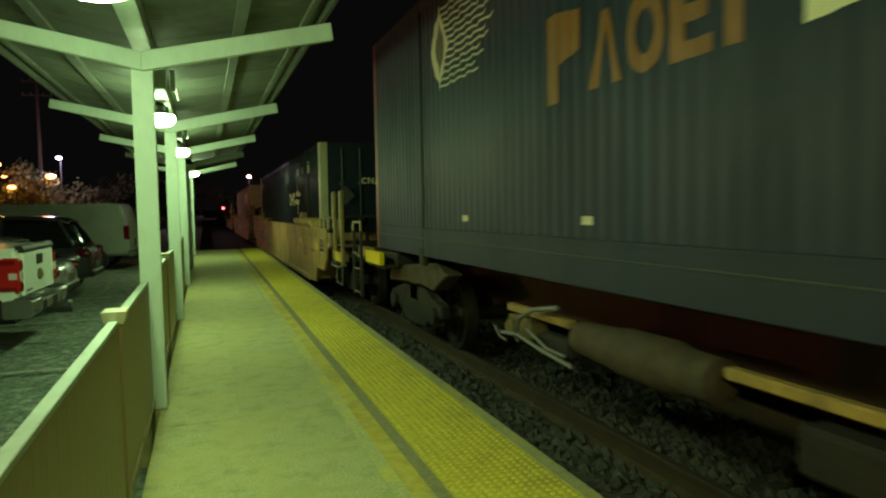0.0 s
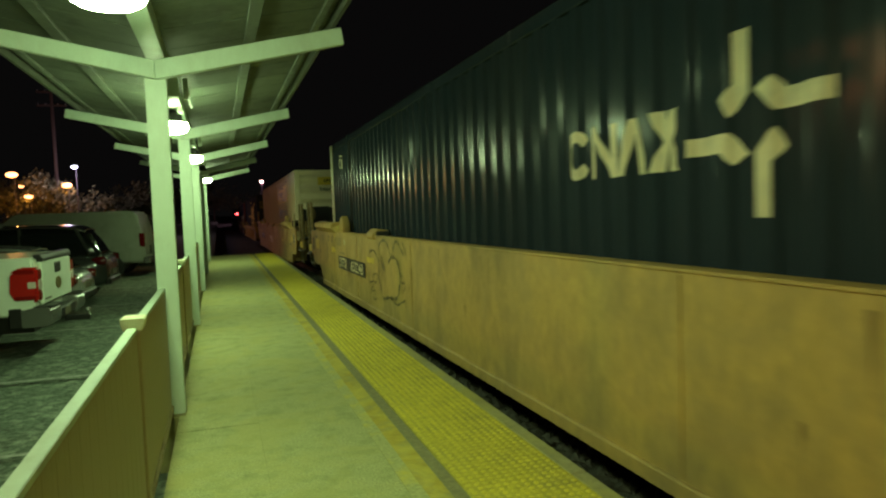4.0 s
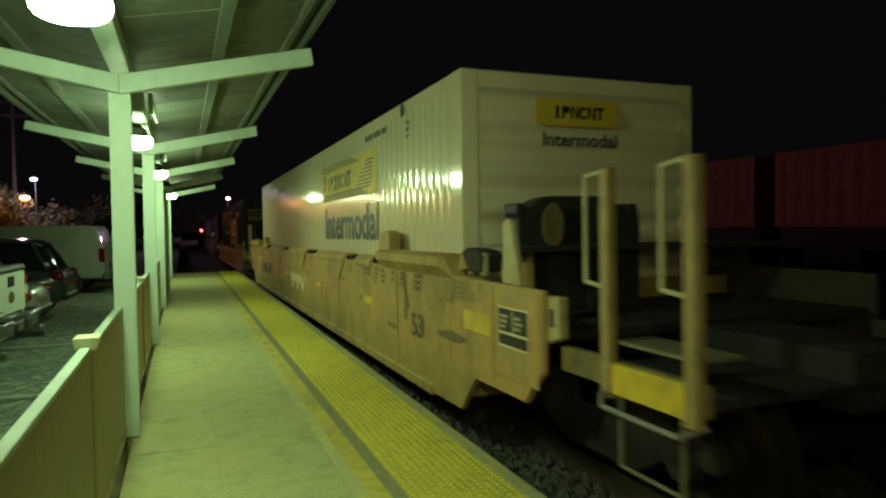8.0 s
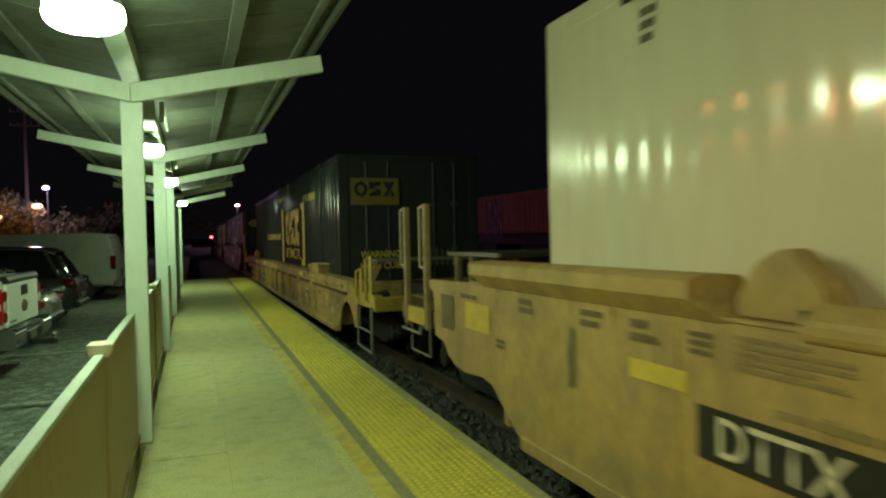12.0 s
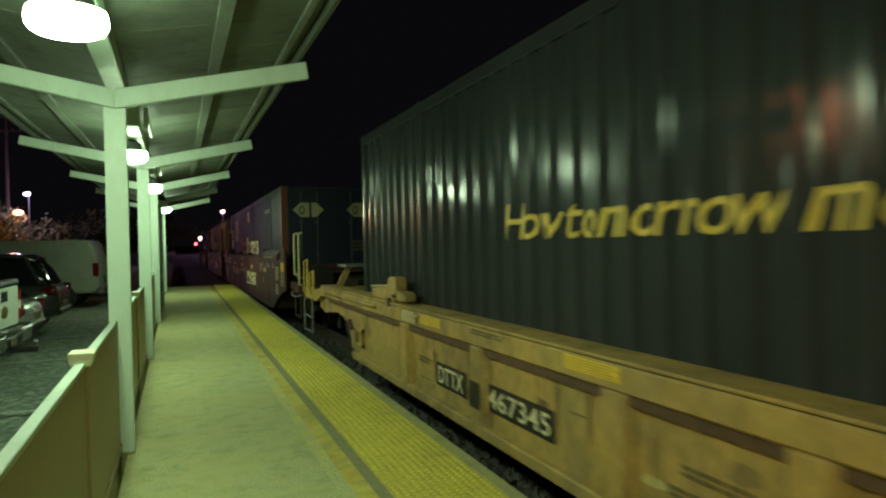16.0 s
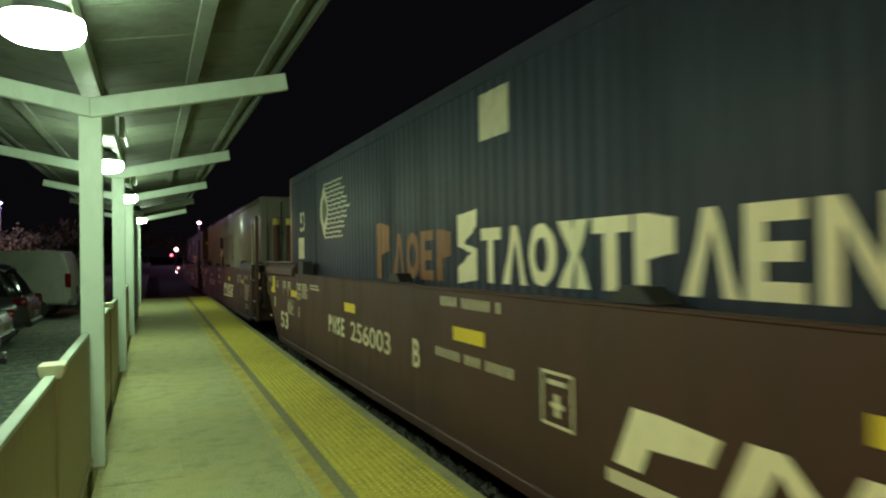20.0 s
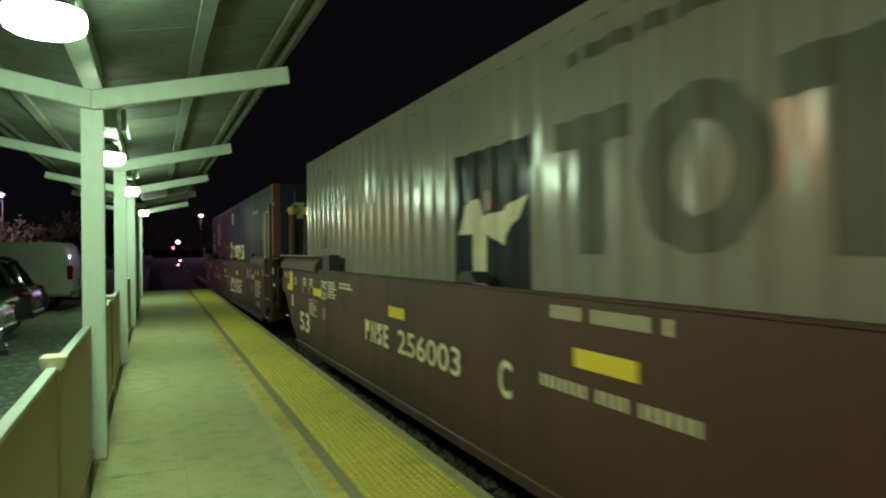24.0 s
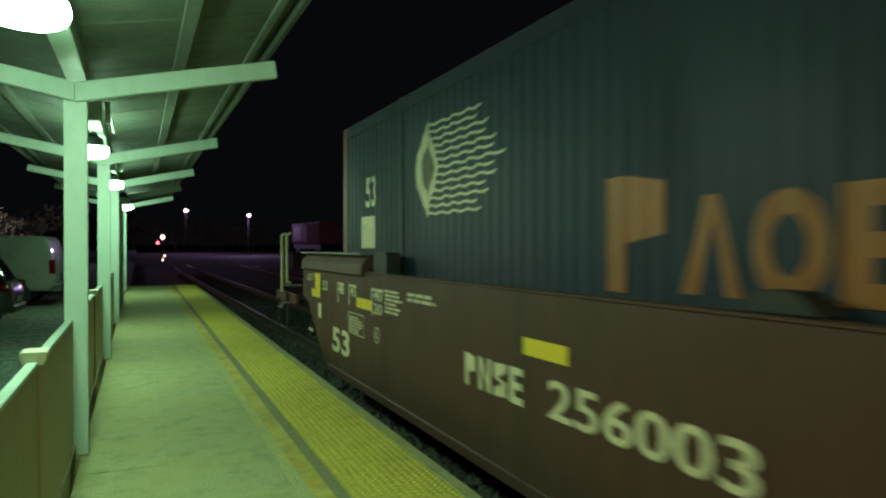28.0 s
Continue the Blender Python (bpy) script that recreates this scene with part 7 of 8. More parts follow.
                    part("grab_iron", bent_bar([(sx * HW, e * d + 0.05, 0.90), (sx * (HW + 0.02), yy, 0.93), (sx * (HW + 0.02), yy, tip - 0.05), (sx * HW, e * d + 0.05, tip - 0.02)], 0.013), M_YELEND, car, "yellow bent grab iron")
            x = sx * (HW + 0.02)
            part("ladder", bent_bar([(x, e * 10.47, 0.84), (x, e * 10.47, 0.29), (x, e * 11.22, 0.27), (x, e * 11.22, 0.84)], 0.018), M_POLE, car, "steel stirrup ladder")
            part("ladder_rung", bent_bar([(x, e * 10.47, 0.53), (x, e * 11.22, 0.53)], 0.015), M_POLE, car)
            bm = B()
            bm_prism(bm, [(sx * 1.1, 1.02), (sx * 1.22, 1.02), (sx * 1.02, 1.38), (sx * 0.92, 1.38)], "y", wy - 0.03, wy + 0.03)
            part("walkway_bracket", bm, M_YELOLD, car)
        box_part("walkway", (-1.1, 1.1, wy - 0.3, wy + 0.3, 1.38, 1.42), M_POLE, car, "steel grating walkway")
        box_part("end_cross_beam", (-HW, HW, min(e * 11.15, e * 11.3), max(e * 11.15, e * 11.3), 0.8, 0.98), M_YELEND, car, "", 0.008)
        add_truck(car, e * 9.6)
        add_coupler(car, e * 11.6, e)
    box_part("well_floor", (-1.35, 1.35, -8.2, 8.2, 0.24, 0.28), M_STEEL, car)
    x = -HW + 0.07
    for yy, w in ((4.86, 0.68), (3.80, 1.00)):
        on_side("number_panel", rect_mesh(w, 0.21), M_BLACK, car, x, yy, 0.455, None, 0.012, "black number panel")
    on_side("number_panel", rect_mesh(0.19, 0.21), M_BLACK, car, -HW - 0.002, 3.97, 0.455, None, 0.008, "black bar across the rib")
    on_side("lettering", text_mesh("DTTX", 0.56, 0.15, bold=0.01), M_LETTER, car, x, 4.80, 0.485, None, 0.016)
    on_side("lettering", text_mesh("467345", 0.92, 0.15, bold=0.01), M_LETTER, car, x, 3.76, 0.485, None, 0.016)
    on_side("lettering", text_mesh("53", 0.35, 0.26, bold=0.012), M_STENDARK, car, x, 0.60, 0.535, None, 0.012, "dark stencilled number")
    # striped reflective sheets along the sill, worn at their edges
    for yy, w in ((5.11, 0.52), (2.56, 0.54), (0.51, 0.55), (-0.37, 0.38), (-4.86, 0.58)):
        on_side("reflector", rect_mesh(w, 0.085), M_YELREF, car, -HW, yy, 0.988, None, 0.008, "faded yellow reflective sheet")
        for k in range(5):
            on_side("reflector_stripe", rect_mesh(w * (0.94 - 0.05 * (k % 3)), 0.004), M_YELOLD, car, -HW, yy - 0.02 * (k % 2), 0.998 + 0.015 * k, None, 0.011)
    # rows of grey stencil on the sill
    for k, (yy, w, rows) in enumerate(((5.66, 0.48, 5), (3.92, 0.62, 2), (-0.07, 0.26, 1), (-5.55, 0.48, 4), (-6.60, 0.28, 5))):
        on_side("stencil", bars_mesh(w, 0.02 * rows + 0.01, rows, 40 + k), M_GREYPL if k % 2 else M_LETTER, car, -HW, yy, 1.07 - 0.02 * rows, None, 0.009)
    # framed data panel, faint stencils and scratches on the side sheets
    on_side("data_panel", rect_mesh(0.42, 0.25), M_GREYPL, car, x, -5.38, 0.475, None, 0.012, "grey data panel with pale border")
    for w, h, dy, dz in ((0.44, 0.012, 0.01, 0.25), (0.44, 0.012, 0.01, -0.012), (0.012, 0.25, 0.01, 0), (0.012, 0.25, -0.42, 0)):
        on_side("panel_border", rect_mesh(w, h), M_LETTER, car, x, -5.38 + dy, 0.475 + dz, None, 0.013)
    on_side("stencil", bars_mesh(0.34, 0.15, 3, 47), M_LETTER, car, x, -5.42, 0.50, None, 0.015)
    for k, (yy, z, w) in enumerate(((-1.93, 0.47, 0.50), (1.75, 0.50, 0.5), (1.65, 0.62, 0.45), (5.35, 0.60, 0.45))):
        on_side("stencil", bars_mesh(w, 0.07, 2, 60 + k), M_STENDARK, car, x, yy, z, None, 0.010)
    for yy, z, w in ((2.62, 0.70, 0.22), (0.08, 0.64, 0.21), (-5.9, 0.40, 0.5), (-6.9, 0.52, 0.7), (5.3, 0.45, 0.3), (-0.6, 0.42, 0.5)):
        on_side("scratch", poly_mesh([[(0, 0), (w, 0.004), (w, 0.012), (0, 0.010)]]), M_STENDARK, car, x, yy, z, None, 0.010, "dark scratch")
    for yy, w, h in ((-3.10, 0.13, 0.45), (-3.60, 0.16, 0.48), (-4.1, 0.10, 0.3), (-3.3, 0.9, 0.05)):
        on_side("paint_run", poly_mesh([[(0, 0), (w * 0.15, -h * 0.6), (w * 0.5, -h), (w * 0.9, -h * 0.55), (w, 0)]]), M_FADERED, car, x, yy, 0.87, None, 0.010, "faded red paint run")
    # rust runs, rubbed patches and a red mark on the side sheets
    rnd = random.Random(77)
    for k in range(44):
        yy, top = rnd.uniform(-9.8, 8.0), rnd.choice((0.90, 0.90, 1.05, 0.75))
        w, fall = rnd.uniform(0.02, 0.08), rnd.uniform(0.10, 0.5)
        lx = -HW if top > 1 else x - 0.002
        if top > 1:
            fall = min(fall, 0.11)
        on_side("rust_run", poly_mesh([[(0, 0), (w * 0.3, -fall * 0.5), (w * 0.45, -fall), (w * 0.75, -fall * 0.4), (w, 0)]]), M_RUN, car, lx, yy, top, None, 0.009, "rusty stain")
    for k in range(18):
        yy, z, w, h = rnd.uniform(-9.2, 7.5), rnd.uniform(0.36, 0.75), rnd.uniform(0.08, 0.3), rnd.uniform(0.04, 0.14)
        on_side("rubbed_patch", poly_mesh([[(0, h * 0.2), (w * 0.4, 0), (w, h * 0.3), (w * 0.9, h * 0.9), (w * 0.3, h)]]), rnd.choice((M_RUN, M_STENDARK, M_RUSTPALE)), car, x, yy, z, None, 0.007, "rubbed paint patch")
    on_side("red_mark", poly_mesh([[(0, 0.02), (0.14, 0), (0.12, 0.07), (0.02, 0.06)]]), M_CARRED, car, x, -6.95, 0.73, None, 0.012, "small red mark")
    MOVERS.append((car, u, 0))
    return car


def brown_car(u, letter, first=False, last=False):
    """Mineral brown articulated well unit."""
    car = thing("well_car", "mineral brown well car with white lettering", "railway wagon", "wagons of the train")
    HW = HALF_W
    for s in (-1, 1):
        xa, xb = sorted((s * HW, s * (HW - 0.05)))
        bm = B()
        near = [(-10.1, 1.45), (-10.1, 0.80), (-9.6, 0.72), (-8.9, 0.56), (-8.3, 0.30)] if first else [(-8.74, 1.47), (-8.74, 0.60), (-8.3, 0.40)]
        far = [(7.95, 0.26), (8.4, 0.52), (9.0, 1.02), (9.32, 1.05), (9.27, 1.44)]
        pts = [(-7.95, 0.26)] + far + [(7.2, 1.475), (-7.2, 1.475)] + near
        bm_prism(bm, pts, "x", xa, xb)
        soften(bm, 0.01)
        part("well_side", bm, M_BROWN, car)
        xa, xb = sorted((s * (HW + 0.02), s * (HW - 0.09)))
        box_part("bottom_chord", (xa, xb, -7.9, 7.9, 0.24, 0.33), M_BROWN, car, "", 0.01)
        xa, xb = sorted((s * (HW + 0.012), s * (HW - 0.06)))
        box_part("top_chord", (xa, xb, -6.4, 6.4, 1.462, 1.482), M_BROWN, car, "", 0.005)
        for e in (-1, 1):
            bm = B()
            xo, xi = s * (HW + 0.05), s * (CON_W / 2 + 0.03)
            bm_prism(bm, [(xo, 1.44), (xo - s * 0.01, 1.55), (s * (HW - 0.05), 1.66), (xi, 1.64), (xi, 1.42)], "y", min(e * 6.45, e * (9.2 if e > 0 or first else 8.7)), max(e * 6.45, e * (9.2 if e > 0 or first else 8.7)))
            soften(bm, 0.01)
            part("edge_hood", bm, M_BROWN, car)
            if s < 0 and e < 0 and first:
                on_side("stencil", bars_mesh(2.2, 0.055, 1, 60 + e), M_STENY, car, -(HW + 0.046), e * 8.0 + 1.1, 1.475, None, 0.006)
            elif s < 0 and e > 0:
                box_part("hood_flange", (-HW - 0.045, -HW - 0.02, 6.5, 9.25, 1.655, 1.675), M_POLE, car, "pale hood flange")
            bm = B()
            xa, xb = sorted((s * (HW - 0.02), s * (HW - 0.16)))
            bm_prism(bm, [(e * 6.05 - 0.19, 1.46), (e * 6.05 + 0.19, 1.46), (e * 6.05 + 0.19, 1.66), (e * 6.05 + 0.16, 1.68), (e * 6.05 - 0.16, 1.68), (e * 6.05 - 0.19, 1.66)], "x", xa, xb)
            part("guide_casting", bm, M_DARK, car)
        for yy in (-1.9, 1.6):
            bm = B()
            xa, xb = sorted((s * (HW - 0.02), s * (HW - 0.16)))
            bm_prism(bm, [(yy - 0.18, 1.49), (yy + 0.18, 1.49), (yy + 0.08, 1.57), (yy - 0.08, 1.57)], "x", xa, xb)
            part("guide_casting", bm, M_DARK, car)
    for e in (-1, 1):
        y0, y1 = sorted((e * 8.3, e * 8.4))
        box_part("end_bulkhead", (-HW + 0.06, HW - 0.06, y0, y1, 0.3, 1.3), M_BROWN, car)
        y0, y1 = sorted((e * 8.4, e * 9.5))
        box_part("end_deck_plate", (-1.40, 1.40, y0, y1, 1.12, 1.18), M_BROWN, car)
    y0, y1 = (-11.6 if first else -9.9), (11.6 if last else 9.9)
    box_part("draft_sill", (-0.32, 0.32, y0, -8.4, 0.72, 1.05), M_STEEL, car)
    box_part("draft_sill", (-0.32, 0.32, 8.4, y1, 0.72, 1.05), M_STEEL, car)
    if first:
        add_end_platform(car, -10.12, -1, M_BROWN, 2.0)
        add_truck(car, -9.75)
        add_coupler(car, -11.75, -1)
        bm = B()
        bm_cyl(bm, (-0.75, 1.05), "y", 0.28, -10.0, -9.9, 20)
        part("hand_brake", bm, M_STEEL, car)
    else:
        for sx in (-1, 1):
            x = sx * (HW + 0.03)
            for yy, r, top in ((-9.30, 0.024, 2.62), (-8.73, 0.021, 2.52)):
                bm = bent_bar([(x, yy, 1.60), (x, yy, top), (x - sx * 0.08, yy - 0.06, top + 0.05)], r)
                part("hand_post", bm, M_CREAM, car, "pale steel hand post")
            for yy, top in ((-9.42, 2.66), (-8.70, 1.60)):
                bm = B()
                bm_box(bm, x - 0.03, x + 0.03, yy - 0.035, yy + 0.035, 0.38, top)
                part("ladder_side", bm, M_BROWN, car)
            for z in (0.40, 0.78, 1.25):
                part("ladder_rung", bent_bar([(x, -9.42, z), (x, -8.70, z)], 0.016), M_POLE, car)
            xa, xb = sorted((sx * (HW - 0.02), sx * (HW - 0.10)))
            box_part("end_shelf", (xa, xb, -9.46, -8.68, 1.585, 1.62), M_POLE, car, "pale steel shelf")
            box_part("end_panel", (min(sx * (HW - 0.12), sx * (HW - 0.16)), max(sx * (HW - 0.12), sx * (HW - 0.16)), -9.40, -8.76, 0.62, 1.46), M_STEEL, car, "dark end panel")
            for yy in (-9.3, -9.05, -8.8):
                box_part("shelf_bracket", (min(sx * (HW - 0.03), sx * (HW - 0.14)), max(sx * (HW - 0.03), sx * (HW - 0.14)), yy - 0.02, yy + 0.02, 1.44, 1.585), M_STEEL, car)
        on_side("placard", rect_mesh(0.40, 0.125), M_LETTER, car, -HW + 0.12, -8.77, 1.285, None, 0.05, "white placard")
        for px in (-1.165, -0.885):
            bm = B()
            bm_cyl(bm, (px, -9.58), "z", 0.085, 1.18, 2.62, 16, 0.07)
            smooth(bm)
            post = part("guide_post", bm, M_RUST, car, "dark round guide post with yellow band")
            bm = B()
            bm_cyl(bm, (px, -9.58), "z", 0.078, 2.46, 2.60, 16, 0.076)
            part("band", bm, M_REFLDIM, post, "yellow band")
        on_side("placard", rect_mesh(0.40, 0.05), M_LETTER, car, -HW + 0.12, -8.92, 1.05, None, 0.05)
        bm = B()
        bm_cyl(bm, (-9.1, 0.86), "x", 0.12, -HW + 0.04, -HW + 0.1, 18)
        part("brake_valve", bm, M_STEEL, car)
    add_truck(car, 9.95 if not last else 9.75)
    if last:
        add_end_platform(car, 10.4, 1, M_BROWN, 1.96)
        add_coupler(car, 11.5, 1)
    box_part("well_floor", (-HW + 0.1, HW - 0.1, -8.2, 8.2, 0.24, 0.28), M_STEEL, car)
    x = -HW
    # lettering on the near side
    for k, g in enumerate("bnze"):
        bm = glyphs(g, 0.62, 0.30)
        for v in bm.verts:
            v.co.x += 0.5 * v.co.y
        on_side("mark", bm, M_LETTERW if first else M_LETTER, car, x, -1.80 - 0.69 * k, 0.69, None, 0.010, "slanted white block mark")
    on_side("underline", poly_mesh([[(0, 0), (2.75, 0.06), (2.70, 0.10), (0, 0.07)]]), M_LETTER, car, x, -1.74, 0.58, None, 0.010)
    on_side("mark", glyphs("bnze", 0.80, 0.225, 0.2), M_LETTER, car, x, 4.12, 0.77, None, 0.010)
    on_side("lettering", text_mesh("256003", 1.42, 0.225, bold=0.015), M_LETTER, car, x, 3.06, 0.77, None, 0.010)
    on_side("lettering", text_mesh(letter, 0.17, 0.25, bold=0.02), M_LETTER, car, x, 1.03, 0.76, None, 0.010)
    on_side("stencil", number_bars(1.02, 0.075, 11, (4, 10)), M_LETTER, car, x, 0.38, 1.34, None, 0.010)
    on_side("stencil", number_bars(1.30, 0.072, 17, (7, 11)), M_LETTER, car, x, 0.50, 0.93, None, 0.010)
    for yy, w, z in ((0.15, 0.53, 1.09), (3.33, 0.46, 1.09), (-3.12, 0.52, 1.10), (-6.42, 0.52, 1.10), (6.72, 0.50, 1.10)):
        on_side("reflector", rect_mesh(w, 0.105), M_REFL, car, x, yy, z, None, 0.010, "yellow reflective sheet")
    if letter != "C":
        bm = poly_mesh([[(0, 0), (0.33, 0), (0.31, 0.02), (0.02, 0.02)], [(0.02, 0.30), (0.31, 0.30), (0.33, 0.32), (0, 0.32)], [(0, 0), (0.02, 0.02), (0.02, 0.30), (0, 0.32)], [(0.31, 0.02), (0.33, 0), (0.33, 0.32), (0.31, 0.30)]])
        on_side("jacking_frame", bm, M_LETTER, car, x, -1.12, 0.74, None, 0.010, "white outlined jacking mark")
        on_side("jacking_bar", rect_mesh(0.19, 0.03), M_LETTER, car, x, -1.19, 0.98, None, 0.010)
        on_side("jacking_cross", poly_mesh([[(0.04, 0), (0.09, 0), (0.09, 0.05), (0.13, 0.05), (0.13, 0.08), (0.09, 0.08), (0.09, 0.13), (0.04, 0.13), (0.04, 0.08), (0, 0.08), (0, 0.05), (0.04, 0.05)]]), M_LETTER, car, x, -1.22, 0.80, None, 0.010)
    # groups of sizes and data towards both ends
    on_side("lettering", text_mesh("53", 0.72, 0.29, bold=0.03), M_LETTER, car, x, 7.70, 0.51, None, 0.010, "white figures")
    sizes = (("40", 6.16, 1.21, 0.26, 0.11), ("20", 6.16, 1.08, 0.26, 0.11), ("48", 7.40, 1.20, 0.20, 0.12), ("45", 6.95, 1.20, 0.22, 0.12), ("53", 8.15, 1.20, 0.22, 0.12), ("125 T", 9.0, 1.29, 0.42, 0.09),
             ("40", -6.08, 1.23, 0.26, 0.11), ("20", -6.08, 1.10, 0.26, 0.11), ("45", -6.90, 1.21, 0.24, 0.12), ("48", -7.36, 1.21, 0.24, 0.12), ("53", -8.14, 1.23, 0.26, 0.12))
    for word, yy, z, w, h in sizes:
        on_side("lettering", text_mesh(word, w, h, bold=0.02), M_LETTER, car, x, yy, z, None, 0.010)
    for yy, z, w, h in ((7.46, 1.10, 0.26, 0.23), (7.01, 1.10, 0.28, 0.23), (6.22, 1.06, 0.36, 0.27)):
        on_side("corner_mark", poly_mesh([[(0, 0), (0.03, 0), (0.03, h), (0, h)], [(0.03, h - 0.025), (w, h - 0.025), (w, h), (0.03, h)]]), M_LETTER, car, x, yy, z, None, 0.010)
    on_side("reflector", poly_mesh([[(0.18, 0), (0.45, 0), (0.45, 0.10), (0.18, 0.10)], [(0, 0), (0.18, 0), (0.18, 0.10), (0, 0.10)], [(0.18, 0.10), (0.45, 0.10), (0.45, 0.31), (0.18, 0.31)]]), M_REFL, car, x, 8.73, 1.09, None, 0.010, "yellow reflective corner")
    on_side("placard", rect_mesh(0.15, 0.18), M_LETTER, car, x, 8.38, 0.84, None, 0.010, "small white placard")
    on_side("data_plate", poly_mesh([[(0, 0), (0.56, 0), (0.55, 0.01), (0.01, 0.01)], [(0.01, 0.22), (0.55, 0.22), (0.56, 0.23), (0, 0.23)], [(0, 0), (0.01, 0.01), (0.01, 0.22), (0, 0.23)], [(0.55, 0.01), (0.56, 0), (0.56, 0.23), (0.55, 0.22)]]), M_LETTER, car, x, 7.03, 0.80, None, 0.010)
    on_side("data_mark", bars_mesh(0.48, 0.18, 6, 97), M_LETTER, car, x, 6.99, 0.82, None, 0.010)
    ring = [k * math.pi / 8 for k in range(17)]
    for yy in (6.14, -6.24):
        on_side("round_mark", poly_mesh([[(0.08 + 0.08 * math.cos(a), 0.08 + 0.08 * math.sin(a)), (0.08 + 0.08 * math.cos(b), 0.08 + 0.08 * math.sin(b)), (0.08 + 0.065 * math.cos(b), 0.08 + 0.065 * math.sin(b)), (0.08 + 0.065 * math.cos(a), 0.08 + 0.065 * math.sin(a))]
                                         for a, b in zip(ring, ring[1:])]), M_LETTER, car, x, yy, 0.80, None, 0.010)
        on_side("stencil", bars_mesh(0.08, 0.06, 2, 5), M_LETTER, car, x, yy - 0.04, 0.85, None, 0.010)
    blocks = [(5.82, 1.12, 0.48, 0.23, 6), (5.24, 1.27, 0.63, 0.09, 2), (-5.53, 1.10, 0.45, 0.23, 6), (8.9, 0.62, 0.3, 0.05, 1)]
    blocks += [(-8.68, 0.98, 0.62, 0.32, 6), (-8.72, 0.66, 0.5, 0.24, 4)] if first else [(-7.04, 0.72, 1.0, 0.40, 7), (-7.18, 0.52, 0.76, 0.12, 3)]
    for k, (yy, z, w, h, r) in enumerate(blocks):
        on_side("stencil", bars_mesh(w, h, r, 80 + k), M_LETTER, car, x, yy, z, None, 0.010)
    if first:
        on_side("reflector", rect_mesh(0.50, 0.20), M_REFL, car, x, -9.57, 1.19, None, 0.012, "yellow reflective sheet")
        on_side("data_plate", rect_mesh(0.50, 0.28), M_LETTER, car, x, -9.57, 0.885, None, 0.012, "white framed data plate")
        for k, (z, h) in enumerate(((1.075, 0.08), (0.985, 0.075), (0.895, 0.075))):
            on_side("data_field", rect_mesh(0.48, h), M_GREYPL, car, x, -9.58, z, None, 0.015)
            on_side("data_mark", bars_mesh(0.40, h * 0.6, 1, 98 + k), M_STENY, car, x, -9.61, z + 0.015, None, 0.018)
        box_part("end_plate", (-HW - 0.006, -HW + 0.03, -10.1, -9.54, 1.41, 1.69), M_BROWN, car, "", 0.006)
        # bent rail on legs over the end deck
        part("deck_rail", bent_bar([(0.30, -9.88, 2.62), (0.30, -10.30, 2.60), (0.30, -10.97, 2.34), (0.30, -11.05, 2.26), (0.30, -11.05, 2.12)], 0.028), M_RODPALE, car, "pale bent deck rail")
        for yy, tip in ((-11.05, 2.13), (-9.90, 2.60)):
            part("rail_leg", bent_bar([(0.30, yy, 0.88), (0.30, yy, tip)], 0.022), M_STEEL, car)
    else:
        for z in (1.17, 0.85):
            on_side("reflector", rect_mesh(0.25, 0.20), M_REFL, car, x, -8.45, z, None, 0.012, "yellow reflective sheet")
    MOVERS.append((car, u, 0))
    return car


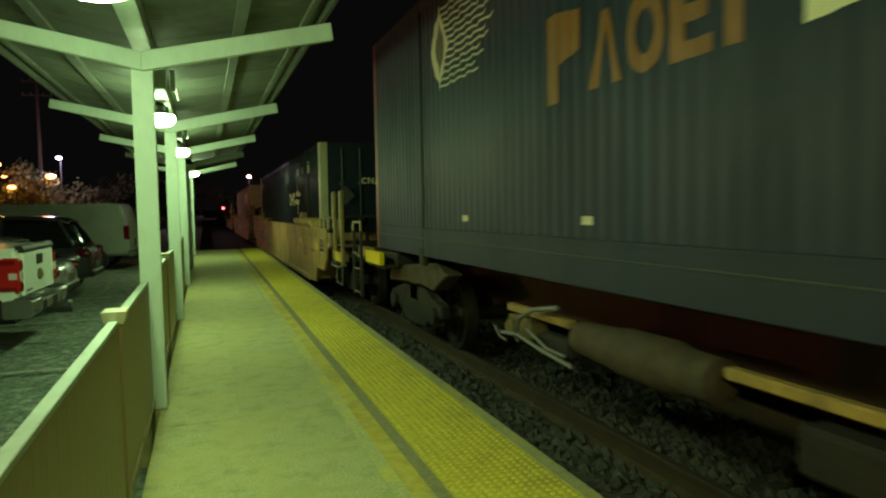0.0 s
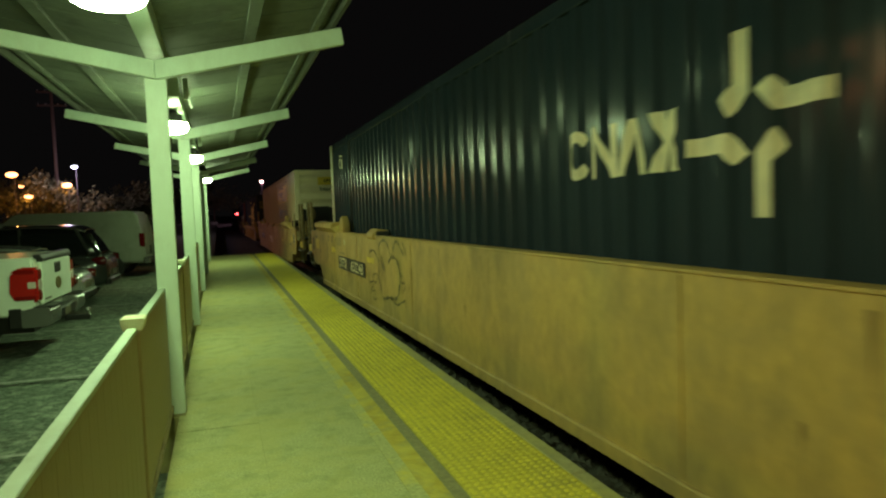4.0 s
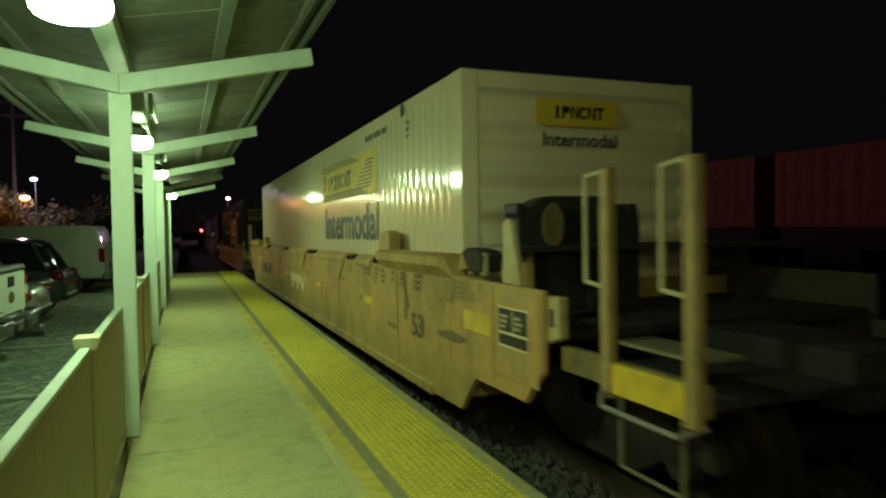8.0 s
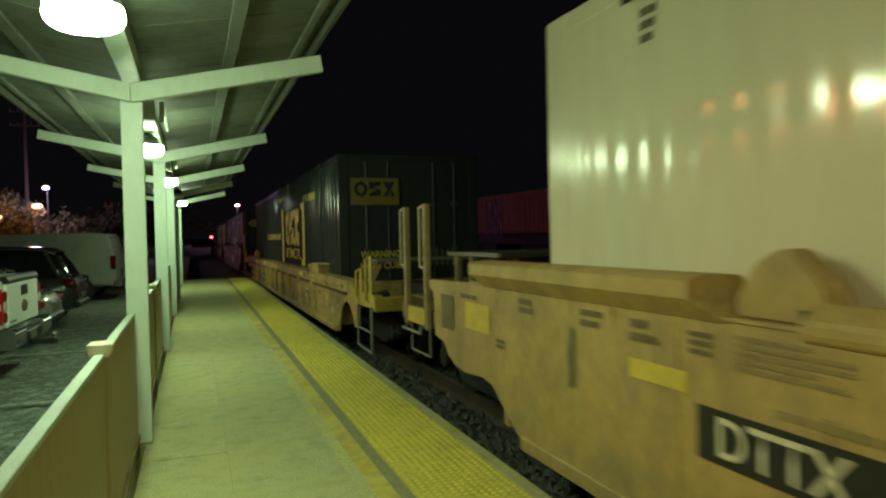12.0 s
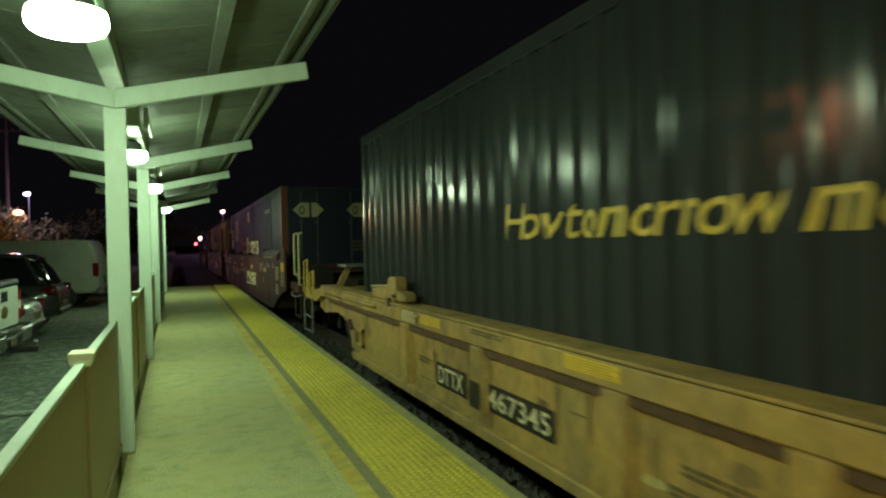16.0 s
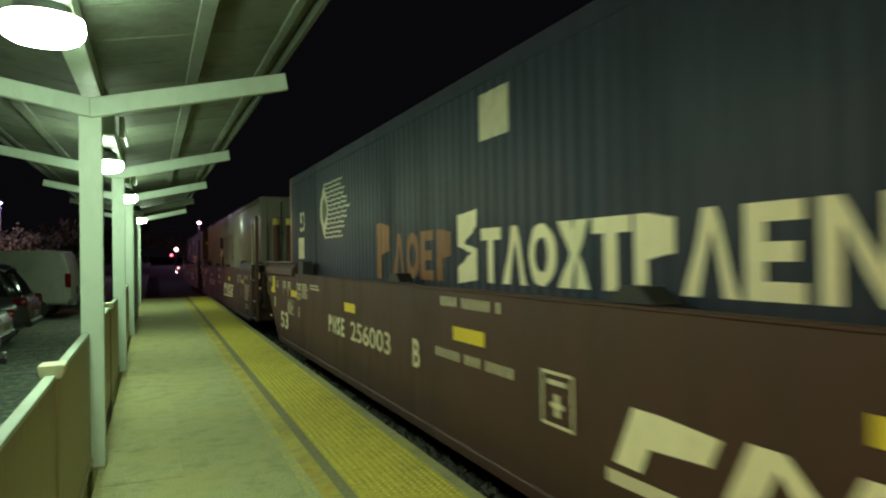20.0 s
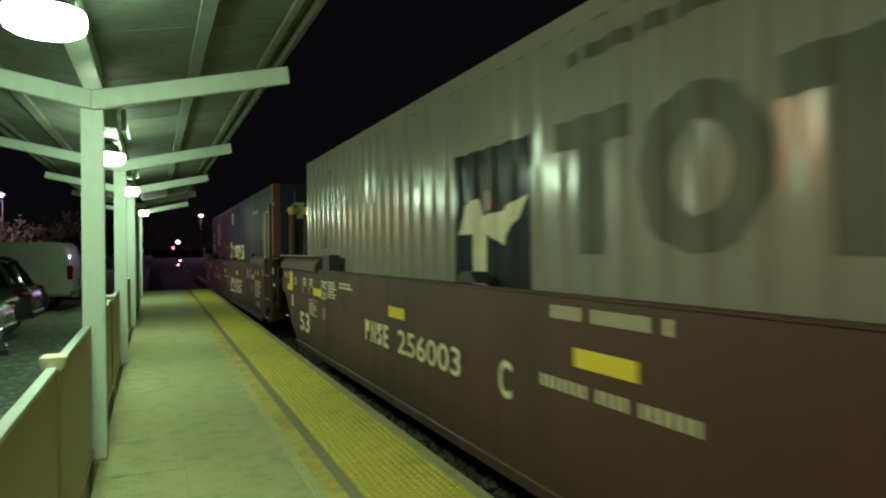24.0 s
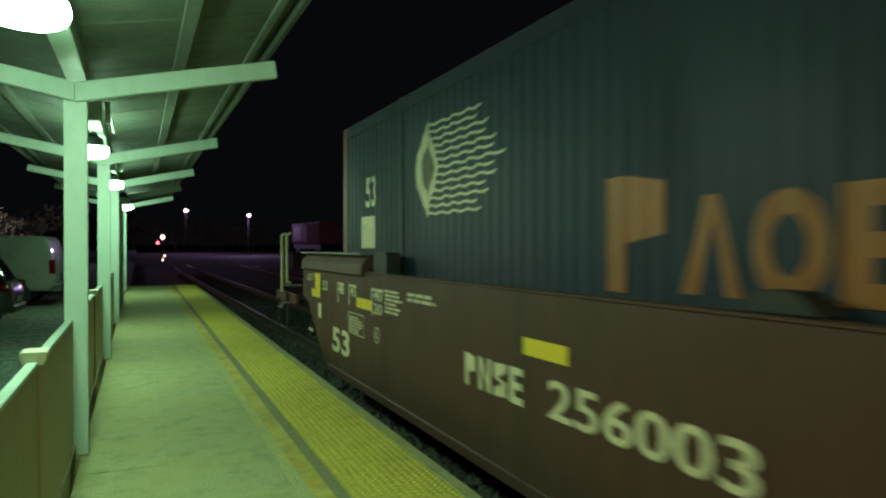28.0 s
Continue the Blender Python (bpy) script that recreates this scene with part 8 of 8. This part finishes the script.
def spine_car(u):
    """Low spine car that carries a container high over its trucks; far end at local y = 0, running to -y."""
    car = thing("spine_car", "rusty low spine wagon with yellow end beam", "railway wagon", "wagons of the train")
    bm = B()
    bm_box(bm, -0.35, 0.35, -18.5, -0.3, 0.62, 1.10)
    soften(bm, 0.02)
    part("centre_spine", bm, M_BROWN, car)
    for y in (-1.2, -17.0):
        bm = B()
        bm_box(bm, -1.25, 1.25, y - 0.45, y + 0.35, 0.96, 1.14)
        soften(bm, 0.02)
        part("container_support", bm, M_STEEL, car)
    bm = B()
    bm_box(bm, -1.40, 1.40, -1.55, -0.55, 0.93, 0.98)
    part("end_deck", bm, M_STEEL, car)
    bm = B()
    bm_box(bm, -1.46, -1.40, -1.55, -0.70, 0.98, 1.15)
    part("side_beam", bm, M_REFL, car, "bright yellow end beam")
    box_part("side_beam", (1.40, 1.46, -1.55, -0.70, 0.98, 1.15), M_REFL, car, "bright yellow end beam")
    # the beam behind its yellow face is dark brown
    bm = B()
    bm_box(bm, -1.30, 1.42, -0.62, -0.14, 1.02, 1.16)
    part("end_beam", bm, M_RUSTSHADE, car, "dark brown end beam")
    box_part("beam_face", (-1.44, -1.304, -0.62, -0.14, 1.02, 1.17), M_YELOLD, car, "dirty yellow beam face", 0.008)
    for sx in (-1, 1):
        x = sx * 1.51
        part("handrail", bent_bar([(x, -0.63, 1.36), (x, -0.62, 1.52), (x, -0.60, 1.55), (x, -0.12, 1.55), (x, -0.09, 1.52), (x, -0.10, 1.36)], 0.017), M_YELPALE, car, "pale bent handrail")
        for yy in (-0.14, -0.64):
            bm = B()
            bm_prism(bm, [(yy - 0.028, 0.45), (yy + 0.028, 0.45), (yy + 0.02, 1.42), (yy - 0.015, 1.42)], "x", x - 0.02, x + 0.02)
            part("rail_post", bm, M_STEEL, car, "grimy rail post")
        part("foot_rail", bent_bar([(x - sx * 0.06, -0.66, 1.04), (x, -0.62, 1.03), (x, -0.07, 1.10), (x - sx * 0.05, -0.04, 1.12)], 0.014), M_WORN, car, "worn steel rail")
        part("stirrup", bent_bar([(x, -0.63, 0.9), (x, -0.63, 0.5), (x, -0.14, 0.5), (x, -0.14, 0.9)], 0.013), M_WORN, car, "worn steel stirrup step")
        part("ladder_rung", bent_bar([(x, -0.63, 0.85), (x, -0.14, 0.85)], 0.013), M_WORN, car)
    add_truck(car, -1.74)
    add_truck(car, -16.2)
    # bolster beam, brake pipe and cylinder under the body
    bm = B()
    bm_prism(bm, [(-0.9, 0.72), (-1.0, 0.92), (-1.5, 0.97), (-3.0, 1.10), (-3.37, 0.98), (-2.87, 0.76), (-2.4, 0.80), (-1.4, 0.76)], "x", -1.16, -0.95)
    soften(bm, 0.015)
    part("truss_plate", bm, M_RUSTSHADE, car, "rusty bolster plate")
    bm = B()
    rings = ((-5.75, 0.09), (-5.8, 0.13), (-6.25, 0.15), (-6.4, 0.17), (-6.9, 0.175), (-7.0, 0.15), (-7.3, 0.14), (-7.34, 0.08))
    loops = [[bm.verts.new((-0.9 + r * math.cos(2 * math.pi * k / 18), yy, 0.70 + r * math.sin(2 * math.pi * k / 18))) for k in range(18)] for yy, r in rings]
    for p, q in zip(loops, loops[1:]):
        for k in range(18):
            bm.faces.new((p[k], p[(k + 1) % 18], q[(k + 1) % 18], q[k]))
    bm.faces.new(loops[0])
    bm.faces.new(loops[-1])
    smooth(bm, 30)
    part("brake_reservoir", bm, M_RUSTSHADE, car, "rusty brake air reservoir")
    for y0, y1 in ((-5.75, -4.6), (-10.6, -7.42)):
        bm = B()
        bm_box(bm, -1.0, -0.92, y0, y1, 0.76, 0.83)
        soften(bm, 0.012)
        part("side_sill", bm, M_YELOLD, car, "dirty yellow side sill")
    bm = B()
    bm_box(bm, -1.0, -0.7, -10.6, -7.9, 0.40, 0.66)
    soften(bm, 0.03)
    part("equipment_box", bm, M_STEEL, car, "grimy equipment box")
    bm = B()
    bm_box(bm, -1.0, -0.82, -5.1, -4.62, 0.55, 0.73)
    bm_cyl(bm, (-4.75, 0.62), "x", 0.08, -1.06, -0.95, 14)
    soften(bm, 0.015)
    part("brake_valve", bm, M_YELDIRT, car, "rusty brake valve")
    bm = B()
    bm_box(bm, -1.0, -0.86, -5.75, -5.2, 0.50, 0.66)
    soften(bm, 0.03)
    part("valve_bracket", bm, M_STEEL, car)
    part("brake_pipe", bent_bar([(-1.04, -5.65, 0.92), (-1.08, -5.3, 0.86), (-1.09, -5.06, 0.76), (-1.08, -4.96, 0.62), (-1.05, -4.94, 0.54)], 0.022), M_POLE, car, "bent brake pipe")
    part("brake_pipe", bent_bar([(-1.06, -4.62, 0.56), (-1.08, -5.0, 0.60), (-1.08, -5.4, 0.55), (-1.06, -5.9, 0.50)], 0.020), M_POLE, car, "bent brake pipe")
    part("brake_pipe", bent_bar([(-1.04, -5.1, 0.66), (-1.06, -5.5, 0.57), (-1.04, -5.75, 0.55)], 0.016), M_POLE, car)
    part("chain", bent_bar([(-1.06, -4.45, 0.60), (-1.08, -4.62, 0.52), (-1.06, -4.7, 0.5)], 0.014), M_POLE, car)
    add_coupler(car, 0.6, 1)
    MOVERS.append((car, u, 0))
    return car


def build_train():
    spine_car(10.35)
    smooth_car(22.68, 1, "652248")
    smooth_car(46.15, 2, "652557")
    rib_car(69.50)
    brown_car(93.30, "B", first=True)
    brown_car(113.20, "C")
    brown_car(133.05, "A", last=True)
    build_containers()


build_train()


# ---- movement: how far the train has run, in metres, at each second ----
RUN = [(0, 0.00), (1, 3.96), (2, 7.93), (3, 11.92), (4, 15.92), (5, 19.95), (6, 24.04), (7, 28.19), (8, 32.41), (9, 36.70), (10, 41.05), (11, 45.48), (12, 49.97), (13, 54.53), (14, 59.16), (15, 63.85), (16, 68.63), (17, 73.50), (18, 78.48), (19, 83.57), (20, 88.75), (21, 94.00), (22, 99.34), (23, 104.76), (24, 110.26), (25, 115.84), (26, 121.49), (27, 127.18), (28, 132.91)]


def run_at(t):
    k = min(int(t), len(RUN) - 2)
    u = t - k
    p = [RUN[max(0, min(len(RUN) - 1, k + d))][1] for d in (-1, 0, 1, 2)]
    a, b = (p[2] - p[0]) / (2 if k else 1), (p[3] - p[1]) / (2 if k < len(RUN) - 2 else 1)
    return p[1] + u * (a + u * (3 * (p[2] - p[1]) - 2 * a - b + u * (2 * (p[1] - p[2]) + a + b)))


def motions():
    for ob, u, lift in MOVERS:
        rows = []
        for t, s in RUN:
            y = u - s
            rows.append((t, pose(TRACK_X, y, RAIL_Z + lift + track_z(y), -0.45)))
        walk(ob, rows)
    turns = []
    t = 0.0
    while t < 28.0001:
        turns.append((t, math.degrees(run_at(min(t, 28.0)) / WHEEL_R)))
        t += 0.1
    for w, d in WHEELSETS:
        walk(w, [(t, pose(0, d, WHEEL_R, a)) for t, a in turns])


motions()
